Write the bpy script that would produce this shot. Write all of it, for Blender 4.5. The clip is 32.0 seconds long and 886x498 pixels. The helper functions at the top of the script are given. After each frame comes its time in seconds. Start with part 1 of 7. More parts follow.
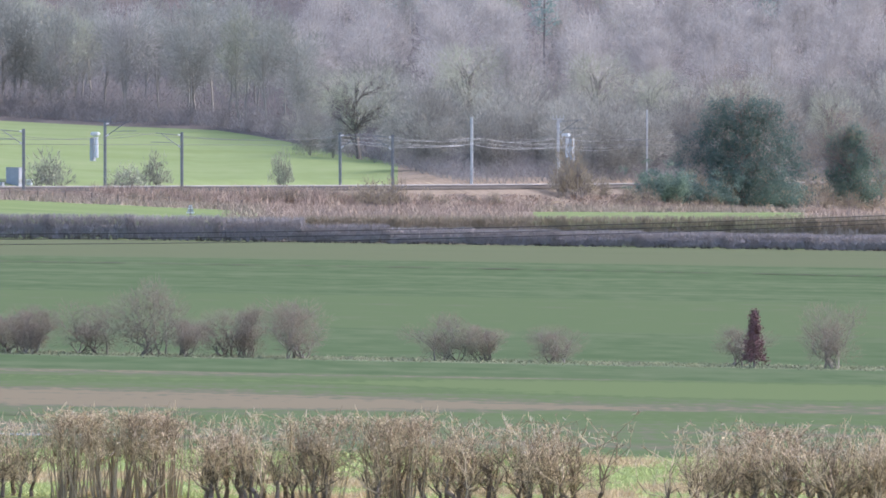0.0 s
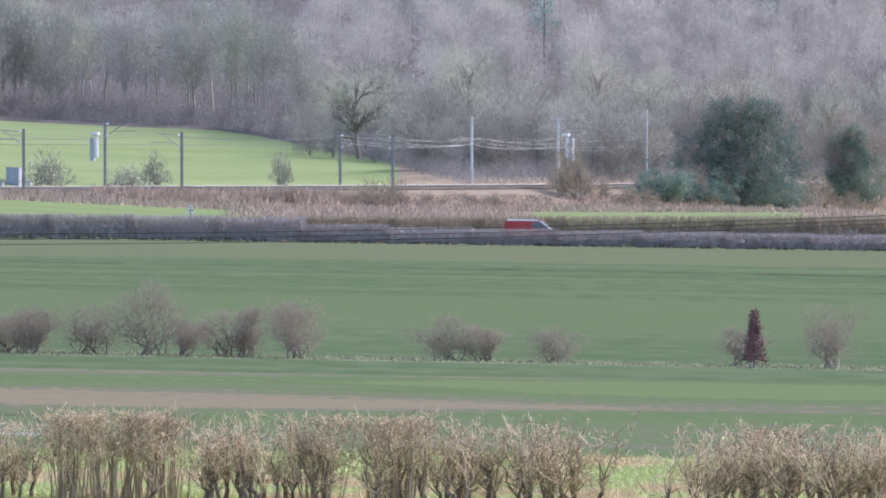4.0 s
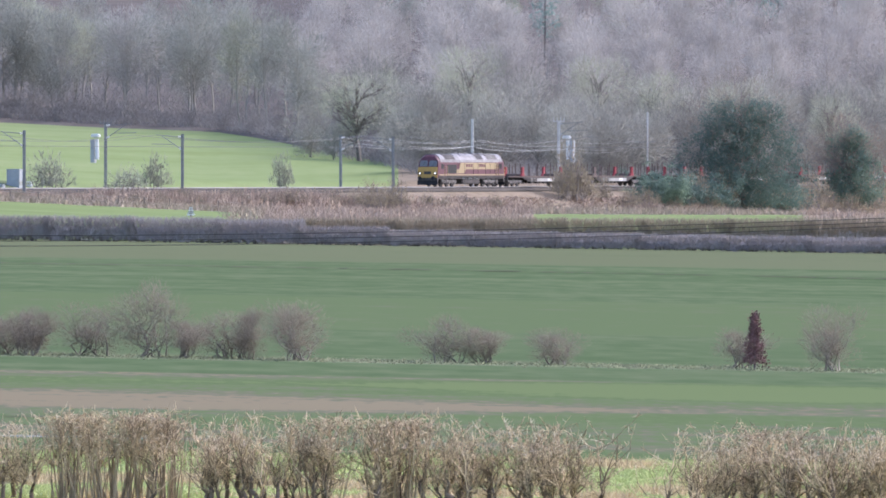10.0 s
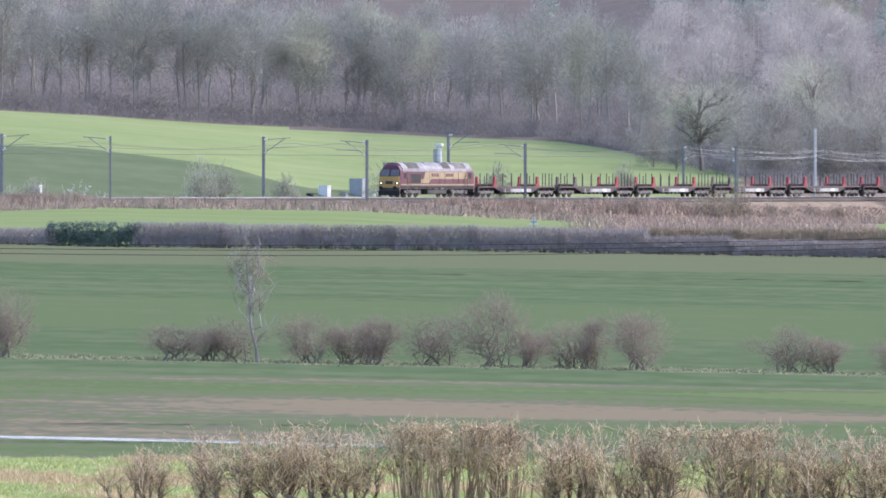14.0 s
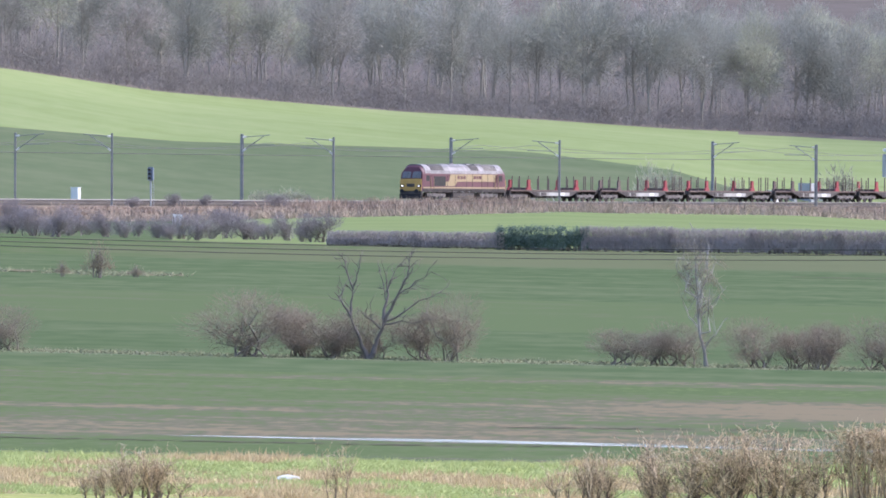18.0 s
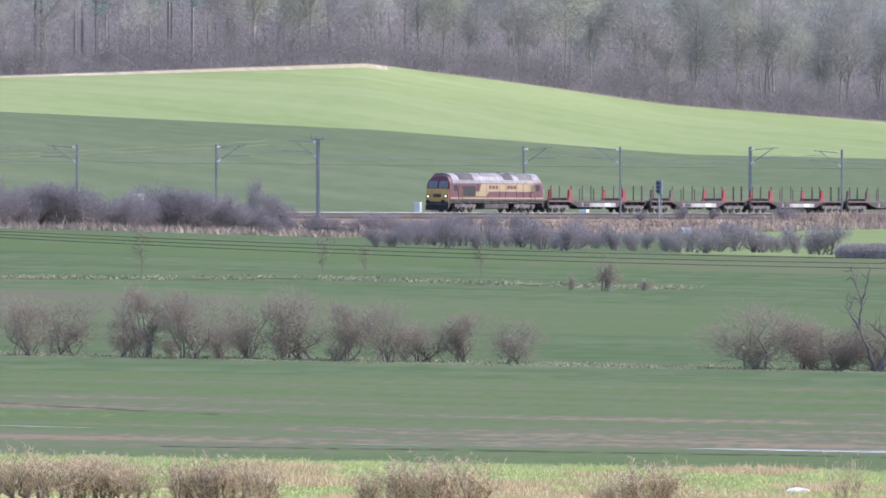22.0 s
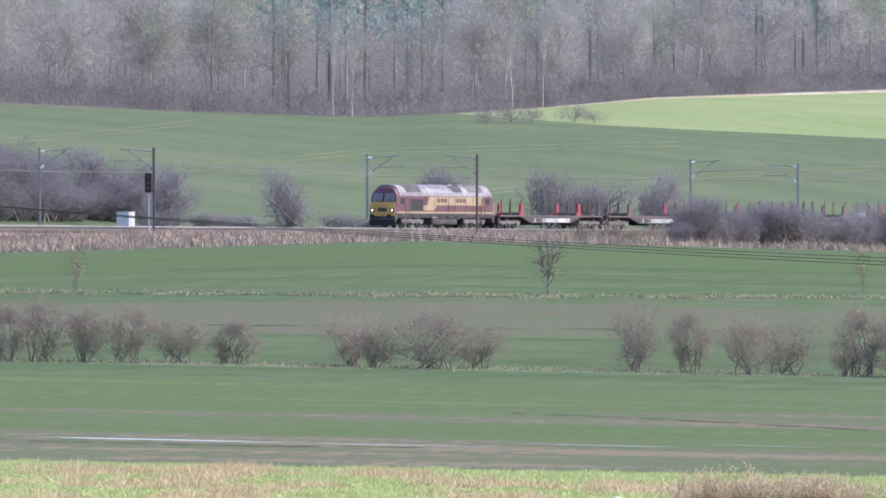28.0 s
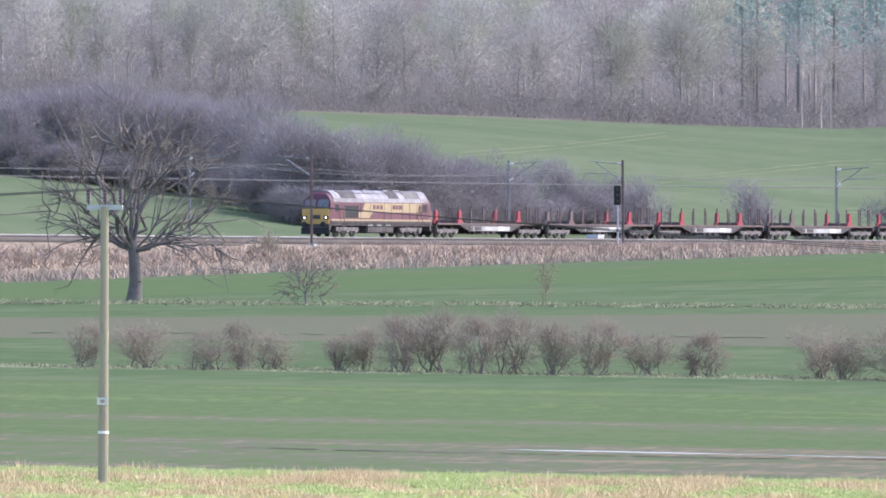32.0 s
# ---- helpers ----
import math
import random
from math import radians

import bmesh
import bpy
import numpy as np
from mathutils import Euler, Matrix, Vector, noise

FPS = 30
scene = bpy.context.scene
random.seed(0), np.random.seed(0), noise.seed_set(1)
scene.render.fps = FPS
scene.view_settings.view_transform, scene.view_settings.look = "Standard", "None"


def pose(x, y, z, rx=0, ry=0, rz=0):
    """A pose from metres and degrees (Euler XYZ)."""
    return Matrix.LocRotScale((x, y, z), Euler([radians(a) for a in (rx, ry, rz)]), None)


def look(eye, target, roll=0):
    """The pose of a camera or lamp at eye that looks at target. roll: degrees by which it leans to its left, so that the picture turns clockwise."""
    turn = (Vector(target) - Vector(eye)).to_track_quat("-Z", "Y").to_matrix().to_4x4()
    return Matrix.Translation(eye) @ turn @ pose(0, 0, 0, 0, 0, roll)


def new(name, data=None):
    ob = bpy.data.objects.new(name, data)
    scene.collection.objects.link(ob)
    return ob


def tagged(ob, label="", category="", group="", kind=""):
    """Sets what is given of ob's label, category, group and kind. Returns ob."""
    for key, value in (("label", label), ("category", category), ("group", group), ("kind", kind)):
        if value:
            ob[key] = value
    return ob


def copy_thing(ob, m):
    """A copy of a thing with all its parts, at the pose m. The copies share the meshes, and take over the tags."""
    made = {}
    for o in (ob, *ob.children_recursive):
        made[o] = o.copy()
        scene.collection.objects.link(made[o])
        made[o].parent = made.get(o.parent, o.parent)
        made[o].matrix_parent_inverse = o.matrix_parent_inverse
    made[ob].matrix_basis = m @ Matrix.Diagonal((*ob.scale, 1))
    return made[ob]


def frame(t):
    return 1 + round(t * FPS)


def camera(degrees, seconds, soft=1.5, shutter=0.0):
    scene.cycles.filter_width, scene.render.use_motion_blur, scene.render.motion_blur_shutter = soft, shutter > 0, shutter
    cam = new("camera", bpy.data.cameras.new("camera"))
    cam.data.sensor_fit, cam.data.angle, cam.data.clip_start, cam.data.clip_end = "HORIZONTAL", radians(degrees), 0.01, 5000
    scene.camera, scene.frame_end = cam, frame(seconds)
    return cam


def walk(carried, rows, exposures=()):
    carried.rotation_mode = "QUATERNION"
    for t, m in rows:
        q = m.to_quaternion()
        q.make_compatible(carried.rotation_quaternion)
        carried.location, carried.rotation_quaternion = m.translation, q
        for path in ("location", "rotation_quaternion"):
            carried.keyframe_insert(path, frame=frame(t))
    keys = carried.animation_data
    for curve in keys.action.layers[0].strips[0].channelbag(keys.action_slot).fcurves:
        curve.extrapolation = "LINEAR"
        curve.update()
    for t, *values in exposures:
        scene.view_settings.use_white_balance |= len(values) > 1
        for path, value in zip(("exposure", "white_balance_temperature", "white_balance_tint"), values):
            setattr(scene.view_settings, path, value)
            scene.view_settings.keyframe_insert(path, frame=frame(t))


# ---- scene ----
EYE = (0.0, 0.0, 11.9)      # the tripod stands on a low rise; z = 0 is the field straight ahead
K = 28000.0                 # bearings are counted in parts of 1/28000 radian, to the right of the y axis
LEVEL = -286.0              # dip of the horizon against the zero of the dips, in the same parts


def aim(bearing, dip, roll):
    """The camera's pose for a bearing and a dip of its axis."""
    a, e = bearing / K, (LEVEL - dip) / K
    way = Vector((math.sin(a) * math.cos(e), math.cos(a) * math.cos(e), math.sin(e)))
    return look(EYE, Vector(EYE) + way * 100, roll)


cam = camera(2 * math.degrees(math.atan(784 / K)), 32.0, 1.75)
walk(cam, [
    (0, aim(0, 0, 0)), (5, aim(0, 0, 0)), (9, aim(0, 0, 0)),
    (9.5, aim(0, 0, -0.02)), (10, aim(-0.8, -3.8, 0.05)), (10.5, aim(-4.9, -4.1, -0.06)),
    (11, aim(-19.7, -4.8, -0.02)), (11.5, aim(-122.5, -8.3, -0.09)), (12, aim(-245.1, -12.7, -0.12)),
    (12.5, aim(-330.5, -14.9, -0.17)), (13, aim(-427.4, -17.5, -0.2)), (13.5, aim(-530.6, -19.4, -0.08)),
    (14, aim(-607.3, -20.0, 0.1)), (14.5, aim(-715.2, -22.5, 0.2)), (16.5, aim(-1065.7, -20.5, 0.45)),
    (17, aim(-1179.4, -22.8, 0.38)), (17.5, aim(-1285.5, -23.3, 0.18)), (18, aim(-1401.6, -25.6, 0.24)),
    (18.5, aim(-1516.1, -29, 0.21)), (19, aim(-1640.8, -30.9, 0.13)), (19.5, aim(-1726.1, -32.9, 0.07)),
    (20, aim(-1832.7, -35.5, 0.11)), (20.5, aim(-1944.2, -37.9, 0.12)), (21, aim(-2085.3, -41.9, 0.07)),
    (21.5, aim(-2208, -44.9, 0.05)), (22, aim(-2301.7, -46.7, 0.01)), (22.5, aim(-2404.2, -49.5, -0.01)),
    (23, aim(-2517, -51.9, -0.03)), (23.5, aim(-2617, -54.5, -0.05)), (24, aim(-2755.2, -57.4, -0.05)),
    (24.5, aim(-2893.4, -61.4, -0.04)), (26.5, aim(-3260.5, -72, -0.09)), (27, aim(-3369.4, -75.9, 0.02)),
    (27.5, aim(-3489.5, -78.9, -0.01)), (28, aim(-3577.3, -81, -0.03)), (28.5, aim(-3682.6, -84.1, 0.01)),
    (29, aim(-3758.8, -85.8, -0.01)), (29.5, aim(-3835.5, -88.5, -0.01)), (30, aim(-3940.4, -91.5, -0.03)),
    (30.5, aim(-4048.9, -93.8, -0.07)), (31, aim(-4162.1, -96.8, -0.08)), (31.5, aim(-4285.7, -101, -0.12)),
    (32, aim(-4407.5, -104.1, -0.15)),
], [(0, 1.47, 5960, 20), (27, 1.49, 5960, 20), (30, 1.6, 5960, 20), (32, 1.66, 5960, 20)])

# ---- light ----
SUN_TURN, SUN_UP = 68, 42
world = bpy.data.worlds.new("world")
scene.world = world
world.use_nodes = True
sky = world.node_tree.nodes.new("ShaderNodeTexSky")
sky.sky_type, sky.sun_disc = "NISHITA", False
sky.sun_elevation, sky.sun_rotation = radians(SUN_UP), radians(SUN_TURN)
sky.air_density, sky.dust_density = 1.0, 2.5
back = world.node_tree.nodes["Background"]
back.inputs["Strength"].default_value = 0.15
world.node_tree.links.new(sky.outputs[0], back.inputs[0])
sun = new("sun", bpy.data.lights.new("sun", "SUN"))
sun.data.energy, sun.data.angle, sun.data.color = 1.0, radians(5), (1.0, 0.95, 0.88)
a, e = radians(SUN_TURN), radians(SUN_UP)
sun.matrix_world = look((200 * math.sin(a) * math.cos(e), 200 * math.cos(a) * math.cos(e), 200 * math.sin(e)), (0, 0, 0))

# ---- materials ----


def blend(name, colours, size, rough=0.9, detail=0.0, fine=0.0, bump=0.0, metal=0.0, per=False, stretch=(1, 1, 1), spec=0.2, drift=None, isle=0.0, grainy=None, zones=(), lumps=6, thin=0.0):
    """A surface that wanders between its colours at a large and a fine scale; zones are soft patches (x, y, half-widths, amount)."""
    mat = bpy.data.materials.new(name)
    mat.use_nodes = True
    nodes, links = mat.node_tree.nodes, mat.node_tree.links
    shade = nodes["Principled BSDF"]
    shade.inputs["Roughness"].default_value = rough
    shade.inputs["Metallic"].default_value = metal
    shade.inputs["Specular IOR Level"].default_value = spec
    where = nodes.new("ShaderNodeTexCoord")
    scale = nodes.new("ShaderNodeMapping")
    scale.inputs["Scale"].default_value = stretch
    links.new(where.outputs["Object"], scale.inputs["Vector"])
    big = nodes.new("ShaderNodeTexNoise")
    big.inputs["Scale"].default_value, big.inputs["Detail"].default_value, big.inputs["Roughness"].default_value = 1 / size, lumps, 0.62
    links.new(scale.outputs[0], big.inputs["Vector"])
    ramp = nodes.new("ShaderNodeValToRGB")
    while len(ramp.color_ramp.elements) < len(colours):
        ramp.color_ramp.elements.new(0.5)
    for i, c in enumerate(colours):
        step = ramp.color_ramp.elements[i]
        step.position = 0.3 + 0.4 * i / max(1, len(colours) - 1)
        step.color = (*c, 1)
    last = big.outputs[0]
    if drift:
        axis, start, end, amount = drift
        split = nodes.new("ShaderNodeSeparateXYZ")
        links.new(where.outputs["Object"], split.inputs[0])
        run = nodes.new("ShaderNodeMapRange")
        run.inputs["From Min"].default_value, run.inputs["From Max"].default_value = start, end
        run.inputs["To Min"].default_value, run.inputs["To Max"].default_value = -amount / 2, amount / 2
        links.new(split.outputs[axis], run.inputs["Value"])
        shift = nodes.new("ShaderNodeMath")
        links.new(run.outputs[0], shift.inputs[0])
        links.new(last, shift.inputs[1])
        last = shift.outputs[0]
    for x, y, wide, deep, amount in zones:
        shift = nodes.new("ShaderNodeVectorMath")
        shift.operation = "SUBTRACT"
        shift.inputs[1].default_value = (x, y, 0)
        links.new(where.outputs["Object"], shift.inputs[0])
        squash = nodes.new("ShaderNodeVectorMath")
        squash.operation = "MULTIPLY"
        squash.inputs[1].default_value = (1 / wide, 1 / deep, 0)
        links.new(shift.outputs[0], squash.inputs[0])
        away = nodes.new("ShaderNodeVectorMath")
        away.operation = "LENGTH"
        links.new(squash.outputs[0], away.inputs[0])
        soft = nodes.new("ShaderNodeMapRange")
        soft.interpolation_type = "SMOOTHSTEP"
        soft.inputs["From Min"].default_value, soft.inputs["From Max"].default_value = 0.3, 1.0
        soft.inputs["To Min"].default_value, soft.inputs["To Max"].default_value = amount, 0.0
        links.new(away.outputs["Value"], soft.inputs["Value"])
        both = nodes.new("ShaderNodeMath")
        links.new(soft.outputs[0], both.inputs[0])
        links.new(last, both.inputs[1])
        last = both.outputs[0]
    if per:
        info = nodes.new("ShaderNodeObjectInfo")
        mixer = nodes.new("ShaderNodeMath")
        mixer.operation = "MULTIPLY_ADD"
        mixer.inputs[1].default_value, mixer.inputs[2].default_value = 0.3, -0.15
        links.new(info.outputs["Random"], mixer.inputs[0])
        added = nodes.new("ShaderNodeMath")
        links.new(mixer.outputs[0], added.inputs[0])
        links.new(last, added.inputs[1])
        last = added.outputs[0]
    if isle:
        geo = nodes.new("ShaderNodeNewGeometry")
        each = nodes.new("ShaderNodeMath")
        each.operation = "MULTIPLY_ADD"
        each.inputs[1].default_value, each.inputs[2].default_value = isle, -0.5 * isle
        links.new(geo.outputs["Random Per Island"], each.inputs[0])
        both = nodes.new("ShaderNodeMath")
        links.new(each.outputs[0], both.inputs[0])
        links.new(last, both.inputs[1])
        last = both.outputs[0]
    if fine:
        grain = nodes.new("ShaderNodeTexNoise")
        grain.inputs["Scale"].default_value, grain.inputs["Detail"].default_value = 1 / fine, 4
        close = nodes.new("ShaderNodeMapping")
        close.inputs["Scale"].default_value = grainy or stretch
        links.new(where.outputs["Object"], close.inputs["Vector"])
        links.new(close.outputs[0], grain.inputs["Vector"])
        g = nodes.new("ShaderNodeMath")
        g.operation = "MULTIPLY_ADD"
        g.inputs[1].default_value, g.inputs[2].default_value = detail, -0.5 * detail
        links.new(grain.outputs[0], g.inputs[0])
        s = nodes.new("ShaderNodeMath")
        links.new(g.outputs[0], s.inputs[0])
        links.new(last, s.inputs[1])
        last = s.outputs[0]
        if bump:
            relief = nodes.new("ShaderNodeBump")
            relief.inputs["Strength"].default_value, relief.inputs["Distance"].default_value = 0.6, bump
            links.new(grain.outputs[0], relief.inputs["Height"])
            links.new(relief.outputs[0], shade.inputs["Normal"])
    links.new(last, ramp.inputs[0])
    links.new(ramp.outputs[0], shade.inputs["Base Color"])
    if thin:                            # twigs and leaves so slight that light comes round them
        lit, mixed = nodes.new("ShaderNodeBsdfTranslucent"), nodes.new("ShaderNodeMixShader")
        mixed.inputs[0].default_value = thin
        links.new(ramp.outputs[0], lit.inputs["Color"])
        links.new(shade.outputs[0], mixed.inputs[1])
        links.new(lit.outputs[0], mixed.inputs[2])
        links.new(mixed.outputs[0], nodes["Material Output"].inputs["Surface"])
    return mat


# Darker green carries the cloud shade that lies on the middle fields.
M_CROP_SHADED = blend("winter_wheat", [(0.071, 0.104, 0.051), (0.086, 0.118, 0.061), (0.107, 0.132, 0.074)], 14, fine=5, detail=0.8, stretch=(0.2, 0.7, 1), grainy=(2.6, 0.6, 1), spec=0)
M_CROP_THIN = blend("thin_wheat_on_soil", [(0.176, 0.151, 0.101), (0.138, 0.129, 0.092), (0.114, 0.122, 0.080), (0.104, 0.130, 0.069), (0.098, 0.130, 0.063), (0.090, 0.123, 0.058), (0.090, 0.124, 0.057), (0.113, 0.147, 0.068)], 9, fine=1.1, detail=0.5, stretch=(0.2, 0.6, 1), grainy=(1.8, 0.4, 1), spec=0, zones=((-13, 594, 26, 26, -0.25), (-34, 556, 26, 34, -0.10), (-62, 590, 17, 20, -0.10), (-85, 530, 75, 17, -0.08), (-112, 615, 84, 45, 0.10), (12, 632, 20, 24, 0.42)))
M_CROP_PALE = blend("thin_wheat_by_the_hedge", [(0.085, 0.121, 0.056), (0.107, 0.124, 0.069), (0.113, 0.128, 0.073)], 16, fine=7, detail=0.8, stretch=(0.2, 0.7, 1), grainy=(2.6, 0.6, 1), spec=0, drift=(0, -95, -55, 0.5))
M_PLOUGH = blend("ploughed_soil", [(0.118, 0.119, 0.082), (0.113, 0.123, 0.078), (0.103, 0.127, 0.070), (0.094, 0.126, 0.063)], 12, fine=5, detail=0.8, stretch=(0.2, 0.7, 1), grainy=(2.6, 0.6, 1), spec=0, drift=(0, -110, -55, 0.5))
# Sunlit tone of the hill crop; sunlight is put into the colour.
M_SLOPE_SUNLIT = blend("lush_spring_crop", [(0.174, 0.218, 0.093), (0.197, 0.244, 0.111), (0.223, 0.262, 0.129)],  20, fine=6, detail=0.4, stretch=(0.25, 1, 1), grainy=(2.2, 0.8, 1), spec=0)
# Tone set midway between this grass in sun and under cloud shade.
M_VERGE = blend("grass_verge", [(0.145, 0.190, 0.080), (0.165, 0.210, 0.092), (0.185, 0.225, 0.105)],  20, fine=6, detail=0.75, stretch=(0.25, 1, 1), grainy=(0.8, 1, 1), spec=0)
# Darker copy of the hill crop, with cloud shade in its colour.
M_SLOPE_SHADED = blend("hill_crop", [(0.092, 0.122, 0.068), (0.107, 0.135, 0.077), (0.123, 0.147, 0.088)],  20, fine=6, detail=0.6, stretch=(0.25, 1, 1), grainy=(2.2, 0.8, 1), spec=0)
M_PASTURE = blend("rough_pasture", [(0.328, 0.299, 0.156), (0.279, 0.299, 0.118), (0.256, 0.290, 0.104), (0.318, 0.333, 0.137)], 4, fine=0.5, detail=0.5, bump=0.1, spec=0)
M_MARGIN = blend("field_margin", [(0.17, 0.18, 0.115), (0.125, 0.155, 0.09), (0.20, 0.19, 0.13)], 6, fine=0.8, detail=0.4, spec=0)
M_BANK = blend("dead_grass_bank", [(0.217, 0.177, 0.131), (0.264, 0.214, 0.158), (0.183, 0.149, 0.110), (0.323, 0.269, 0.183)], 9, fine=1.2, detail=0.5, bump=0.2, spec=0)
M_BALLAST = blend("railway_ballast", [(0.088, 0.080, 0.073), (0.130, 0.118, 0.107)], 5, fine=0.15, detail=0.4, spec=0)
M_LITTER = blend("woodland_floor", [(0.105, 0.094, 0.085), (0.150, 0.134, 0.120)], 8, fine=1.0, detail=0.4, spec=0)
M_STRAW = blend("straw_coloured_verge", [(0.396, 0.340, 0.224), (0.302, 0.266, 0.176), (0.446, 0.407, 0.304)], 12, fine=1.5, detail=0.4, spec=0)
M_WATER = blend("standing_water", [(0.153, 0.149, 0.144), (0.198, 0.189, 0.184)], 2, rough=0.2, spec=0.4)
# Far bark, twig and leaf tones are lifted to stand in for haze.
M_BARK = blend("grey_brown_bark", [(0.17, 0.15, 0.134), (0.24, 0.213, 0.19)], 0.8, per=True, fine=0.1, detail=0.4)
M_BARK_WOOD = blend("pale_woodland_bark", [(0.257, 0.243, 0.206), (0.327, 0.309, 0.262)], 6, per=True)
M_TWIG_DARK = blend("dark_scrub_twigs", [(0.261, 0.237, 0.231), (0.368, 0.337, 0.324)], 1.5, per=True, thin=0.35)
M_THICKET = blend("dusky_thicket_twigs", [(0.203, 0.184, 0.192), (0.294, 0.267, 0.274)], 4, per=True, lumps=1, thin=0.35)
M_TWIG = blend("bare_twigs", [(0.269, 0.228, 0.164), (0.366, 0.313, 0.227)], 1.5, per=True, thin=0.35)
# Pale end of the range paints sun on the twigs.
M_TWIG_PALE = blend("sunlit_hawthorn_twigs", [(0.214, 0.160, 0.105), (0.470, 0.356, 0.224), (0.855, 0.666, 0.424)], 0.8, per=True, isle=0.7, spec=0.3, rough=0.6)
M_TWIG_GREY = blend("wood_twigs", [(0.288, 0.277, 0.250), (0.380, 0.366, 0.327), (0.467, 0.448, 0.402)], 9, per=True, lumps=1, isle=0.15, thin=0.28)
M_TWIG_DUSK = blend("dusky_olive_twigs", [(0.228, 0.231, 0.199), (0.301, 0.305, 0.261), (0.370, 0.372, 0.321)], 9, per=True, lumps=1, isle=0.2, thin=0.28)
M_TWIG_MAUVE = blend("mauve_birch_twigs", [(0.319, 0.298, 0.273), (0.416, 0.385, 0.350), (0.504, 0.469, 0.417)], 10, per=True, lumps=1, isle=0.15, thin=0.28)
M_TWIG_OLIVE = blend("olive_wood_twigs", [(0.275, 0.279, 0.211), (0.376, 0.381, 0.283), (0.475, 0.481, 0.360)], 9, per=True, lumps=1, isle=0.15, thin=0.28)
M_TWIG_ROUND = blend("brown_grey_twigs", [(0.189, 0.181, 0.160), (0.305, 0.294, 0.252), (0.454, 0.438, 0.367)], 9, per=True, lumps=1, isle=0.12, thin=0.28)
M_TWIG_WARM = blend("warm_wood_twigs", [(0.286, 0.257, 0.241), (0.374, 0.338, 0.315), (0.456, 0.415, 0.382)], 9, per=True, lumps=1, isle=0.15, thin=0.28)
# Darker than the crowns: understorey shade is put into the tone.
M_BRUSH = blend("shaded_brushwood", [(0.208, 0.191, 0.178), (0.316, 0.292, 0.266)], 10, lumps=2, thin=0.28)
M_BIRCH = blend("white_birch_bark", [(0.262, 0.240, 0.210), (0.488, 0.465, 0.427)], 0.8)
M_IVY = blend("dark_ivy_leaves", [(0.096, 0.142, 0.125), (0.137, 0.195, 0.162), (0.203, 0.276, 0.195)], 2.5, per=True, rough=0.6, spec=0.2, thin=0.45)
M_PINE = blend("pine_needles", [(0.201, 0.268, 0.249), (0.302, 0.377, 0.325)], 3, per=True, spec=0.1, thin=0.45)
M_PURPLE = blend("copper_leaves", [(0.165, 0.090, 0.092), (0.240, 0.140, 0.132)], 0.6)
M_STEEL = blend("galvanised_mast_steel", [(0.164, 0.172, 0.176), (0.238, 0.246, 0.250)], 0.7, rough=0.6)
M_PALE_STEEL = blend("pale_weathered_steel", [(0.44, 0.44, 0.43), (0.58, 0.58, 0.56)], 0.7, rough=0.6)
M_RUST = blend("brown_painted_steel", [(0.10, 0.075, 0.07), (0.15, 0.11, 0.10)], 0.7, rough=0.7)
M_WIRE = blend("dull_copper_wire", [(0.105, 0.105, 0.100), (0.140, 0.135, 0.131)], 2, rough=0.5, metal=0.3)
M_DARKWIRE = blend("weathered_line_wire", [(0.035, 0.035, 0.035), (0.06, 0.06, 0.06)], 2, rough=0.6)
M_RAIL = blend("polished_rail", [(0.17, 0.16, 0.15), (0.25, 0.24, 0.23)], 4, rough=0.5, metal=0.4)
M_WHITE = blend("white_painted_steel", [(0.648, 0.657, 0.648), (0.738, 0.738, 0.720)], 0.6, rough=0.5)
M_GREYBOX = blend("grey_painted_steel", [(0.32, 0.34, 0.35), (0.40, 0.42, 0.43)], 0.6, rough=0.5)
M_BLACK = blend("black_equipment", [(0.018, 0.018, 0.02), (0.035, 0.035, 0.037)], 0.5, rough=0.6)
M_BLUE = blend("faded_blue_sign", [(0.15, 0.19, 0.25), (0.20, 0.24, 0.30)], 0.5, rough=0.5)
M_POLE = blend("weathered_pole_timber", [(0.20, 0.17, 0.12), (0.29, 0.26, 0.19), (0.24, 0.24, 0.16)], 0.5, fine=0.05, detail=0.4, stretch=(1, 1, 0.15))
M_POST = blend("old_fence_timber", [(0.16, 0.13, 0.11), (0.23, 0.19, 0.16)], 0.4)
M_CERAMIC = blend("brown_ceramic", [(0.060, 0.030, 0.024), (0.090, 0.045, 0.036)], 0.3, rough=0.25, spec=0.5)
# Maroon leans to purple-grey for haze; gold is dulled for cloud shade.
M_MAROON = blend("maroon_paint", [(0.089, 0.031, 0.046), (0.128, 0.051, 0.068)], 1.4, rough=0.5, fine=0.3, detail=0.3, spec=0.3)
M_GOLD = blend("faded_gold_paint", [(0.285, 0.218, 0.122), (0.350, 0.277, 0.166)], 1.2, rough=0.5, fine=0.3, detail=0.3, spec=0.3)
M_YELLOW = blend("warning_yellow_paint", [(0.38, 0.235, 0.055), (0.46, 0.29, 0.075)], 1.0, rough=0.45, spec=0.4)
M_ROOF = blend("dusty_grey_roof", [(0.105, 0.096, 0.102), (0.27, 0.253, 0.258)], 0.9, rough=0.5, fine=0.3, detail=0.4, spec=0.4)
# Grey-blue base stands in for the sky mirrored in the panes.
M_GLASS = blend("dark_windscreen", [(0.130, 0.135, 0.148), (0.170, 0.175, 0.183)], 0.8, rough=0.45, spec=0.2)
# Underframe black is raised a little for distance haze.
M_GRIME = blend("oily_underframe", [(0.05, 0.046, 0.046), (0.105, 0.095, 0.092)], 0.7, rough=0.8)
M_BOGIE = blend("brake_dusted_bogie", [(0.085, 0.078, 0.076), (0.215, 0.200, 0.188)], 0.6, rough=0.85)
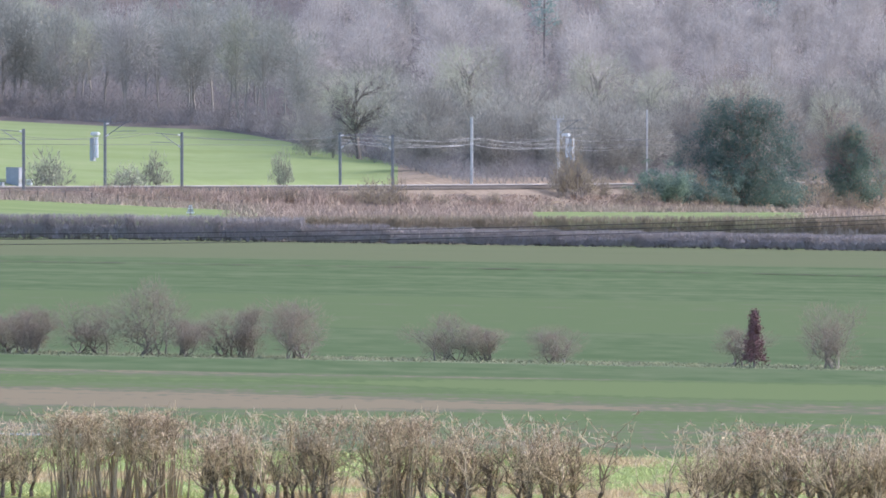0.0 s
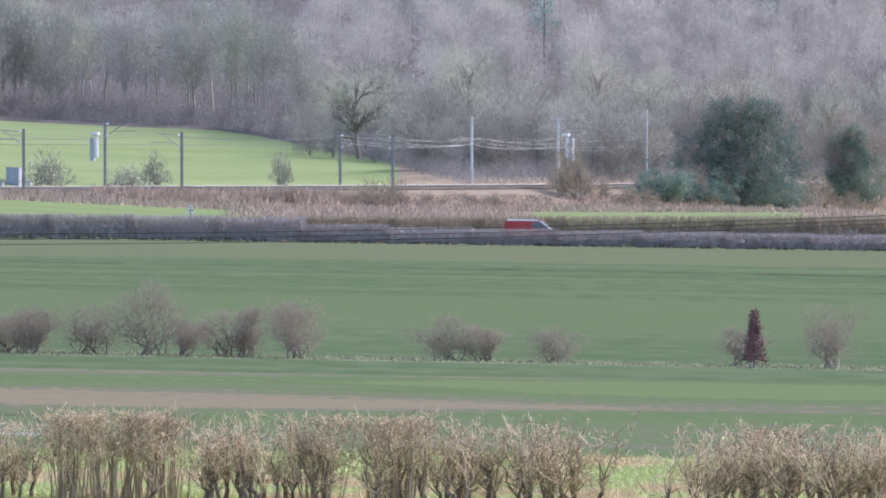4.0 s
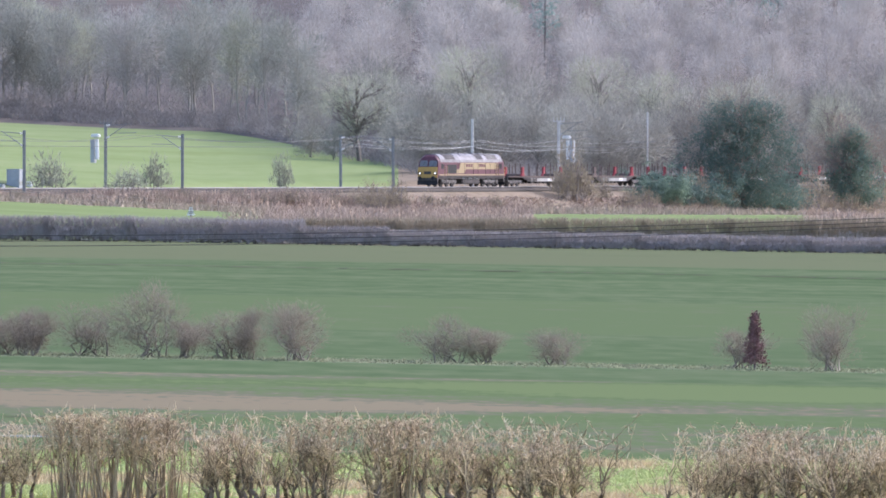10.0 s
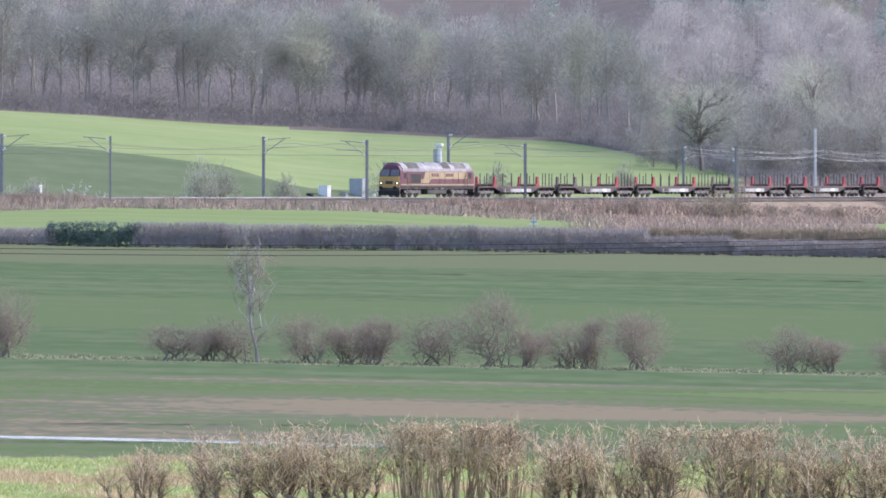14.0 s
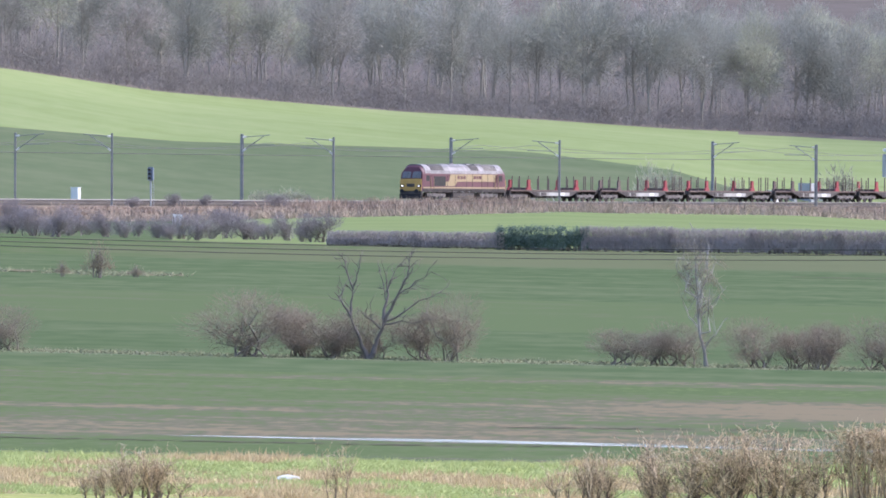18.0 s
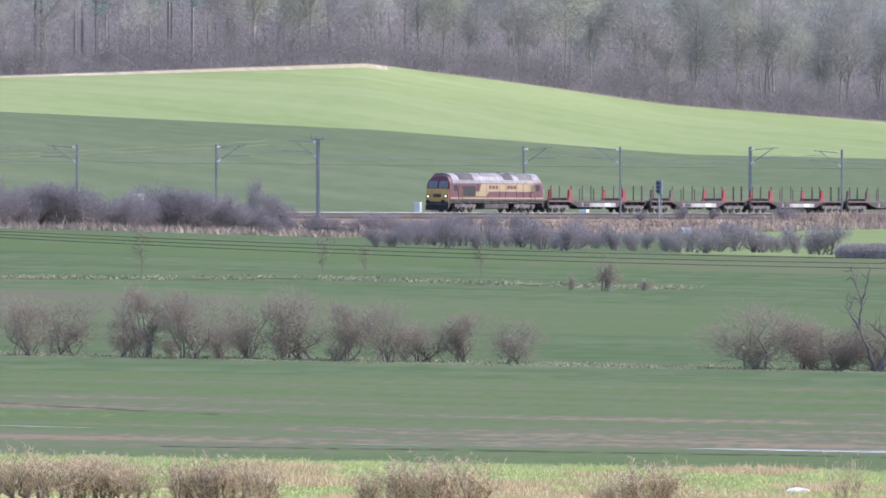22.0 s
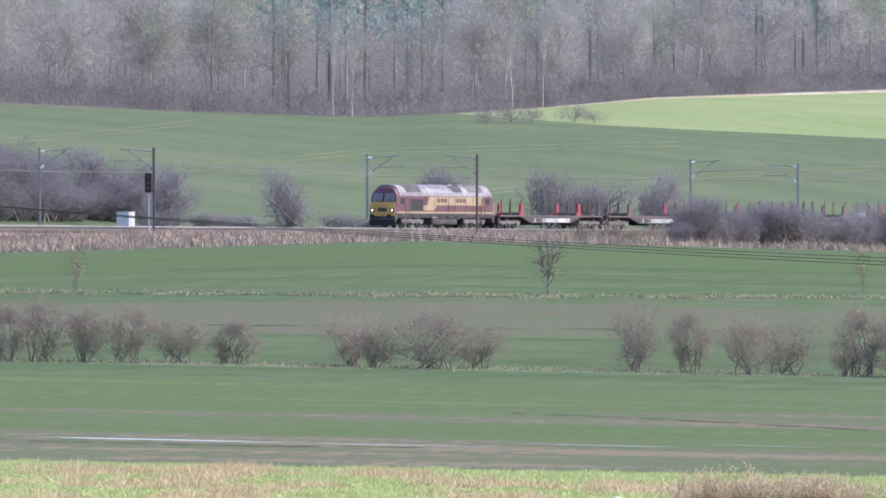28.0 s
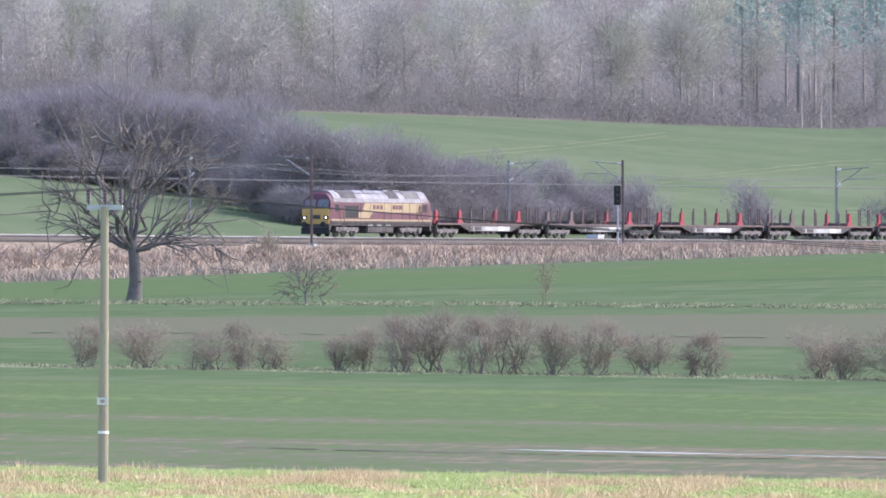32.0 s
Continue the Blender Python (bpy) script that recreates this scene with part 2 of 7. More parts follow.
M_SILL = blend("pale_grey_wagon_sill", [(0.216, 0.216, 0.211), (0.414, 0.414, 0.396)], 1.0, rough=0.6)
M_RED = blend("red_bolster_paint", [(0.231, 0.034, 0.043), (0.285, 0.058, 0.068)], 0.5, rough=0.5)
M_FEATHER = blend("white_feathers", [(0.75, 0.75, 0.76), (0.85, 0.85, 0.85)], 0.3)
M_LAMP = bpy.data.materials.new("headlamp_glow")
M_LAMP.use_nodes = True
M_LAMP.node_tree.nodes["Principled BSDF"].inputs["Emission Color"].default_value = (1.0, 0.93, 0.8, 1)
M_LAMP.node_tree.nodes["Principled BSDF"].inputs["Emission Strength"].default_value = 1.2

# ---- mesh helpers ----


def part(name, bm, material, parent, label=""):
    """Links a bmesh, or finished mesh data, as one mesh object under a thing or part."""
    if isinstance(bm, bpy.types.Mesh):
        data = bm
    else:
        data = bpy.data.meshes.new(name)
        bm.to_mesh(data)
        bm.free()
    if not data.materials:
        data.materials.append(material)
    ob = new(name, data)
    ob.parent = parent
    if label:
        ob["label"] = label
    return ob


def box(bm, x0, x1, y0, y1, z0, z1, m=None):
    corners = [bm.verts.new(Vector(p) if m is None else m @ Vector(p)) for p in
               ((x0, y0, z0), (x1, y0, z0), (x1, y1, z0), (x0, y1, z0), (x0, y0, z1), (x1, y0, z1), (x1, y1, z1), (x0, y1, z1))]
    for f in ((3, 2, 1, 0), (4, 5, 6, 7), (0, 1, 5, 4), (1, 2, 6, 5), (2, 3, 7, 6), (3, 0, 4, 7)):
        bm.faces.new([corners[i] for i in f])
    return bm


def tube(bm, p0, p1, r0, r1=None, n=8):
    p0, p1 = Vector(p0), Vector(p1)
    r1 = r0 if r1 is None else r1
    turn = (p1 - p0).to_track_quat("Z", "X").to_matrix()
    rings = []
    for p, r in ((p0, r0), (p1, r1)):
        rings.append([bm.verts.new(p + turn @ Vector((r * math.cos(2 * math.pi * i / n), r * math.sin(2 * math.pi * i / n), 0))) for i in range(n)])
    for i in range(n):
        bm.faces.new((rings[0][i], rings[0][(i + 1) % n], rings[1][(i + 1) % n], rings[1][i]))
    bm.faces.new(rings[0][::-1]), bm.faces.new(rings[1])
    return bm


def loft(bm, sections):
    """Closed loft through rings of equally many points."""
    rings = [[bm.verts.new(p) for p in ring] for ring in sections]
    n = len(rings[0])
    for a, b in zip(rings, rings[1:]):
        for i in range(n):
            bm.faces.new((a[i], a[(i + 1) % n], b[(i + 1) % n], b[i]))
    bm.faces.new(rings[0][::-1]), bm.faces.new(rings[-1])
    bmesh.ops.recalc_face_normals(bm, faces=bm.faces)
    return bm


def fast_mesh(name, verts, faces):
    """Mesh data from arrays: faces all with the same number of corners."""
    data = bpy.data.meshes.new(name)
    n, k = faces.shape
    data.vertices.add(len(verts))
    data.vertices.foreach_set("co", np.asarray(verts, np.float32).ravel())
    data.loops.add(n * k)
    data.loops.foreach_set("vertex_index", faces.astype(np.int32).ravel())
    data.polygons.add(n)
    data.polygons.foreach_set("loop_start", np.arange(0, n * k, k, dtype=np.int32))
    data.update(calc_edges=True)
    return data


def rods(p0, p1, r0, r1, n=3):
    """Vertices and faces of many thin tapered rods at once."""
    p0, p1 = np.asarray(p0, float), np.asarray(p1, float)
    r0, r1 = np.broadcast_to(np.asarray(r0, float), len(p0)), np.broadcast_to(np.asarray(r1, float), len(p0))
    way = p1 - p0
    way /= np.linalg.norm(way, axis=1, keepdims=True) + 1e-9
    other = np.where(np.abs(way[:, 2:3]) < 0.9, [[0.0, 0, 1]], [[1.0, 0, 0]])
    a = np.cross(way, other)
    a /= np.linalg.norm(a, axis=1, keepdims=True) + 1e-9
    b = np.cross(way, a)
    rings = []
    for p, r in ((p0, r0), (p1, r1)):
        for i in range(n):
            t = 2 * math.pi * i / n
            rings.append(p + r[:, None] * (math.cos(t) * a + math.sin(t) * b))
    verts = np.stack(rings, 1).reshape(-1, 3)
    base = np.arange(len(p0))[:, None, None] * 2 * n
    quad = np.array([(i, (i + 1) % n, n + (i + 1) % n, n + i) for i in range(n)])
    return verts, (base + quad[None]).reshape(-1, 4)


def joined(pieces):
    verts, faces, base = [], [], 0
    for v, f in pieces:
        verts.append(v), faces.append(f + base)
        base += len(v)
    return np.concatenate(verts), np.concatenate(faces)


def spikes(p0, p1, r):
    """Many thin twigs that end in a point."""
    p0, p1 = np.asarray(p0, float), np.asarray(p1, float)
    way = p1 - p0
    way /= np.linalg.norm(way, axis=1, keepdims=True) + 1e-9
    a = np.cross(way, np.where(np.abs(way[:, 2:3]) < 0.9, [[0.0, 0, 1]], [[1.0, 0, 0]]))
    a /= np.linalg.norm(a, axis=1, keepdims=True) + 1e-9
    b = np.cross(way, a)
    r = np.broadcast_to(np.asarray(r, float), len(p0))[:, None]
    verts = np.stack([p0 + r * a, p0 + r * (-0.5 * a + 0.87 * b), p0 + r * (-0.5 * a - 0.87 * b), p1], 1).reshape(-1, 3)
    faces = (np.arange(len(p0))[:, None, None] * 4 + np.array([[0, 1, 3], [1, 2, 3], [2, 0, 3]])[None]).reshape(-1, 3)
    return verts, faces


def slivers(p0, p1, r):
    """Very many flat tapering twigs, for crowns that stay far off."""
    p0, p1 = np.asarray(p0, float), np.asarray(p1, float)
    way = p1 - p0
    a = np.cross(way, np.random.default_rng(len(p0)).normal(size=way.shape))
    a *= np.broadcast_to(np.asarray(r, float), len(p0))[:, None] / (np.linalg.norm(a, axis=1, keepdims=True) + 1e-9)
    verts = np.stack([p0 + a, p0 - a, p1], 1).reshape(-1, 3)
    return verts, np.arange(len(verts)).reshape(-1, 3)


def faced(p0, p1, r, out):
    """Flat tapering twigs whose broad side looks the way that out points, as the skin of a crown does."""
    p0, p1 = np.asarray(p0, float), np.asarray(p1, float)
    a = np.cross(p1 - p0, out)
    a *= np.broadcast_to(np.asarray(r, float), len(p0))[:, None] / (np.linalg.norm(a, axis=1, keepdims=True) + 1e-9)
    verts = np.stack([p0 + a, p0 - a, p1], 1).reshape(-1, 3)
    return verts, np.arange(len(verts)).reshape(-1, 3)


def cable(points, r, n=4):
    """One unbroken wire through the points."""
    pts = np.array([tuple(p) for p in points], float)
    way = np.gradient(pts, axis=0)
    way /= np.linalg.norm(way, axis=1, keepdims=True)
    a = np.cross(way, [[0.0, 0, 1]])
    a /= np.linalg.norm(a, axis=1, keepdims=True)
    b = np.cross(way, a)
    verts = np.stack([pts + r * (math.cos(2 * math.pi * i / n) * a + math.sin(2 * math.pi * i / n) * b) for i in range(n)], 1).reshape(-1, 3)
    k = np.arange(len(pts) - 1)[:, None, None] * n
    quad = np.array([(i, (i + 1) % n, n + (i + 1) % n, n + i) for i in range(n)])
    return fast_mesh("wire", verts, (k + quad[None]).reshape(-1, 4))

# ---- the lie of the land ----
FALL = 0.019                # the valley floor falls to the right
TRACK_X, TRACK_Y = -31.7, 1832.0    # a point of the near track's centre line, at chainage 0
TRACK_TURN, CURVE_START, CURVE_R = radians(22.55), 250.4, 2139.0


def line_at(s, off=0.0):
    """Point and heading of the railway at chainage s, off metres towards the camera's side."""
    q = max(s - CURVE_START, 0.0) / CURVE_R
    r = min(s, CURVE_START)
    t = TRACK_TURN
    x = TRACK_X - math.sin(t) * r - CURVE_R * (math.cos(t - q) - math.cos(t))
    y = TRACK_Y - math.cos(t) * r - CURVE_R * (math.sin(t) - math.sin(t - q))
    fx, fy = -math.sin(t - q), -math.cos(t - q)
    return x - fy * off, y + fx * off, fx, fy


def rail_z(s):
    s = min(max(s, -330.0), 760.0)
    return 4.64e-6 * s * s + 4.374e-3 * s + 0.514


CHAIN = np.arange(-420.0, 900.0, 5.0)
LINE = np.array([line_at(s) for s in CHAIN])
LINE_U = np.arctan2(LINE[:, 0], LINE[:, 1]) * K
LINE_D = np.hypot(LINE[:, 0], LINE[:, 1])
ORDER = np.argsort(LINE_U)


def chain_at(u, off=0.0):
    """Chainage at which the line, off metres aside, is met by the bearing u."""
    pts = np.array([line_at(s, off)[:2] for s in CHAIN])
    us = np.arctan2(pts[:, 0], pts[:, 1]) * K
    order = np.argsort(us)
    return float(np.interp(u, us[order], CHAIN[order]))


def tab(u, pairs):
    xs, ys = zip(*pairs)
    return np.interp(u, xs, ys)


FOOT = ((-5200, -54), (-4390, -76), (-3624, -97), (-2900, -80), (-2500, -68), (-1900, -74), (-1212, -95), (-784, -91), (-354, -70), (900, -66))
# Crest: partly drawn along the edge of a cloud shadow.
CREST = ((-5200, -357), (-4343, -332), (-3700, -314), (-3560, -321), (-3300, -300), (-2430, -258), (-1870, -214), (-1500, -206), (-1250, -198), (-1000, -168), (-860, -128), (-784, -124), (900, -122))
CREST_OUT = ((-5200, 330), (-3625, 330), (-3300, 260), (-2430, 220), (-1500, 160), (-1250, 150), (-1000, 90), (-860, 30), (-94, 25), (900, 20))
EDGE = ((-5200, -366), (-4343, -338), (-3900, -318), (-3700, -313), (-3579, -319), (-3400, -331), (-3200, -349), (-2899, -359), (-2440, -375), (-2150, -338), (-1906, -302), (-1486, -269),
        (-1263, -257), (-985, -239), (-784, -232), (-617, -223), (-404, -215), (-330, -204), (-94, -156), (20, -128), (900, -128))
EDGE_OUT = ((-5200, 400), (-3625, 400), (-3300, 420), (-1500, 450), (-784, 400), (-404, 320), (-94, 130), (20, 40), (900, 36))
RISE = ((-1500, 130), (-400, 160), (0, 280), (900, 310))
RIM = ((-1300, 501), (-600, 512), (900, 513))      # where the pasture meets the crop
HEDGE_BASE = ((-5200, -44), (-4400, -66), (-3624, -86), (-2900, -72), (-2450, -52), (-1925, -40), (-1225, -24), (-784, -20), (0, -9), (784, 3), (1300, 8))


def height(d, dip):
    return EYE[2] - (dip - LEVEL) * d / K


def knots(u):
    """Distance, height and cover of the ground along one bearing."""
    u = float(min(max(u, -6400), 1700))
    s = float(np.interp(u, LINE_U[ORDER], CHAIN[ORDER]))
    dt = float(np.interp(u, LINE_U[ORDER], LINE_D[ORDER]))
    zr = rail_z(s)
    flat = lambda d: -FALL * d * math.sin(u / K)
    foot = dt - 30
    zf = height(foot, tab(u, FOOT))
    hedge = min(1200.0, foot - 60)
    low = flat(hedge) - height(hedge, tab(u, HEDGE_BASE))
    ease = lambda d: flat(d) - low * (lambda q: q * q * (3 - 2 * q))(min(max((d - 700) / (hedge - 700), 0), 1))
    rows = [(d, flat(d) + knoll, "pasture") for d, knoll in ((0.01, 10.3), (5, 10.3), (30, 9.6), (150, 4.0), (380, 0), (440, 0), (459, 0), (490, 0))]
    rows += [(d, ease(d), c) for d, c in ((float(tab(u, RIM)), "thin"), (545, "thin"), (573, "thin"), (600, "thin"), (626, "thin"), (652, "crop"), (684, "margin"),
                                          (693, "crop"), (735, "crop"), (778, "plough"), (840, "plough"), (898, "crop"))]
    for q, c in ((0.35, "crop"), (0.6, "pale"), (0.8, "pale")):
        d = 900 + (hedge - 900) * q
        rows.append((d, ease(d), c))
    zh = ease(hedge)
    for q in (0, 0.3, 0.7):
        rows.append((hedge + (foot - hedge) * q, zh + (zf - zh) * q, "verge"))
    rows += [(foot, zf, "bank"), (dt - 14, zf + 0.55 * (zr - zf), "bank"), (dt - 7.5, zr - 0.62, "bank"), (dt - 5.0, zr - 0.62, "ballast"), (dt + 12, zr - 0.62, "bank"), (dt + 16, zr - 0.6, "hill")]
    dc, de = dt + tab(u, CREST_OUT), dt + tab(u, EDGE_OUT)
    dc = max(dc, dt + 20)
    zc = height(dc, tab(u, CREST))
    # Painted shade ends at the crest; sunlit tone beyond it.
    for q, lift in ((0.35, 0.42), (0.7, 0.78), (1, 1)):
        d = dt + 16 + (dc - dt - 16) * q
        rows.append((d, zr - 0.62 + (zc - zr + 0.62) * lift, "hill" if q < 1 else "slope_sunlit"))
    ze = height(de, tab(u, EDGE))
    gap = de - dc
    dip = 1.2 * min(1.0, gap / 150.0)
    rows += [(dc + 0.12 * gap, zc - dip * 0.6, "slope_sunlit"), (dc + 0.3 * gap, zc - dip + 0.1 * (ze - zc), "slope_sunlit"), (dc + 0.6 * gap, zc + 0.48 * (ze - zc), "slope_sunlit"),
             (de - float(tab(u, ((-5200, 0.02), (-4350, 0.02), (-4200, 0.004), (-3800, 0.004), (-3500, 0.02), (-2900, 0.026), (-2600, 0.01), (-2400, 0.004)))) * gap, zc + 0.94 * (ze - zc), "edge"), (de, ze, "litter")]
    zt = height(de + 600, tab(u, EDGE) - tab(u, RISE))
    rows += [(de + 150, ze + 0.3 * (zt - ze), "litter"), (de + 600, zt, "litter"), (de + 1500, zt + 30, "litter"), (4950, zt + 34, "litter")]
    return rows


COLUMNS = np.concatenate([np.linspace(-math.pi * K, -9000, 12)[:-1], np.arange(-9000, -6400, 400), np.arange(-6400, 1700, 40), np.arange(1700, 8000, 500), np.linspace(8000, math.pi * K, 13)])
PROFILE = [knots(u) for u in COLUMNS]
GRID_D = np.array([[d for d, z, c in p] for p in PROFILE])
GRID_Z = np.array([[z for d, z, c in p] for p in PROFILE])


def ground(x, y):
    """Height of the ground."""
    u, d = math.atan2(x, y) * K, math.hypot(x, y)
    i = int(min(max(np.searchsorted(COLUMNS, u) - 1, 0), len(COLUMNS) - 2))
    w = (u - COLUMNS[i]) / (COLUMNS[i + 1] - COLUMNS[i])
    return float((1 - w) * np.interp(d, GRID_D[i], GRID_Z[i]) + w * np.interp(d, GRID_D[i + 1], GRID_Z[i + 1]))


def far(u, d):
    """A point of the ground by bearing and distance."""
    x, y = d * math.sin(u / K), d * math.cos(u / K)
    return Vector((x, y, ground(x, y)))


def spot(u, dip):
    """The first point of the ground seen from the tripod at that bearing and dip."""
    last = None
    for d in np.arange(380, 3600, 4.0):
        x, y = d * math.sin(u / K), d * math.cos(u / K)
        v = LEVEL + K * (EYE[2] - ground(x, y)) / d
        if v <= dip:
            if last is not None:
                d -= 4.0 * (dip - v) / max(last - v, 1e-6)
            return far(u, d)
        last = v
    return far(u, 2200)


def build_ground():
    mats = [M_PASTURE, M_CROP_THIN, M_CROP_SHADED, M_MARGIN, M_PLOUGH, M_SLOPE_SUNLIT, M_BANK, M_BALLAST, M_SLOPE_SHADED, M_STRAW, M_LITTER, M_CROP_PALE, M_VERGE]
    index = {"pasture": 0, "thin": 1, "crop": 2, "margin": 3, "plough": 4, "slope_sunlit": 5, "bank": 6, "ballast": 7, "hill": 8, "edge": 9, "litter": 10, "pale": 11, "verge": 12}
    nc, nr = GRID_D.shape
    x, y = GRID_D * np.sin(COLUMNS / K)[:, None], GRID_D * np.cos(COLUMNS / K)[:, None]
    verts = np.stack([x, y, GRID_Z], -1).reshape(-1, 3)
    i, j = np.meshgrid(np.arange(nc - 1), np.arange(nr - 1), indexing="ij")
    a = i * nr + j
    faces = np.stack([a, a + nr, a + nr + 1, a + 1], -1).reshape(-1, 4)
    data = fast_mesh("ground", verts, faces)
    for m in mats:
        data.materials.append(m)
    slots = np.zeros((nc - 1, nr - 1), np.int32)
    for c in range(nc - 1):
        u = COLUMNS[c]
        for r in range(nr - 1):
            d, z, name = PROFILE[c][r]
            # Right of this bearing the whole slope takes the sunlit tone.
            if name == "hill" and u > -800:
                name = "slope_sunlit"
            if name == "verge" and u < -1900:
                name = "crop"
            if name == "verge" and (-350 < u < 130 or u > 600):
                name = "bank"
            if u > -110 and name in ("hill", "slope_sunlit"):
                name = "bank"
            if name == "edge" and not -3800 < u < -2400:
                name = "litter" if u > -900 else "bank" if u < -4230 else "hill" if u < -3580 else "slope_sunlit"
            if name == "slope_sunlit" and u < -3580:
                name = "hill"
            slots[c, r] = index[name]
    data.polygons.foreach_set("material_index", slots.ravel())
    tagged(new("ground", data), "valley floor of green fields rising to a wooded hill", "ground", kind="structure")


build_ground()

# ---- bare plants ----


def shoots(rng, starts, ways, lengths, radii, bend=0.25, steps=3, lift=0.0):
    """Bent tapered shoots: their rods, and points along them with directions, for the next order of twigs."""
    p, w = np.array(starts, float), np.array(ways, float)
    w /= np.linalg.norm(w, axis=1, keepdims=True)
    L, R = np.asarray(lengths, float), np.asarray(radii, float)
    out, along = [], []
    for k in range(steps):
        w = w + rng.normal(size=w.shape) * bend
        w[:, 2] += lift
        w /= np.linalg.norm(w, axis=1, keepdims=True)
        q = p + w * (L / steps)[:, None]
        r0, r1 = R * (1 - 0.8 * k / steps), R * (1 - 0.8 * (k + 1) / steps)
        out.append((p, q, r0, r1))
        along.append((p.copy(), q.copy(), w.copy()))
        p = q
    rod = [np.concatenate([o[i] for o in out]) for i in range(4)]
    ends = [np.concatenate([o[i] for o in along]) for i in range(3)]
    return rod, ends


def thing(name, label, category, group="", kind=""):
    return tagged(new(name), label, category, group, kind)


def fans(rng, roots, tips, radii, steps=4, arch=0.3, bend=0.05):
    """Curved branches from roots to tips, tapering; their rods and points along them."""
    roots, tips = np.asarray(roots, float), np.asarray(tips, float)
    mid = roots + (tips - roots) * np.array([0.5 - arch, 0.5 - arch, 0.5 + arch])
    size = np.linalg.norm(tips - roots, axis=1, keepdims=True)
    mid += rng.normal(size=mid.shape) * size * bend * 2
    out, ends, last = [], [], roots
    way = tips - roots
    for k in range(steps):
        t = (k + 1) / steps
        q = roots * (1 - t) ** 2 + 2 * mid * t * (1 - t) + tips * t * t
        if k < steps - 1:
            q = q + rng.normal(size=q.shape) * size * bend
        out.append((last, q, radii * (1 - 0.8 * k / steps), radii * (1 - 0.8 * (k + 1) / steps)))
        w = q - last
        ends.append((last, q, w / (np.linalg.norm(w, axis=1, keepdims=True) + 1e-9)))
        last = q
    return [np.concatenate([o[i] for o in out]) for i in range(4)], [np.concatenate([e[i] for e in ends]) for i in range(3)]


def needles(rng, ends, count, length, radius, spread=0.7, lift=0.3, late=0.0):
    """Short pointed twigs along given branches; late > 0 favours their outer parts."""
    p, q, w = ends
    n = len(p)
    pick = (n * rng.random(count) ** (1 / (1 + late))).astype(int)
    t = rng.random(count)[:, None]
    start = p[pick] * (1 - t) + q[pick] * t
    way = w[pick] + rng.normal(size=(count, 3)) * spread
    way[:, 2] += lift
    way /= np.linalg.norm(way, axis=1, keepdims=True)
    return start, start + way * (length * rng.uniform(0.4, 1.4, count))[:, None], np.full(count, radius)


def dome(rng, count, h, w, low=0.1, seed=0):
    """Points through a lumpy domed crown that comes down nearly to the ground."""
    a = rng.uniform(0, 2 * math.pi, count)
    rr = np.sqrt(rng.random(count))
    lump = 1 + 0.16 * np.sin(3 * a + seed) + 0.1 * np.sin(5 * a + 2.3 * seed)
    top = np.sqrt(np.clip(1 - rr ** 2.2, 0.0, 1)) * (0.84 + 0.16 * np.sin(4 * a + 5 * rr + seed))
    foot = low + 0.10 * rr
    z = h * (foot + np.maximum(top - foot, 0.08) * rng.random(count) ** 0.75)
    return np.stack([np.cos(a) * rr * w * 0.5 * lump, np.sin(a) * rr * w * 0.5 * lump, z], 1)


def shrub_arrays(seed, h, w, stems, twigs, r, low=0.12, base=0.12, thick=2.2, twig_long=0.12, lift=0.9, boughs=9):
    """Stems and fine twigs of a many-stemmed bare shrub, as vertices and faces."""
    rng = np.random.default_rng(seed)
    root = np.concatenate([rng.normal(size=(stems, 2)) * base * w, np.full((stems, 1), -0.05)], 1)
    tips = dome(rng, stems * 4, h * 0.95, w, low, seed)
    tips = tips[np.argsort(-tips[:, 2])[:stems]]
    a, ea = fans(rng, root, tips, np.full(stems, r * thick * 1.5), 4, 0.2, 0.05)
    n = stems * boughs
    pick, t = rng.integers(0, len(ea[0]) * 3 // 4, n), rng.random(n)[:, None]
    root = ea[0][pick] * (1 - t) + ea[1][pick] * t
    b, eb = fans(rng, root, dome(rng, n, h * 0.97, w, low, seed), np.full(n, r * thick * 0.6), 3, 0.12, 0.06)
    half = twigs // 2
    c = needles(rng, eb, twigs - half, twig_long * h, r, 0.6, 0.35, 0.6)
    p = dome(rng, half, h * 0.97, w, low, seed)
    way = np.concatenate([p[:, :2] / w * 1.3, np.full((half, 1), lift)], 1) + rng.normal(size=(half, 3)) * 0.45
    way /= np.linalg.norm(way, axis=1, keepdims=True)
    q = p + way * (twig_long * h * rng.uniform(0.5, 1.4, half))[:, None]
    fine = [np.concatenate([c[0], p]), np.concatenate([c[1], q]), np.full(twigs, r)]
    out = (fine[0] - (0, 0, h * 0.4)) / (w * 0.5, w * 0.5, h * 0.5) + rng.normal(size=fine[0].shape) * 0.45
    return rods(*[np.concatenate([a[i], b[i]]) for i in range(4)]), faced(fine[0], fine[1], fine[2] * 1.35, out)


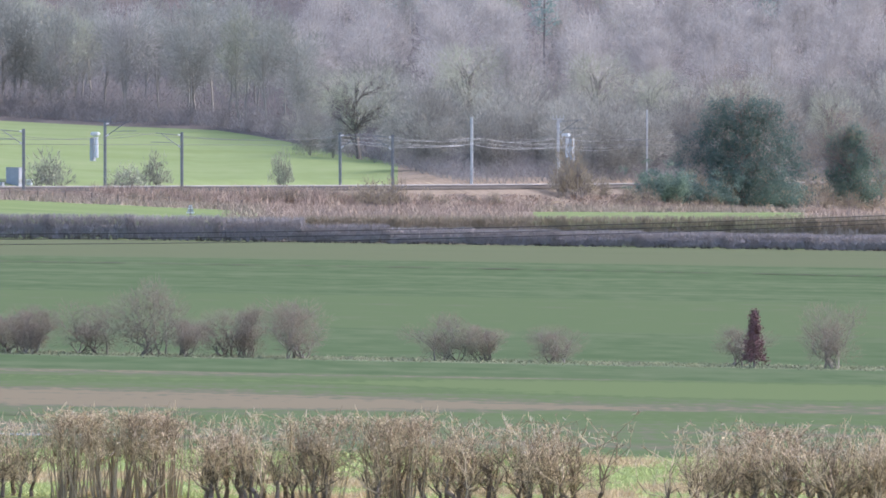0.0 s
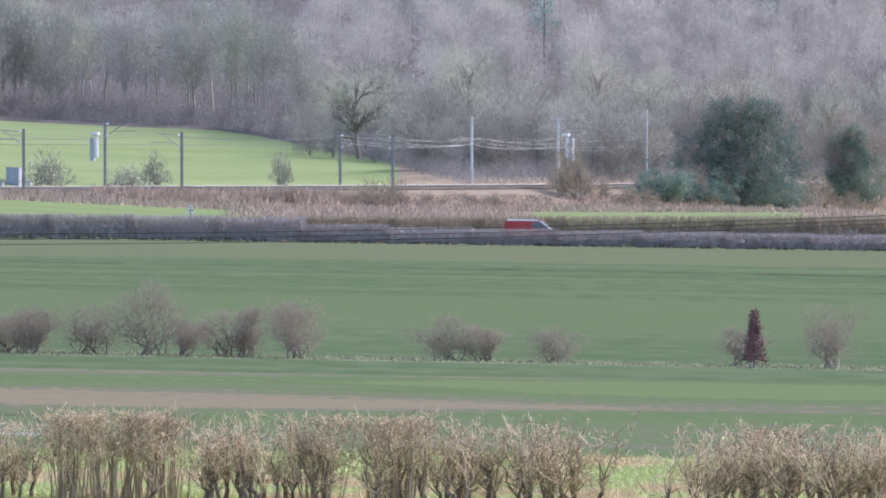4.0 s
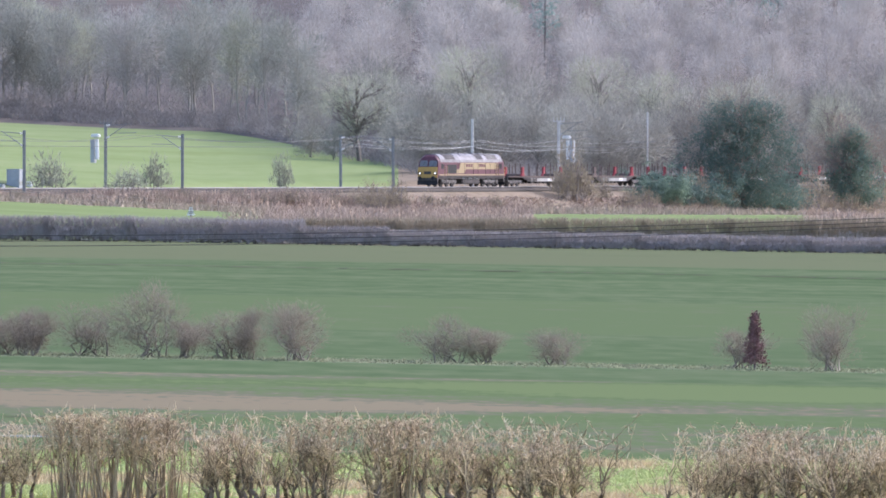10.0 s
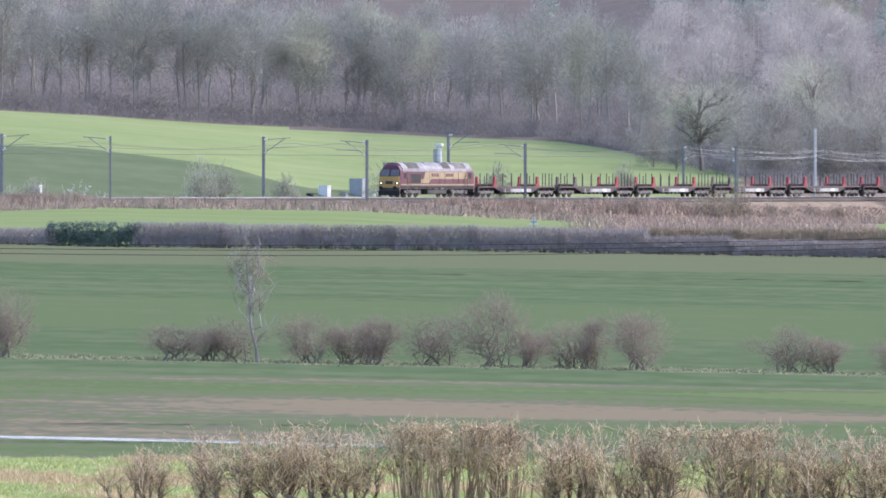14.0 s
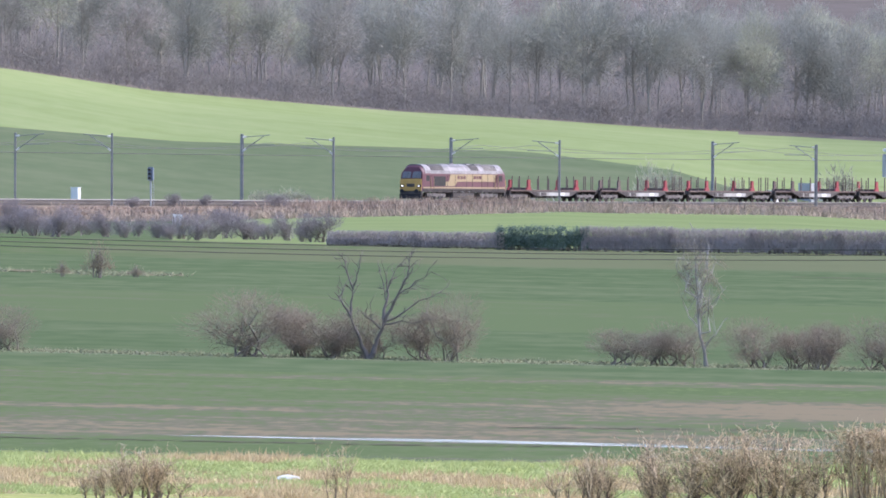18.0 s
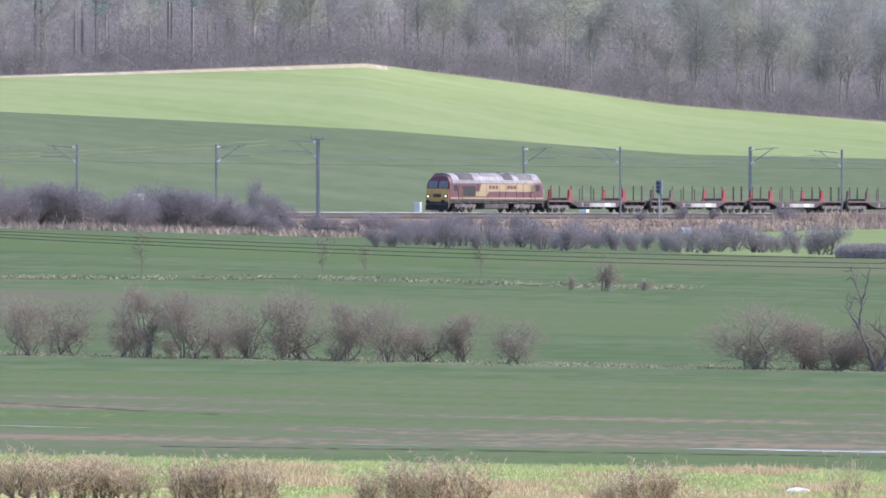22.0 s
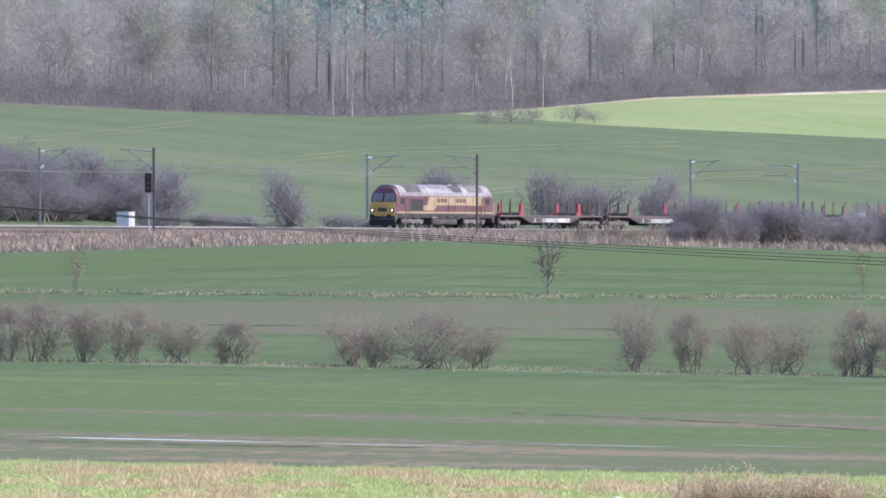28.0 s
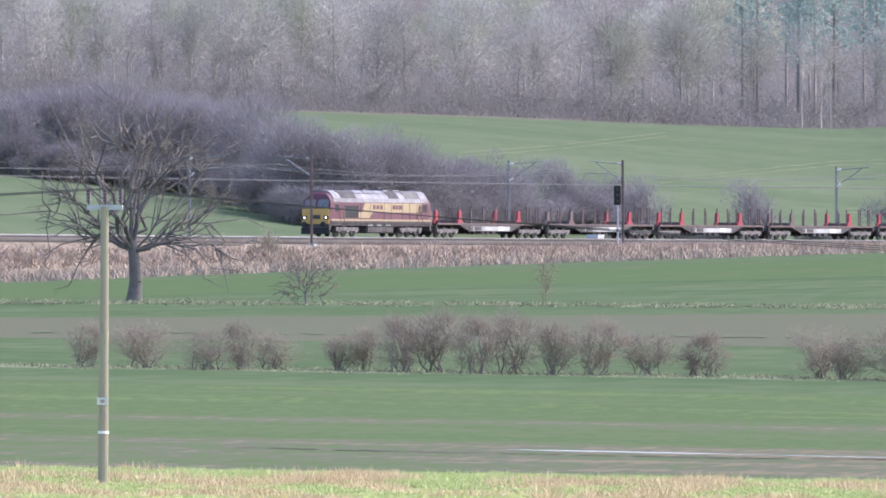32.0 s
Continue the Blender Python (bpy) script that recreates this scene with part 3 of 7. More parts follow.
def puffs(rng, centres, sizes, count, length, r, lift=0.5, loose=0.45, body=(0.0, 0.0, 0.0)):
    """Fine twigs in soft clumps round the centres: start, end, half-width and the way that each looks."""
    centres, sizes = np.asarray(centres, float), np.asarray(sizes, float)
    share = sizes ** 2
    pick = rng.choice(len(centres), count, p=share / share.sum())
    v = rng.normal(size=(count, 3))
    v /= np.linalg.norm(v, axis=1, keepdims=True)
    start = centres[pick] + v * (sizes[pick] * rng.random(count) ** 0.3)[:, None]
    whole = centres[pick] - np.asarray(body)
    whole /= np.linalg.norm(whole, axis=1, keepdims=True) + 1e-6
    out = v * 0.75 + whole * 0.5 + rng.normal(size=(count, 3)) * loose * 0.45
    out[:, 2] += 0.45
    way = v * 0.7 + whole * 0.35 + rng.normal(size=(count, 3)) * loose
    way[:, 2] += lift
    way /= np.linalg.norm(way, axis=1, keepdims=True)
    end = start + way * (length * rng.uniform(0.45, 1.4, count))[:, None]
    return start, end, np.full(count, r), out


def puff_tree(seed, h, w, base, count, twigs, r, trunk_r, puff=0.2, length=0.9, fork=0.8, poles=5):
    """A woodland tree: a trunk, limbs that reach into soft clumps of twigs; with the trunk alone as a third form."""
    rng = np.random.default_rng(seed)
    z = np.linspace(-0.3, h * fork, 6)
    wob = np.cumsum(rng.normal(size=(6, 2)) * h * 0.012, 0)
    pts = np.concatenate([wob - wob[0], z[:, None]], 1)
    rad = trunk_r * np.linspace(1.2, 0.3, 6)
    trunk = [pts[:-1], pts[1:], rad[:-1], rad[1:]]
    v = rng.normal(size=(count, 3))
    v /= np.linalg.norm(v, axis=1, keepdims=True)
    v *= rng.uniform(0.45, 0.95, (count, 1))
    mid = h * (1 + base) / 2
    tips = v * (w * 0.5 * (1 - puff), w * 0.5 * (1 - puff), h * (1 - base) * 0.5 * (1 - puff * 0.6)) + (0, 0, mid)
    t = np.clip((tips[:, 2] / h - 0.16) * rng.uniform(0.7, 0.95, count), base * 0.5, fork)
    root = np.stack([np.interp(t * h, z, pts[:, i]) for i in range(3)], 1)
    a, ea = fans(rng, root, tips, trunk_r * 0.5 * (1.15 - t), 3, 0.1, 0.05)
    n = count * poles
    pick = rng.integers(0, count, n)
    size = puff * w * rng.uniform(0.7, 1.25, count)
    end = tips[pick] + rng.normal(size=(n, 3)) * (size[pick] * 0.55)[:, None]
    start = ea[0][pick + count * rng.integers(1, 3, n)]
    b, eb = fans(rng, start, end, np.full(n, trunk_r * 0.1 + r * 0.4), 2, 0.1, 0.05)
    c = puffs(rng, tips, size, twigs, length, r, body=(0, 0, mid))
    wood = [np.concatenate([trunk[i], a[i], b[i]]) for i in range(4)]
    stout = [np.concatenate([trunk[i], a[i]]) for i in range(4)]
    return rods(*wood), faced(*c), rods(*stout)


def shrub_meshes(*args, **more):
    stem, twig = shrub_arrays(*args, **more)
    return fast_mesh("stem", *stem), fast_mesh("crown", *twig)


def shrub(seed, h, w, stems, twigs, r, bark, twig_mat, label, group="", name="shrub", category="shrub", **more):
    stem, twig = shrub_meshes(seed, h, w, stems, twigs, r, **more)
    ob = thing(name, label, category, group)
    part("stem", stem, bark, ob)
    part("crown", twig, twig_mat, ob)
    return ob


def tree_rods(seed, h, crown_w, crown_base, limbs, branches, twigs, r, trunk_r, droop=0.0, rough=0.06, fork=0.75, long=0.1):
    """Rods of trunk, limbs and branches, and the pointed twigs of a bare tree."""
    rng = np.random.default_rng(seed)
    n = 6
    z = np.linspace(-0.2, h * fork, n + 1)
    wob = np.cumsum(rng.normal(size=(n + 1, 2)) * h * 0.012, 0)
    pts = np.concatenate([wob - wob[0], z[:, None]], 1)
    rad = trunk_r * np.linspace(1, 0.25, n + 1)
    rad[0] *= 1.35
    trunk = [pts[:-1], pts[1:], rad[:-1], rad[1:]]

    def crown(count):
        v = rng.normal(size=(count, 3))
        v /= np.linalg.norm(v, axis=1, keepdims=True)
        v *= rng.uniform(0.5, 1.0, (count, 1)) ** 0.5
        v *= 1 + 0.18 * np.sin(4 * np.arctan2(v[:, 1], v[:, 0]) + seed)[:, None]
        mid = h * (1 + crown_base) / 2
        return v * (crown_w / 2, crown_w / 2, h * (1 - crown_base) / 2) + (wob[-1][0] * 0.5, wob[-1][1] * 0.5, mid)

    tips = crown(limbs)
    t = np.clip((tips[:, 2] / h - 0.18) * rng.uniform(0.6, 0.95, limbs), crown_base * 0.6, fork)
    root = np.stack([np.interp(t * h, z, pts[:, i]) for i in range(3)], 1)
    a, ea = fans(rng, root, tips, trunk_r * 0.45 * (1.15 - t), 4, 0.12 - droop, rough)
    m = limbs * branches
    pick, q = rng.integers(limbs // 2, len(ea[0]), m), rng.random(m)[:, None]
    root = ea[0][pick] * (1 - q) + ea[1][pick] * q
    tip = crown(m)
    far_off = np.linalg.norm(tip - root, axis=1, keepdims=True)
    tip = root + (tip - root) * np.minimum(1, 0.42 * crown_w / far_off)
    b, eb = fans(rng, root, tip, np.full(m, trunk_r * 0.07 + r), 3, 0.1, rough)
    c = needles(rng, eb, m * twigs, long * h ** 0.5 * 3 ** 0.5 * 1.2, r, 0.7, 0.3 - droop * 3, 0.7)
    wood = [np.concatenate([trunk[i], a[i], b[i]]) for i in range(4)]
    return wood, c, eb


def tree_meshes(*args, **more):
    wood, c, ec = tree_rods(*args, **more)
    return fast_mesh("trunk", *rods(*wood, n=5)), fast_mesh("crown", *spikes(*c))


def bare_tree(seed, h, crown_w, crown_base, limbs, branches, twigs, r, trunk_r, bark, twig_mat, label, name="tree", category="tree", group="", **more):
    trunk, crown = tree_meshes(seed, h, crown_w, crown_base, limbs, branches, twigs, r, trunk_r, **more)
    ob = thing(name, label, category, group)
    part("trunk", trunk, bark, ob)
    part("crown", crown, twig_mat, ob)
    return ob


def leaf_clumps(rng, centres, radius, each, size, body=None):
    """Many small folded leaves scattered round centres; with a body they look away from its middle."""
    n = len(centres) * each
    off = rng.normal(size=(n, 3)) * np.repeat(np.broadcast_to(radius, len(centres)), each)[:, None] * 0.55
    c = np.repeat(np.asarray(centres), each, 0) + off
    a = rng.normal(size=(n, 3))
    if body is None:
        b = np.cross(a, rng.normal(size=(n, 3)))
    else:
        out = off / (np.linalg.norm(off, axis=1, keepdims=True) + 1e-6) + 0.7 * (c - body) / np.abs(c - body).max()
        out += rng.normal(size=(n, 3)) * 0.35
        a = np.cross(a, out)
        b = np.cross(a, out)
    a /= np.linalg.norm(a, axis=1, keepdims=True)
    b /= np.linalg.norm(b, axis=1, keepdims=True)
    e = np.cross(a, b)
    s = size * rng.uniform(0.6, 1.4, n)[:, None]
    v = np.stack([c - a * s, c + b * s * 0.6 + e * s * 0.25, c + a * s, c - b * s * 0.6 + e * s * 0.25], 1).reshape(-1, 3)
    k = np.arange(n)[:, None] * 4
    return v, np.concatenate([k + np.array([[0, 1, 2]]), k + np.array([[0, 2, 3]])], 0)


def put(ob, where, turn=0.0, scale=1.0, wide=None):
    wide = scale if wide is None else wide
    sx, sy, sz = ob.scale
    return copy_thing(ob, Matrix.Translation(where) @ Matrix.Rotation(turn, 4, "Z") @ Matrix.Diagonal((wide / sx, wide / sy, scale / sz, 1)))


def place(ob, where, turn=0.0, scale=1.0, wide=None):
    wide = scale if wide is None else wide
    ob.matrix_basis = Matrix.Translation(where) @ Matrix.Rotation(turn, 4, "Z") @ Matrix.Diagonal((wide, wide, scale, 1))
    return ob


def scatter(makers, rows, seed, wide_of=None):
    """Sets the made things out one after another: the first use of each is the thing itself, the next are copies."""
    used, rng = set(), random.Random(seed)
    for row in rows:
        i, where, scale, wide = row
        ob = makers[i % len(makers)]
        if i % len(makers) in used:
            put(ob, where, rng.uniform(0, 6.28), scale, wide)
        else:
            used.add(i % len(makers))
            place(ob, where, rng.uniform(0, 6.28), scale, wide)


# ---- the hedge of the near pasture ----
M_THORN = blend("dark_thorn_trunk", [(0.131, 0.099, 0.076), (0.256, 0.193, 0.148)], 0.4, per=True, fine=0.05, detail=0.4)
# Palest tone paints the highlights along the shoots.
M_SHOOT = blend("brown_thorn_shoots", [(0.173, 0.131, 0.089), (0.385, 0.296, 0.193), (0.718, 0.562, 0.375)], 0.9, per=True, isle=0.7)
M_CANE = blend("tan_coppice_canes", [(0.20, 0.148, 0.095), (0.34, 0.26, 0.17), (0.50, 0.40, 0.27)], 0.9, per=True, isle=0.5)
M_CUT = blend("flailed_pale_wood", [(0.50, 0.39, 0.28), (0.80, 0.68, 0.53)], 0.3, isle=0.4)


def hawthorn(seed, canes=False):
    """A flailed thorn: few gnarled dark trunks that break up into boughs and an interlaced brush cut level, with pale
    broken ends on top; or a stool of straight tan canes that rise from the ground."""
    rng = np.random.default_rng(seed)
    h, w = 2.9, 2.6
    ob = thing("hazel_stool" if canes else "hawthorn_bush", "dense stool of straight tan stems cut level in the pasture hedge" if canes else "gnarled flailed hawthorn with dark trunks and pale broken twigs",
               "bush", "hawthorn hedge bushes")
    n = 26 if canes else int(rng.integers(2, 5))
    if canes:
        root = np.stack([rng.normal(size=n) * 0.13 * w, rng.normal(size=n) * 0.1 * w, np.full(n, -0.06)], 1)
        head = root * (1.9, 1.6, 0) + np.stack([rng.normal(size=n) * 0.16, rng.normal(size=n) * 0.14, rng.uniform(0.62, 0.98, n) * h], 1)
        a, ea = fans(rng, root, head, rng.uniform(0.016, 0.032, n), 4, 0.0, 0.006)
    else:
        root = np.stack([np.linspace(-0.32, 0.32, n) * w + rng.normal(size=n) * 0.12, rng.normal(size=n) * 0.1 * w, np.full(n, -0.06)], 1)
        head = root + np.stack([rng.normal(size=n) * 0.16, rng.normal(size=n) * 0.14, rng.uniform(0.30, 0.44, n) * h], 1)
        a, ea = fans(rng, root, head, rng.uniform(0.055, 0.1, n), 5, 0.05, 0.06)
    # boughs that leave the trunks at wide angles
    m = n * (2 if canes else 14)
    pick, t = rng.integers(n * 2 if canes else n, len(ea[0]), m), rng.random(m)[:, None]
    start = ea[0][pick] * (1 - t) + ea[1][pick] * t
    tip = start + np.stack([rng.normal(size=m) * (0.26 if canes else 0.72), rng.normal(size=m) * 0.3, h * ((0.06 if canes else 0.2) + 0.48 * rng.random(m))], 1)
    tip[:, 2] = np.minimum(tip[:, 2], h * rng.uniform(0.86, 0.98, m))
    b, eb = fans(rng, start, tip, rng.uniform(0.012, 0.028, m), 4, 0.0, 0.045)
    # interlaced twigs
    k = 200 if canes else 230
    pick, t = rng.integers(0, len(eb[0]), k), rng.random(k)[:, None]
    start = eb[0][pick] * (1 - t) + eb[1][pick] * t
    tip = start + np.stack([rng.normal(size=k) * 0.36, rng.normal(size=k) * 0.26, rng.uniform(-0.12, 0.7, k)], 1)
    tip[:, 2] = np.minimum(tip[:, 2], h * rng.uniform(0.88, 1.0, k))
    c, ec = fans(rng, start, tip, np.full(k, 0.0105), 3, 0.0, 0.06)
    d = needles(rng, ec, 620, 0.19, 0.0075, 0.9, 0.25, 0.2)
    for j in range(n):
        part("cane" if canes else "trunk", fast_mesh("trunk", *rods(*[q[j::n] for q in a], n=4 if canes else 6)), M_CANE if canes else M_THORN, ob)
    part("bough", fast_mesh("bough", *rods(*b, n=4)), M_CANE if canes else M_SHOOT, ob)["kind"] = "stuff"
    part("brush", fast_mesh("brush", *rods(*c, n=3)), M_SHOOT, ob)["kind"] = "stuff"
    part("crown", fast_mesh("crown", *slivers(d[0], d[1], d[2] * 1.3)), M_TWIG_PALE, ob)
    k = 70
    pick = rng.choice(np.where(ec[1][:, 2] > 0.6 * h)[0], k)
    way = np.stack([rng.normal(size=k) * 0.4, rng.normal(size=k) * 0.3, rng.uniform(-0.2, 1.1, k)], 1)
    part("broken_wood", fast_mesh("broken_wood", *rods(ec[0][pick], ec[0][pick] + way * rng.uniform(0.08, 0.3, (k, 1)), 0.011, 0.006, 4)), M_CUT, ob, "pale broken twig ends")["kind"] = "stuff"
    return ob


HEDGE = [hawthorn(10 + i, i == 5) for i in range(6)]
hedge_rows = []
rng = random.Random(4)
HEDGE_TOP = ((-1190, 1.5), (-1050, 1.9), (-900, 2.4), (-200, 2.5), (60, 2.55), (120, 2.8), (240, 2.75), (430, 2.3), (520, 2.5), (1000, 2.5))


def hedge_run(u0, u1, step, d):
    u = u0
    while u < u1:
        s = float(tab(u, HEDGE_TOP)) * rng.uniform(1.0, 1.09) / 2.9
        if u < -690 and u > -790 and rng.random() < 0.5:
            u += step
            continue
        cane = rng.random() < (0.75 if -700 < u < -520 or -260 < u < -60 else 0.08)
        kind = 5 if cane else rng.randrange(5)
        hedge_rows.append((kind, far(u, d + rng.uniform(-1.2, 1.2)), s, s * rng.uniform(0.95, 1.2)))
        u += step * rng.uniform(0.75, 1.25)


hedge_run(-1170, 110, 35, 451)
hedge_run(440, 1000, 35, 449)
for u in (120, 165, 200, 235):
    hedge_rows.append((1 + u % 3, far(u, 450.5), 2.75 / 2.9, 1.0))
for u0, u1 in ((-3160, -2835), (-2775, -2590), (-2440, -2240), (-2025, -1885)):
    u = u0
    while u < u1:
        tall = 1.15 + 0.5 * noise.noise((u / 70, 3, 0)) + 0.35 * min(1, (u - u0) / 40, (u1 - u) / 40)
        hedge_rows.append((rng.randrange(5), far(u, 447 + rng.uniform(-1.2, 1.2)), tall / 2.85, tall / 2.9 * 1.15))
        u += rng.uniform(15, 24)
hedge_rows.append((2, far(-1590, 452), 0.62, 0.35))
scatter(HEDGE, hedge_rows, 5)

# ---- bushes along the middle ditch ----
M_STEM = blend("dark_bush_stems", [(0.183, 0.163, 0.146), (0.287, 0.254, 0.218)], 0.8, per=True)
M_HAZE = blend("fine_mauve_brown_twigs", [(0.234, 0.194, 0.154), (0.319, 0.266, 0.206)], 1.5, per=True, thin=0.35)


def vase(seed, h, w, name, label, mat=None, group="ditch bushes", thick=1.0, stem_mat=None):
    """Dark stems that fan out of a narrow foot and end in a soft, uneven haze of fine twigs."""
    rng = np.random.default_rng(seed)
    ob = thing(name, label, "bush", group)
    n = 10
    root = np.stack([rng.normal(size=n) * 0.12 * w, rng.normal(size=n) * 0.1 * w, np.full(n, -0.05)], 1)
    side = np.linspace(-0.4, 0.4, n) + rng.normal(size=n) * 0.06
    tip = np.stack([side * w, rng.uniform(-0.32, 0.32, n) * w, h * (0.8 - 1.5 * side ** 2) * rng.uniform(0.68, 1.08, n)], 1)
    a, ea = fans(rng, root, tip, rng.uniform(0.02, 0.045, n) * thick, 5, -0.02, 0.04)
    m = 120
    pick, t = rng.integers(n, len(ea[0]), m), rng.random(m)[:, None]
    start = ea[0][pick] * (1 - t) + ea[1][pick] * t
    end = start + np.stack([rng.normal(size=m) * 0.13 * w, rng.normal(size=m) * 0.1 * w, h * rng.uniform(-0.02, 0.28, m)], 1)
    end[:, 2] = np.minimum(end[:, 2], h * (1 - 1.3 * (end[:, 0] / w) ** 2) * rng.uniform(0.82, 1.0, m))
    b, eb = fans(rng, start, end, np.full(m, 0.0105 * thick), 3, 0.0, 0.06)
    low = np.stack([rng.uniform(-0.3, 0.3, 6) * w, rng.uniform(-0.25, 0.25, 6) * w, h * rng.uniform(0.15, 0.4, 6)], 1)
    c = puffs(rng, np.concatenate([tip, end[:16], low]), np.concatenate([np.full(n, 0.2 * w), np.full(16, 0.13 * w), np.full(6, 0.17 * w)]) * rng.uniform(0.8, 1.2, n + 22), 3600, 0.1 * h,
              0.0058 * thick, 0.45, 0.5, (0, 0, h * 0.4))
    d = needles(rng, eb, 900, 0.1 * h, 0.0065 * thick, 0.7, 0.2, 0.3)
    part("stem", fast_mesh("stem", *rods(*[np.concatenate([a[i], b[i]]) for i in range(4)])), stem_mat or M_STEM, ob)
    part("crown", fast_mesh("crown", *joined([faced(*c), slivers(d[0], d[1], d[2])])), mat or M_HAZE, ob)
    return ob


BUSH = [vase(40 + i, 3.0, 2.7, "ditch_bush", "bare grey-brown bush on the ditch between fields") for i in range(5)]
NARROW = [vase(60 + i, 3.0, 1.9, "upright_bush", "upright bare bush with many stems on the ditch") for i in range(3)]
bush_rows, narrow_rows = [], []
for u, tall, broad in ((-770, 70, 90), (-729, 82, 70), (-628, 90, 100), (-522, 128, 95), (-464, 72, 80), (-392, 78, 90), (-345, 88, 60), (-258, 108, 115), (6, 82, 85), (70, 62, 70),
                       (200, 62, 90), (520, 75, 80), (686, 108, 90), (-1030, 62, 90), (-985, 76, 90), (-846, 84, 95), (-737, 78, 60), (-1090, 68, 100), (-1740, 110, 130), (-1655, 95, 100), (-1590, 85, 100), (-1540, 80, 90),
                       (-1430, 95, 100), (-1385, 112, 90), (-2840, 122, 70), (-2740, 126, 110), (-2655, 105, 90), (-2560, 122, 110), (-2480, 112, 90), (-2405, 102, 80), (-2330, 70, 90),
                       (-2275, 88, 70), (-2180, 82, 75), (-3600, 102, 130), (-3520, 80, 90), (-3240, 117, 90), (-3140, 112, 60), (-3040, 108, 85), (-2965, 98, 90),
                       (-4352, 102, 60), (-4282, 112, 95), (-4207, 92, 60), (-4137, 102, 70), (-4047, 82, 90), (-3947, 78, 75), (-3742, 88, 100), (-3695, 70, 60), (-5040, 82, 55), (-4938, 84, 105), (-4822, 72, 85),
                       (-4767, 84, 55), (-4707, 64, 85), (-4587, 62, 60), (-4547, 82, 45), (-4487, 98, 65), (-4418, 124, 100)):
    where = far(u, 688 + rng.uniform(-2, 2))
    tall, broad = tall / 40.6, broad / 40.6 * (1.1 if -3100 < u < -1300 else 1.0)
    if broad < 1.9:
        narrow_rows.append((len(narrow_rows), where, tall / 2.85, broad / 1.45))
    else:
        bush_rows.append((len(bush_rows), where, tall / 2.85, broad / 1.9))
for lo, hi, step, tall in ((-2860, -2280, 95, 1.6), (-1750, -1500, 80, 1.5)):
    u = lo
    while u < hi:                       # lower growth between the bushes
        s = tall * rng.uniform(0.55, 1.1) / 2.85
        bush_rows.append((len(bush_rows), far(u, 688 + rng.uniform(-2, 2)), s, s * rng.uniform(1.1, 1.6)))
        u += step * rng.uniform(0.7, 1.3)
scatter(BUSH, bush_rows, 6), scatter(NARROW, narrow_rows, 7)

# ---- single trees ----
M_DEADWOOD = blend("dark_dead_wood", [(0.111, 0.098, 0.091), (0.182, 0.163, 0.150)], 0.8, fine=0.1, detail=0.4)


def spreading_tree(seed, name, label, h, w, trunk_h, trunk_r, limbs, branches, twigs, r, bark, twig_mat, droop=70, flat=0.35, fork=0.35):
    """A short trunk with limbs that fan out wide, each forking again."""
    rng = np.random.default_rng(seed)
    ob = thing(name, label, "tree")
    z = np.linspace(-0.2, trunk_h, 4)
    wob = np.cumsum(rng.normal(size=(4, 2)) * trunk_h * 0.03, 0)
    pts = np.concatenate([wob - wob[0], z[:, None]], 1)
    rad = trunk_r * np.array([1.35, 1.0, 0.9, 0.75])
    trunk = [pts[:-1], pts[1:], rad[:-1], rad[1:]]
    lean = np.radians(np.linspace(-droop, droop, limbs) + rng.normal(size=limbs) * 6)
    out = rng.uniform(0.82, 1.0, limbs)
    tips = np.stack([np.sin(lean) / math.sin(radians(max(droop, 60))) * w / 2 * out, rng.normal(size=limbs) * w * flat * 0.4 * np.cos(lean * 0.8), trunk_h * 0.8 + np.cos(lean) * (h - trunk_h * 0.8) * out], 1)
    t = np.clip(0.45 + 0.55 * np.cos(lean) * rng.uniform(0.6, 1.1, limbs), fork, 1.0)
    root = np.stack([np.interp(t * trunk_h, z, pts[:, i]) for i in range(3)], 1)
    a, ea = fans(rng, root, tips, trunk_r * rng.uniform(0.18, 0.38, limbs), 6, 0.04, 0.045)
    n = limbs * branches
    pick, q = rng.integers(limbs, len(ea[0]), n), rng.random(n)[:, None]
    root = ea[0][pick] * (1 - q) + ea[1][pick] * q
    way = ea[2][pick] + rng.normal(size=(n, 3)) * 0.6
    b, eb = fans(rng, root, root + way * (h * rng.uniform(0.08, 0.26, n))[:, None], np.full(n, trunk_r * 0.09 + r), 3, 0.05, 0.06)
    c = needles(rng, eb, n * twigs, 0.075 * h, r, 0.6, 0.1, 0.5)
    part("trunk", fast_mesh("trunk", *rods(*[np.concatenate([trunk[i], a[i], b[i]]) for i in range(4)], n=6)), bark, ob)
    part("crown", fast_mesh("crown", *spikes(*c)), twig_mat, ob)
    return ob


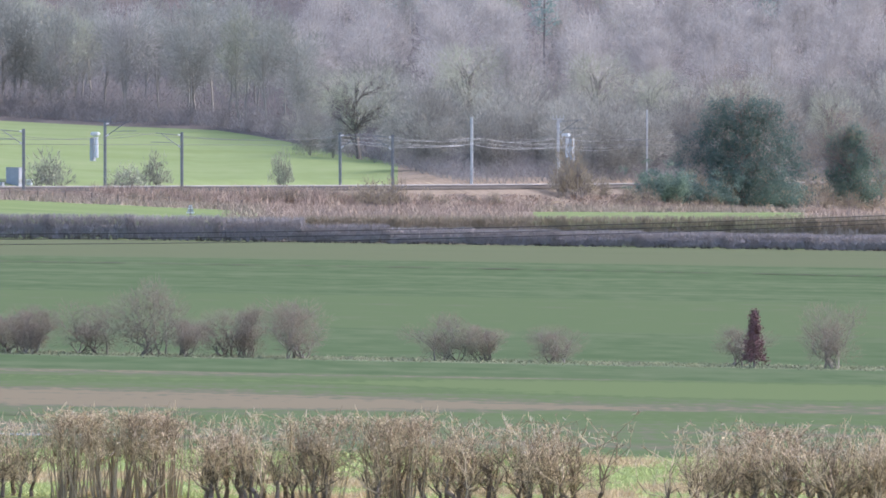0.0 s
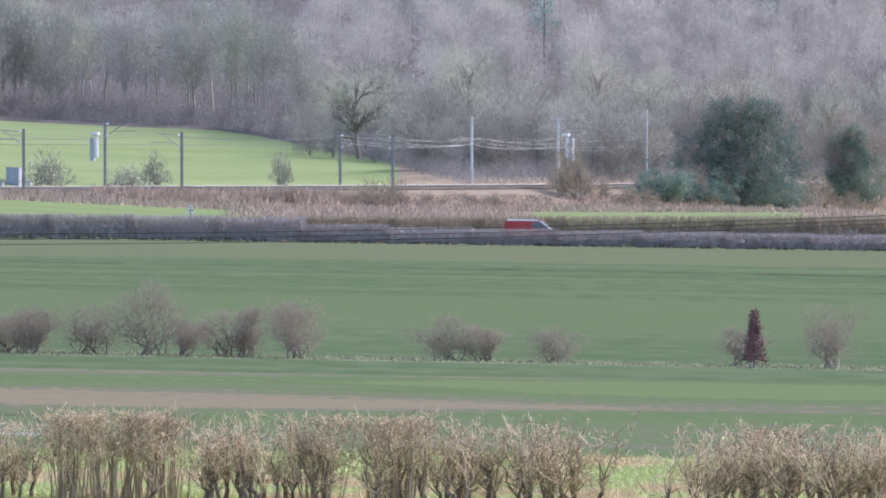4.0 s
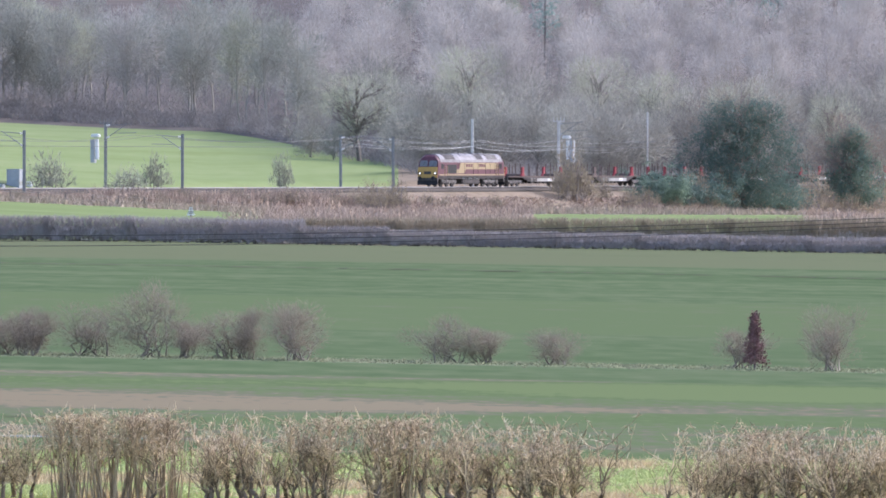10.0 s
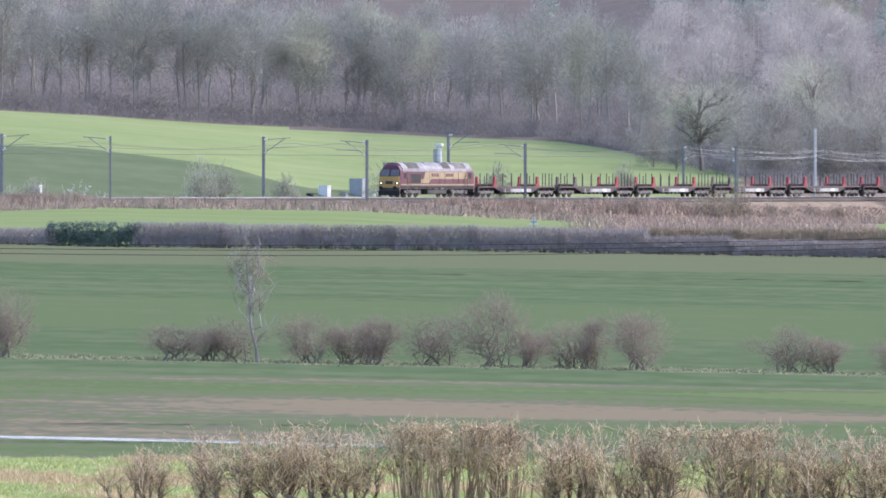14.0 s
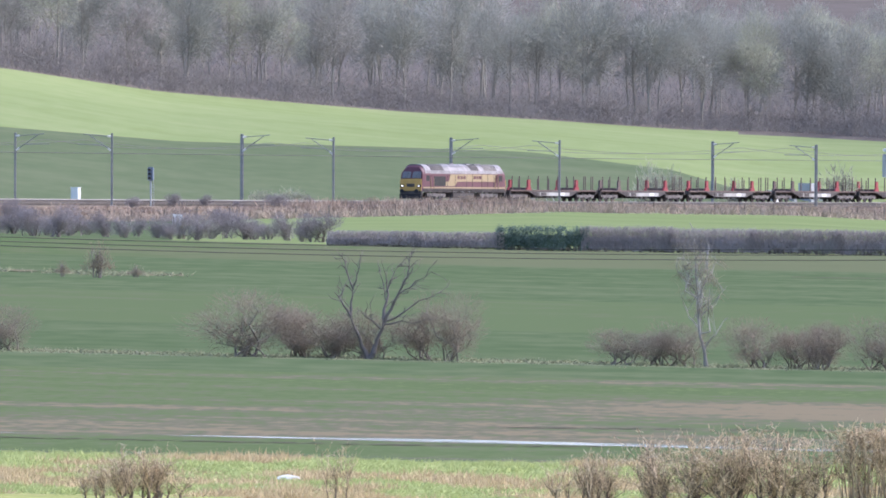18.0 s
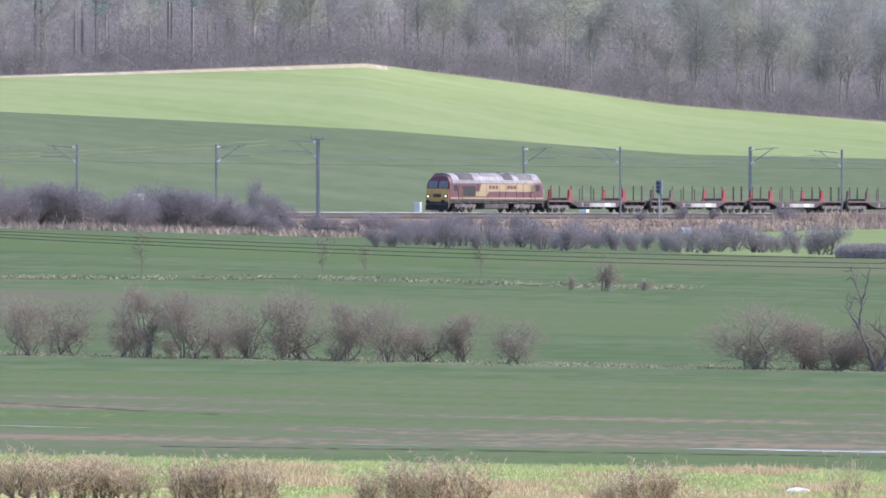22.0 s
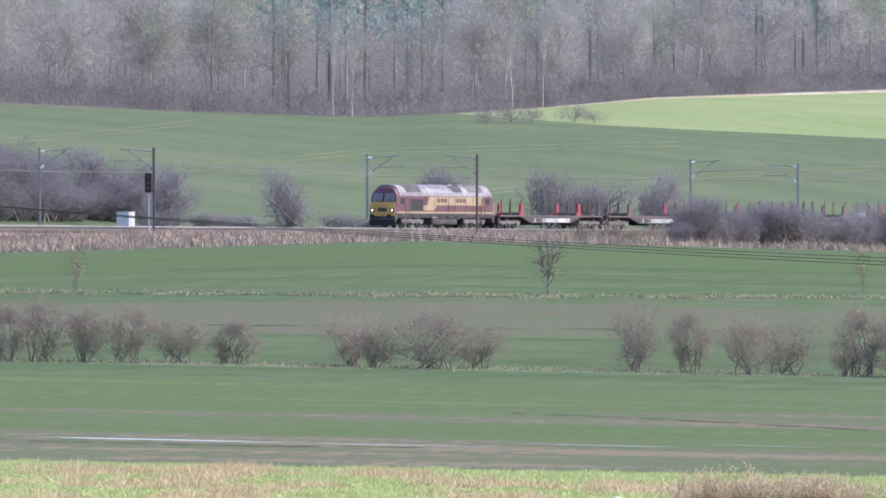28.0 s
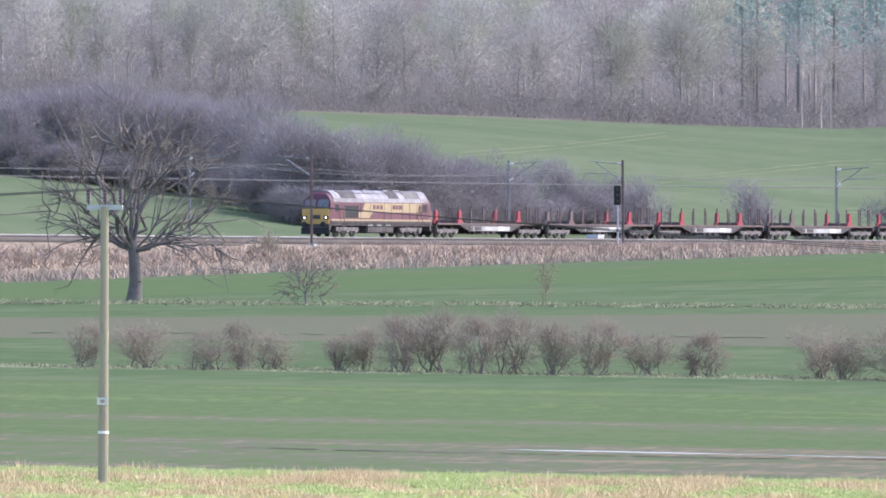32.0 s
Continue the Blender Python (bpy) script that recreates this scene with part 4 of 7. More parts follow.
def single_trees():
    place(bare_tree(80, 6.3, 2.9, 0.2, 14, 6, 9, 0.008, 0.09, M_BIRCH, M_TWIG, "slender silver birch leaning over the ditch, bare", name="silver_birch", droop=0.12), far(-935, 688), 0.4).rotation_euler.y = -0.09
    rng = np.random.default_rng(81)
    ob = thing("dead_tree", "dead bare tree forked low into two dark trunks", "tree")
    # each limb: parent (-1 for the ground), how far along it, tilt to the right in degrees, length, radius
    limbs = ((-1, 0, -22, 2.1, 0.17), (-1, 0, 20, 1.9, 0.2), (0, 1, -32, 1.3, 0.085), (0, 1, 6, 1.5, 0.10), (3, 0.8, -22, 1.7, 0.06), (3, 0.9, 14, 1.3, 0.055), (2, 0.7, 20, 0.8, 0.05),
             (1, 1, 4, 1.9, 0.11), (1, 1, 30, 2.6, 0.10), (1, 0.95, 62, 2.9, 0.075), (1, 0.9, 84, 2.4, 0.06), (7, 0.7, 24, 1.4, 0.05), (8, 0.5, 55, 1.8, 0.05), (1, 0.8, -48, 1.6, 0.06), (8, 0.8, 8, 1.2, 0.045), (7, 0.5, -12, 1.6, 0.04))
    ends, roots, tips, radii = [], [], [], []
    for up, along, tilt, length, r in limbs:
        start = Vector((0, 0, -0.1)) if up < 0 else ends[up][0].lerp(ends[up][1], along)
        way = Vector((math.sin(radians(tilt)), 0.35 * rng.normal() * (up >= 0), math.cos(radians(tilt)))).normalized()
        ends.append((start, start + way * length))
        roots.append(tuple(start)), tips.append(tuple(start + way * length)), radii.append(r * 0.78)
    a, ea = fans(rng, np.array(roots), np.array(tips), np.array(radii), 5, 0.03, 0.025)
    n = 90
    pick, t = rng.integers(len(limbs), len(ea[0]), n), rng.random(n)[:, None]
    root = ea[0][pick] * (1 - t) + ea[1][pick] * t
    way = ea[2][pick] + rng.normal(size=(n, 3)) * 0.5
    b, eb = fans(rng, root, root + way * rng.uniform(0.25, 0.9, (n, 1)), np.full(n, 0.018), 3, 0.05, 0.06)
    part("trunk", fast_mesh("trunk", *rods(*[np.concatenate([a[i], b[i]]) for i in range(4)], n=6)), M_DEADWOOD, ob)
    part("crown", fast_mesh("crown", *spikes(*needles(rng, eb, 420, 0.28, 0.01, 0.6, 0.1, 0.4))), M_DEADWOOD, ob)
    place(ob, far(-1533, 687))
    place(spreading_tree(82, "oak_tree", "broad bare oak with gnarled low limbs at the field ditch", 12.4, 12.0, 4.4, 0.45, 18, 14, 9, 0.014, M_DEADWOOD, M_TWIG, 84, 0.8, 0.75), spot(-4955, -12), 0.1)
    place(spreading_tree(83, "small_tree", "small round bare tree on the field ditch", 3.1, 4.0, 0.9, 0.09, 13, 12, 8, 0.012, M_BARK, M_TWIG, 80, 0.8), spot(-4650, -6), 0.2)
    wood, twig, stout = puff_tree(87, 5.4, 7.0, 0.26, 16, 2600, 0.016, 0.2, 0.17, 0.5, 0.5, 6)
    ob = thing("field_tree", "compact dark bare tree with a domed crown beyond the railway", "tree")
    part("trunk", fast_mesh("trunk", *wood), M_DEADWOOD, ob)
    part("crown", fast_mesh("crown", *twig), M_THICKET, ob)
    place(ob, far(-3289, math.hypot(*line_at(chain_at(-3289), -18)[:2])), 0.2)
    wood, twig, stout = puff_tree(88, 1.6, 4.4, 0.0, 12, 900, 0.02, 0.05, 0.17, 0.3, 0.5, 3)
    clump = thing("scrub_clump", "low fuzzy scrub clump at the edge of the upper field", "shrub", "field edge scrub")
    part("stem", fast_mesh("stem", *wood), M_BARK, clump)
    part("crown", fast_mesh("crown", *twig), M_BRUSH, clump)
    place(clump, spot(-3500, -303), 0.2)
    for u, v, s in ((-3455, -304, 1.2), (-3420, -304, 0.9), (-3345, -305, 1.1), (-3310, -304, 0.8)):
        put(clump, spot(u, v), u, s)
    place(spreading_tree(84, "sapling", "slim bare sapling beside the ditch", 3.6, 2.2, 0.7, 0.07, 11, 10, 7, 0.012, M_BARK, M_TWIG, 38, 0.8), spot(-3390, 2), 0.2)
    thin = spreading_tree(85, "sapling", "thin pale sapling in the field", 2.9, 1.5, 0.5, 0.035, 7, 6, 5, 0.010, M_TWIG, M_TWIG, 32, 0.8)
    thin["group"] = "thin saplings"
    place(thin, spot(-4225, -10), 0.4)
    for u, v, s in ((-3450 - 780, -2, 0.8), (-2515, -3, 0.9), (-2440, -2, 0.7), (-1940 - 295, 0, 0.9), (-3100 + 265, -2, 1.0)):
        put(thin, spot(u, v), u % 6, s)
    scrub = shrub(86, 2.2, 1.6, 6, 700, 0.012, M_BARK, M_TWIG, "scrubby bush with two taller stems on the ditch", name="scrub_bush", low=0.1)
    place(scrub, spot(-2010, 28), 0.2, 1.15)
    put(scrub, spot(-2075, 26), 1.0, 0.5, 0.6)
    put(scrub, spot(-1945, 27), 1.7, 0.4, 0.7)
    # the copper-leaved young conifer
    rng = np.random.default_rng(9)
    ob = thing("copper_conifer", "narrow young tree with copper-red foliage on the ditch", "tree")
    z = np.linspace(0.3, 2.4, 60)
    turn = np.arange(60) * 2.4
    wide = 0.5 * (1 - z / 2.7) * rng.uniform(0.4, 1.15, 60)
    centres = np.stack([np.cos(turn) * wide, np.sin(turn) * wide, z], 1)
    bm = bmesh.new()
    tube(bm, (0, 0, -0.1), (0, 0, 2.3), 0.06, 0.015)
    part("trunk", bm, M_BARK, ob)
    part("foliage", fast_mesh("foliage", *leaf_clumps(rng, centres, 0.16, 45, 0.05)), M_PURPLE, ob)
    place(ob, far(551, 686))


single_trees()


# ---- trimmed hedge before the railway, and its scrub ----
def hedge_section(seed, length, tall, deep, core_mat, twig_mat, label, leafy=False, name="hedge", full=0.55):
    rng = np.random.default_rng(seed)
    ob = thing(name, label, "hedge", "field hedge")
    bm = bmesh.new()
    n, m = 18, 7
    rings = []
    for i in range(n + 1):
        x = (i / n - 0.5) * length
        ring, low = [], rng.uniform(0.0, 0.22)
        for j in range(m):
            t = math.pi * j / (m - 1)
            z = low + (full * rng.uniform(0.85, 1.12) - low) * max(0.0, math.sin(t)) ** 0.5
            ring.append((x, -math.cos(t) * deep * 0.27 * rng.uniform(0.7, 1.1), z * tall))
        rings.append(ring)
    loft(bm, rings)
    part("core", bm, core_mat, ob)
    k = 26
    foot = np.stack([rng.uniform(-0.5, 0.5, k) * length, rng.normal(size=k) * 0.15, np.full(k, -0.15)], 1)
    part("stem", fast_mesh("stem", *rods(foot, foot + np.stack([rng.normal(size=k) * 0.12, rng.normal(size=k) * 0.1, np.full(k, 0.5 * tall)], 1), 0.06, 0.04, 4)), M_BARK, ob)["kind"] = "stuff"
    k = 4400
    start = np.stack([rng.uniform(-0.5, 0.5, k) * length, rng.uniform(-0.42, 0.42, k) * deep, rng.uniform(0.02, 0.82, k) * tall], 1)
    if leafy:
        v, f = leaf_clumps(rng, start[:600], 0.22, 14, 0.065, np.array((0, 0, -1.5)))
        part("crown", fast_mesh("crown", v, f), twig_mat, ob)
    else:
        way = np.stack([rng.normal(size=k) * 0.4, rng.normal(size=k) * 0.5, np.ones(k)], 1)
        way /= np.linalg.norm(way, axis=1, keepdims=True)
        tips = start + way * (tall * rng.uniform(0.12, 0.3, k))[:, None]
        tips[:, 2] = np.minimum(tips[:, 2], tall * rng.uniform(0.93, 1.02, k))
        part("crown", fast_mesh("crown", *slivers(start, tips, 0.028)), twig_mat, ob)
    return ob


# Core tones are raised to carry the haze over the hedges.
M_CORE = blend("dense_hedge_wood", [(0.244, 0.224, 0.226), (0.347, 0.315, 0.307), (0.295, 0.287, 0.258)], 1.6, per=True, fine=0.25, detail=0.6, bump=0.15)
M_CORE_PALE = blend("pale_hedge_wood", [(0.269, 0.231, 0.202), (0.380, 0.328, 0.280), (0.475, 0.415, 0.343)], 1.6, per=True, fine=0.25, detail=0.6, bump=0.15)
M_TAR = blend("worn_lane_tar", [(0.05, 0.05, 0.05), (0.08, 0.078, 0.075)], 3, fine=0.2, detail=0.4)
M_CORE_IVY = blend("dense_ivy_core", [(0.060, 0.090, 0.068), (0.090, 0.128, 0.090)], 1.6, fine=0.25, detail=0.6, bump=0.15)
FIELD_HEDGE = [hedge_section(100 + i, 7.0, 2.1, 1.8, M_CORE, M_TWIG_DARK, "trimmed dark bare hedge along the far field edge") for i in range(4)]
IVY_HEDGE = hedge_section(110, 7.0, 2.1, 1.8, M_CORE_IVY, M_IVY, "dark evergreen stretch of hedge along the field edge", True)


BACK_HEDGE = [hedge_section(114 + i, 7.0, 2.1, 1.6, M_CORE_PALE, M_TWIG, "pale brown trimmed hedge on the far side of the lane") for i in range(3)]


def hedge_line(makers, u, end, dist, heights, ivy=None):
    """A hedge along the lane: heights in metres by bearing."""
    used, k = set(), 0
    while u < end:
        step = 6.4 / dist * K
        a, b = far(u, dist), far(u + step, dist)
        way, mid = b - a, (a + b) / 2
        leafy = ivy is not None and -1430 < u < -1230
        ob = ivy if leafy else makers[k % len(makers)]
        tall = float(tab(u, heights)) / 2.1
        m = Matrix.Translation((mid.x, mid.y, ground(mid.x, mid.y))) @ Matrix.Rotation(math.atan2(way.y, way.x), 4, "Z") @ Matrix.Diagonal((way.length / 6.4, 1, tall, 1))
        if ob.name in used:
            copy_thing(ob, m @ Matrix.Diagonal((1 / ob.scale.x, 1 / ob.scale.y, 1 / ob.scale.z, 1)))
        else:
            used.add(ob.name)
            ob.matrix_basis = m
        k += 0 if leafy else 1
        u += step


hedge_line(FIELD_HEDGE, -1600, 1250, 1196.0, ((-1900, 1.1), (-1500, 1.35), (-1440, 1.4), (-1430, 2.25), (-900, 1.95), (-784, 2.1), (-420, 2.1), (-250, 1.55), (-150, 1.36), (900, 1.3)), IVY_HEDGE)
hedge_line(BACK_HEDGE, -380, 1250, 1214.0, ((-400, 2.0), (0, 2.35), (300, 2.5), (780, 2.9), (1250, 3.0)))


def lane():
    """The narrow tarred lane between the two hedges."""
    rows = np.arange(-1600, 1261, 60)
    pts = [far(u, d) + Vector((0, 0, 0.05)) for u in rows for d in (1202.5, 1208.5)]
    n = len(rows) - 1
    data = fast_mesh("lane", np.array([tuple(p) for p in pts]), np.array([(2 * i, 2 * i + 2, 2 * i + 3, 2 * i + 1) for i in range(n)]))
    data.materials.append(M_TAR)
    tagged(new("lane", data), "narrow tarred lane between two hedges", "road", kind="structure")


lane()
SCRUB = [shrub(120 + i, 3.0, 3.4, 9, 800, 0.026, M_BARK, M_TWIG, "tangled bare scrub bush on the railway bank", "bank scrub", name="scrub_bush", category="bush", thick=1.5, base=0.2, low=0.06, twig_long=0.12, boughs=4) for i in range(4)]
scrub_rows = []
rng = random.Random(21)


def scrub_run(u0, u1, step, v0, v1, tall, vary=0.25):
    u = u0
    while u < u1:
        q = (u - u0) / (u1 - u0)
        s = tall * rng.uniform(1 - vary, 1 + vary) / 3.0
        scrub_rows.append((len(scrub_rows), spot(u, v0 + (v1 - v0) * q + rng.uniform(-3, 3)), s, s * rng.uniform(0.9, 1.5)))
        u += step * rng.uniform(0.7, 1.3)


scrub_run(-2420, -1600, 26, -52, -38, 1.9, 0.35)          # low hedge before the bank
scrub_run(-2790, -2560, 30, -82, -76, 3.6, 0.38)
scrub_run(-3150, -2800, 32, -92, -82, 4.1, 0.25)     # high thicket that hides the train
scrub_run(-2600, -2150, 34, -70, -72, 2.0)
scrub_run(-3700, -3330, 60, -97, -94, 1.0)
scrub_run(-1250, -350, 60, -100, -82, 1.2, 0.4)
scrub_run(-460, 120, 42, -88, -76, 1.7, 0.4)
scrub_run(-1950, -1250, 60, -96, -100, 1.3, 0.4)
scrub_run(-5150, -4000, 90, -80, -95, 1.1, 0.4)
scrub_run(330, 1200, 40, -78, -62, 2.6, 0.4)
scrub_rows.append((1, spot(-4718, -90), 0.95, 0.8))
scrub_rows.append((0, spot(-2635, -80), 1.75, 0.6))
scrub_run(-3330, -3150, 40, -94, -92, 2.0)
for u, v, s in ((-130, -72, 1.45), (-100, -72, 1.2), (-85, -74, 1.5)):
    scrub_rows.append((2, spot(u, v), s, s * 0.8))
for u, v, s in ((222, -92, 2.7), (210, -90, 1.7), (236, -90, 1.9), (258, -90, 1.4), (284, -88, 1.2)):
    scrub_rows.append((3, spot(u, v), s, s * 0.55))
for i, u in enumerate(range(740, 1250, 45)):
    scrub_rows.append((i, spot(u, -80), 2.0 + 0.5 * (i % 3), 1.5))
for i, u in enumerate((445, 490, 575, 655)):
    scrub_rows.append((i, spot(u, -84), 1.7, 1.4))
thorn = [vase(124 + i, 3.0, 3.4, "thorn_bush", "dark upright thorn scrub along the railway", M_THICKET, "bank scrub", 2.0) for i in range(3)]
dark_rows = [row for row in scrub_rows if -3160 < math.atan2(row[1].x, row[1].y) * K < -1590]
scatter(thorn, [(i,) + row[1:] for i, row in enumerate(dark_rows)], 18)
scatter(SCRUB, [row for row in scrub_rows if row not in dark_rows], 8)


# ---- trees between the railway and the hill ----
def lineside_trees():
    # bushes beyond the track: bearing, dip of the foot, height, width in metres
    bush = [shrub(126 + i, 3.0, 3.4, 9, 1100, 0.022, M_BARK, M_TWIG_OLIVE, "pale fuzzy bare bush beyond the railway", "lineside bushes", name="lineside_bush", category="bush", thick=1.3, base=0.15, low=0.05, twig_long=0.12, lift=1.2, boughs=4) for i in range(4)]
    first = set()
    beyond = ((-700, -118, 4.5, 5.5), (-560, -118, 3.0, 4.5), (-510, -118, 4.6, 3.6), (-285, -114, 4.6, 3.0), (-1035, -122, 4.6, 4), (-1000, -120, 4.0, 4), (-885, -120, 3.2, 3),
              (-1330, -150, 2.6, 3), (-1370, -120, 1.6, 3), (-1670, -112, 1.8, 4), (-1720, -112, 1.6, 4), (-3390, -135, 4.6, 5.5), (-3330, -134, 3.6, 4.5), (-3205, -130, 4.6, 5.5), (-3590, -128, 4.6, 6), (-3560, -127, 4.2, 5),
              (-3850, -128, 4.4, 5.5), (-4060, -135, 4.6, 4.5), (-2310, -118, 1.2, 3), (-4080, -126, 1.6, 4), (-3940, -126, 1.3, 5), (-3990, -125, 1.4, 4), (-3500, -126, 1.5, 5), (-3700, -124, 1.2, 4), (-3760, -124, 1.4, 4))
    for i, (u, v, h, w) in enumerate(beyond):
        x, y, fx, fy = line_at(chain_at(u), -14 - (i % 3) * 3)
        d = math.hypot(x, y)
        if u < -2500:
            put(thorn[i % 3], far(u, d), i * 1.3, h / 2.2, w / 3.1)
            continue
        (put if i % 4 in first else place)(bush[i % 4], far(u, d), i * 1.3, h / 2.5, w / 3.2)
        first.add(i % 4)
    # small shrubs in white blossom
    rng_b = np.random.default_rng(61)
    first_b = None
    for u, dip, big in ((-1245, -160, 1.0), (-1268, -163, 0.6), (-1062, -187, 0.55), (-1215, -158, 0.5)):
        x, y, fx, fy = line_at(chain_at(u), -34)
        where = far(u, math.hypot(x, y))
        if first_b is None:
            ob = thing("blossom_shrub", "small bare shrub with sprays of white blossom beyond the railway", "shrub", "blossoming shrubs")
            foot = np.zeros((7, 3)) + rng_b.normal(size=(7, 3)) * (0.1, 0.1, 0)
            tip = np.stack([rng_b.normal(size=7) * 0.9, rng_b.normal(size=7) * 0.7, rng_b.uniform(1.0, 2.4, 7)], 1)
            wood, along = fans(rng_b, foot, tip, np.full(7, 0.03), 4, 0.0, 0.05)
            part("stem", fast_mesh("stem", *rods(*wood)), M_BARK, ob)
            part("blossom", fast_mesh("blossom", *leaf_clumps(rng_b, along[1][10:], 0.16, 9, 0.05)), M_FEATHER, ob, "white blossom")
            first_b = place(ob, where, 0.4, big)
        else:
            put(first_b, where, u, big)
    # the dark thicket beyond the bend
    thick = []
    for i in range(3):
        wood, twig, stout = puff_tree(130 + i, 8.0, 7.5, 0.0, 18, 3600, 0.022, 0.12, 0.19, 0.6, 0.75)
        ob = thing("thicket_bush", "tall dark bare thicket along the foot of the hill", "bush", "hill foot thicket")
        part("stem", fast_mesh("stem", *wood), M_TWIG_DARK, ob)
        part("crown", fast_mesh("crown", *twig), M_THICKET, ob)
        thick.append(ob)
    rng2, rows = random.Random(31), []
    for i in range(54):
        u = -4060 - 21.5 * i + rng2.uniform(-8, 8)
        base = tab(u, ((-5300, -252), (-5193, -245), (-4843, -206), (-4650, -150), (-4500, -138), (-4060, -134)))
        tall = tab(u, ((-5300, 7.5), (-4850, 9.0), (-4650, 9.5), (-4500, 8.0), (-4300, 6.2), (-4060, 4.6))) * rng2.uniform(0.8, 1.1)
        rows.append((i, spot(u, base + rng2.uniform(-5, 5)), tall / 7.6, tall / 7.6 * rng2.uniform(0.8, 1.1)))
    scatter(thick, rows, 9)
    # low scrub that closes the foot of the thicket
    for i in range(44):
        u = -4070 - 26 * i + rng2.uniform(-9, 9)
        base = tab(u, ((-5300, -252), (-5193, -245), (-4843, -206), (-4650, -150), (-4500, -138), (-4060, -134)))
        put(thorn[i % 3], spot(u, base + rng2.uniform(2, 7)), i * 1.7, rng2.uniform(0.9, 1.35), rng2.uniform(1.3, 1.8))


lineside_trees()


def ivy_tree(seed, h, w, clumps, label):
    """Bare limbs wrapped in dark ivy from the ground up."""
    rng = np.random.default_rng(seed)
    ob = thing("ivy_covered_tree", label, "tree", "ivy-covered trees")
    trunk, twig, stout = puff_tree(seed, h, w, 0.12, 22, 3600, 0.03, 0.32, 0.19, 0.8, 0.75, 6)
    part("trunk", fast_mesh("trunk", *trunk), M_BARK, ob)
    part("crown", fast_mesh("crown", *twig), M_HAZE, ob)
    n = clumps
    z = rng.random(n) ** 1.25
    turn, reach = rng.uniform(0, 2 * math.pi, n), np.sqrt(rng.random(n)) * np.sqrt(1 - 0.85 * z ** 2) * (0.8 + 0.2 * np.sin(np.arange(n) * 1.7))
    hang = np.stack([np.cos(turn) * reach * w * 0.5, np.sin(turn) * reach * w * 0.36, 0.2 + z * h * 0.78], 1)
    v, f = leaf_clumps(rng, hang, 0.95, 54, 0.125, np.array((0, 0, h * 0.35)))
    part("ivy", fast_mesh("ivy", v, f), M_IVY, ob)
    return ob


place(ivy_tree(200, 16.5, 21.0, 640, "large bare tree thickly wrapped in dark ivy beside the railway"), spot(530, -78), 0.3)
place(ivy_tree(202, 12.0, 11.5, 260, "ivy-wrapped tree at the railway fence"), spot(719, -82), 2.3)
holly = thing("evergreen_bush", "dense dark evergreen bush at the foot of the railway bank", "bush", "evergreen bushes")
rng_h = np.random.default_rng(44)
pts = rng_h.normal(size=(150, 3)) * (1.5, 1.3, 0.9) + (0, 0, 1.35)
pts[:, 2] = np.abs(pts[:, 2])
part("crown", fast_mesh("crown", *leaf_clumps(rng_h, pts, 0.6, 50, 0.11, np.array((0, 0, 0.6)))), M_IVY, holly)
stem = bmesh.new()
for i in range(5):
    tube(stem, (0.2 * i - 0.4, 0, -0.1), (0.6 * i - 1.2, 0.3, 1.6), 0.06, 0.03, 6)
part("stem", stem, M_BARK, holly)
place(holly, spot(385, -84), 0, 1.15, 1.25)
put(holly, spot(425, -82), 1.2, 0.8, 1.0)
put(holly, spot(470, -80), 2.2, 0.9, 1.2)
put(holly, spot(600, -76), 0.7, 1.0, 0.8)


# ---- the wood on the hill ----
def pine_variant(seed, h, w):
    rng = np.random.default_rng(seed)
    k = 18
    z = np.linspace(0.42, 0.97, k) * h
    turn = np.arange(k) * 2.4
    reach = w * 0.5 * (1.05 - z / h) ** 0.5 * rng.uniform(0.5, 1.1, k)
    tip = np.stack([np.cos(turn) * reach, np.sin(turn) * reach, z + 0.2], 1)
    root = np.stack([np.zeros(k), np.zeros(k), z - 0.3], 1)
    p0 = np.concatenate([[[0, 0, -0.2], [0, 0, h * 0.5]], root])
    p1 = np.concatenate([[[0, 0, h * 0.5], [0, 0, h * 0.96]], tip])
    wood = rods(p0, p1, np.concatenate([[0.2, 0.14], np.full(k, 0.06)]), np.concatenate([[0.14, 0.03], np.full(k, 0.02)]))
    centres = np.concatenate([root * (1 - q) + tip * q for q in (0.55, 1.0)])
    v, f = leaf_clumps(rng, centres, 0.75, 16, 0.2, np.array((0, 0, h * 0.6)))
    return wood, (v, f)


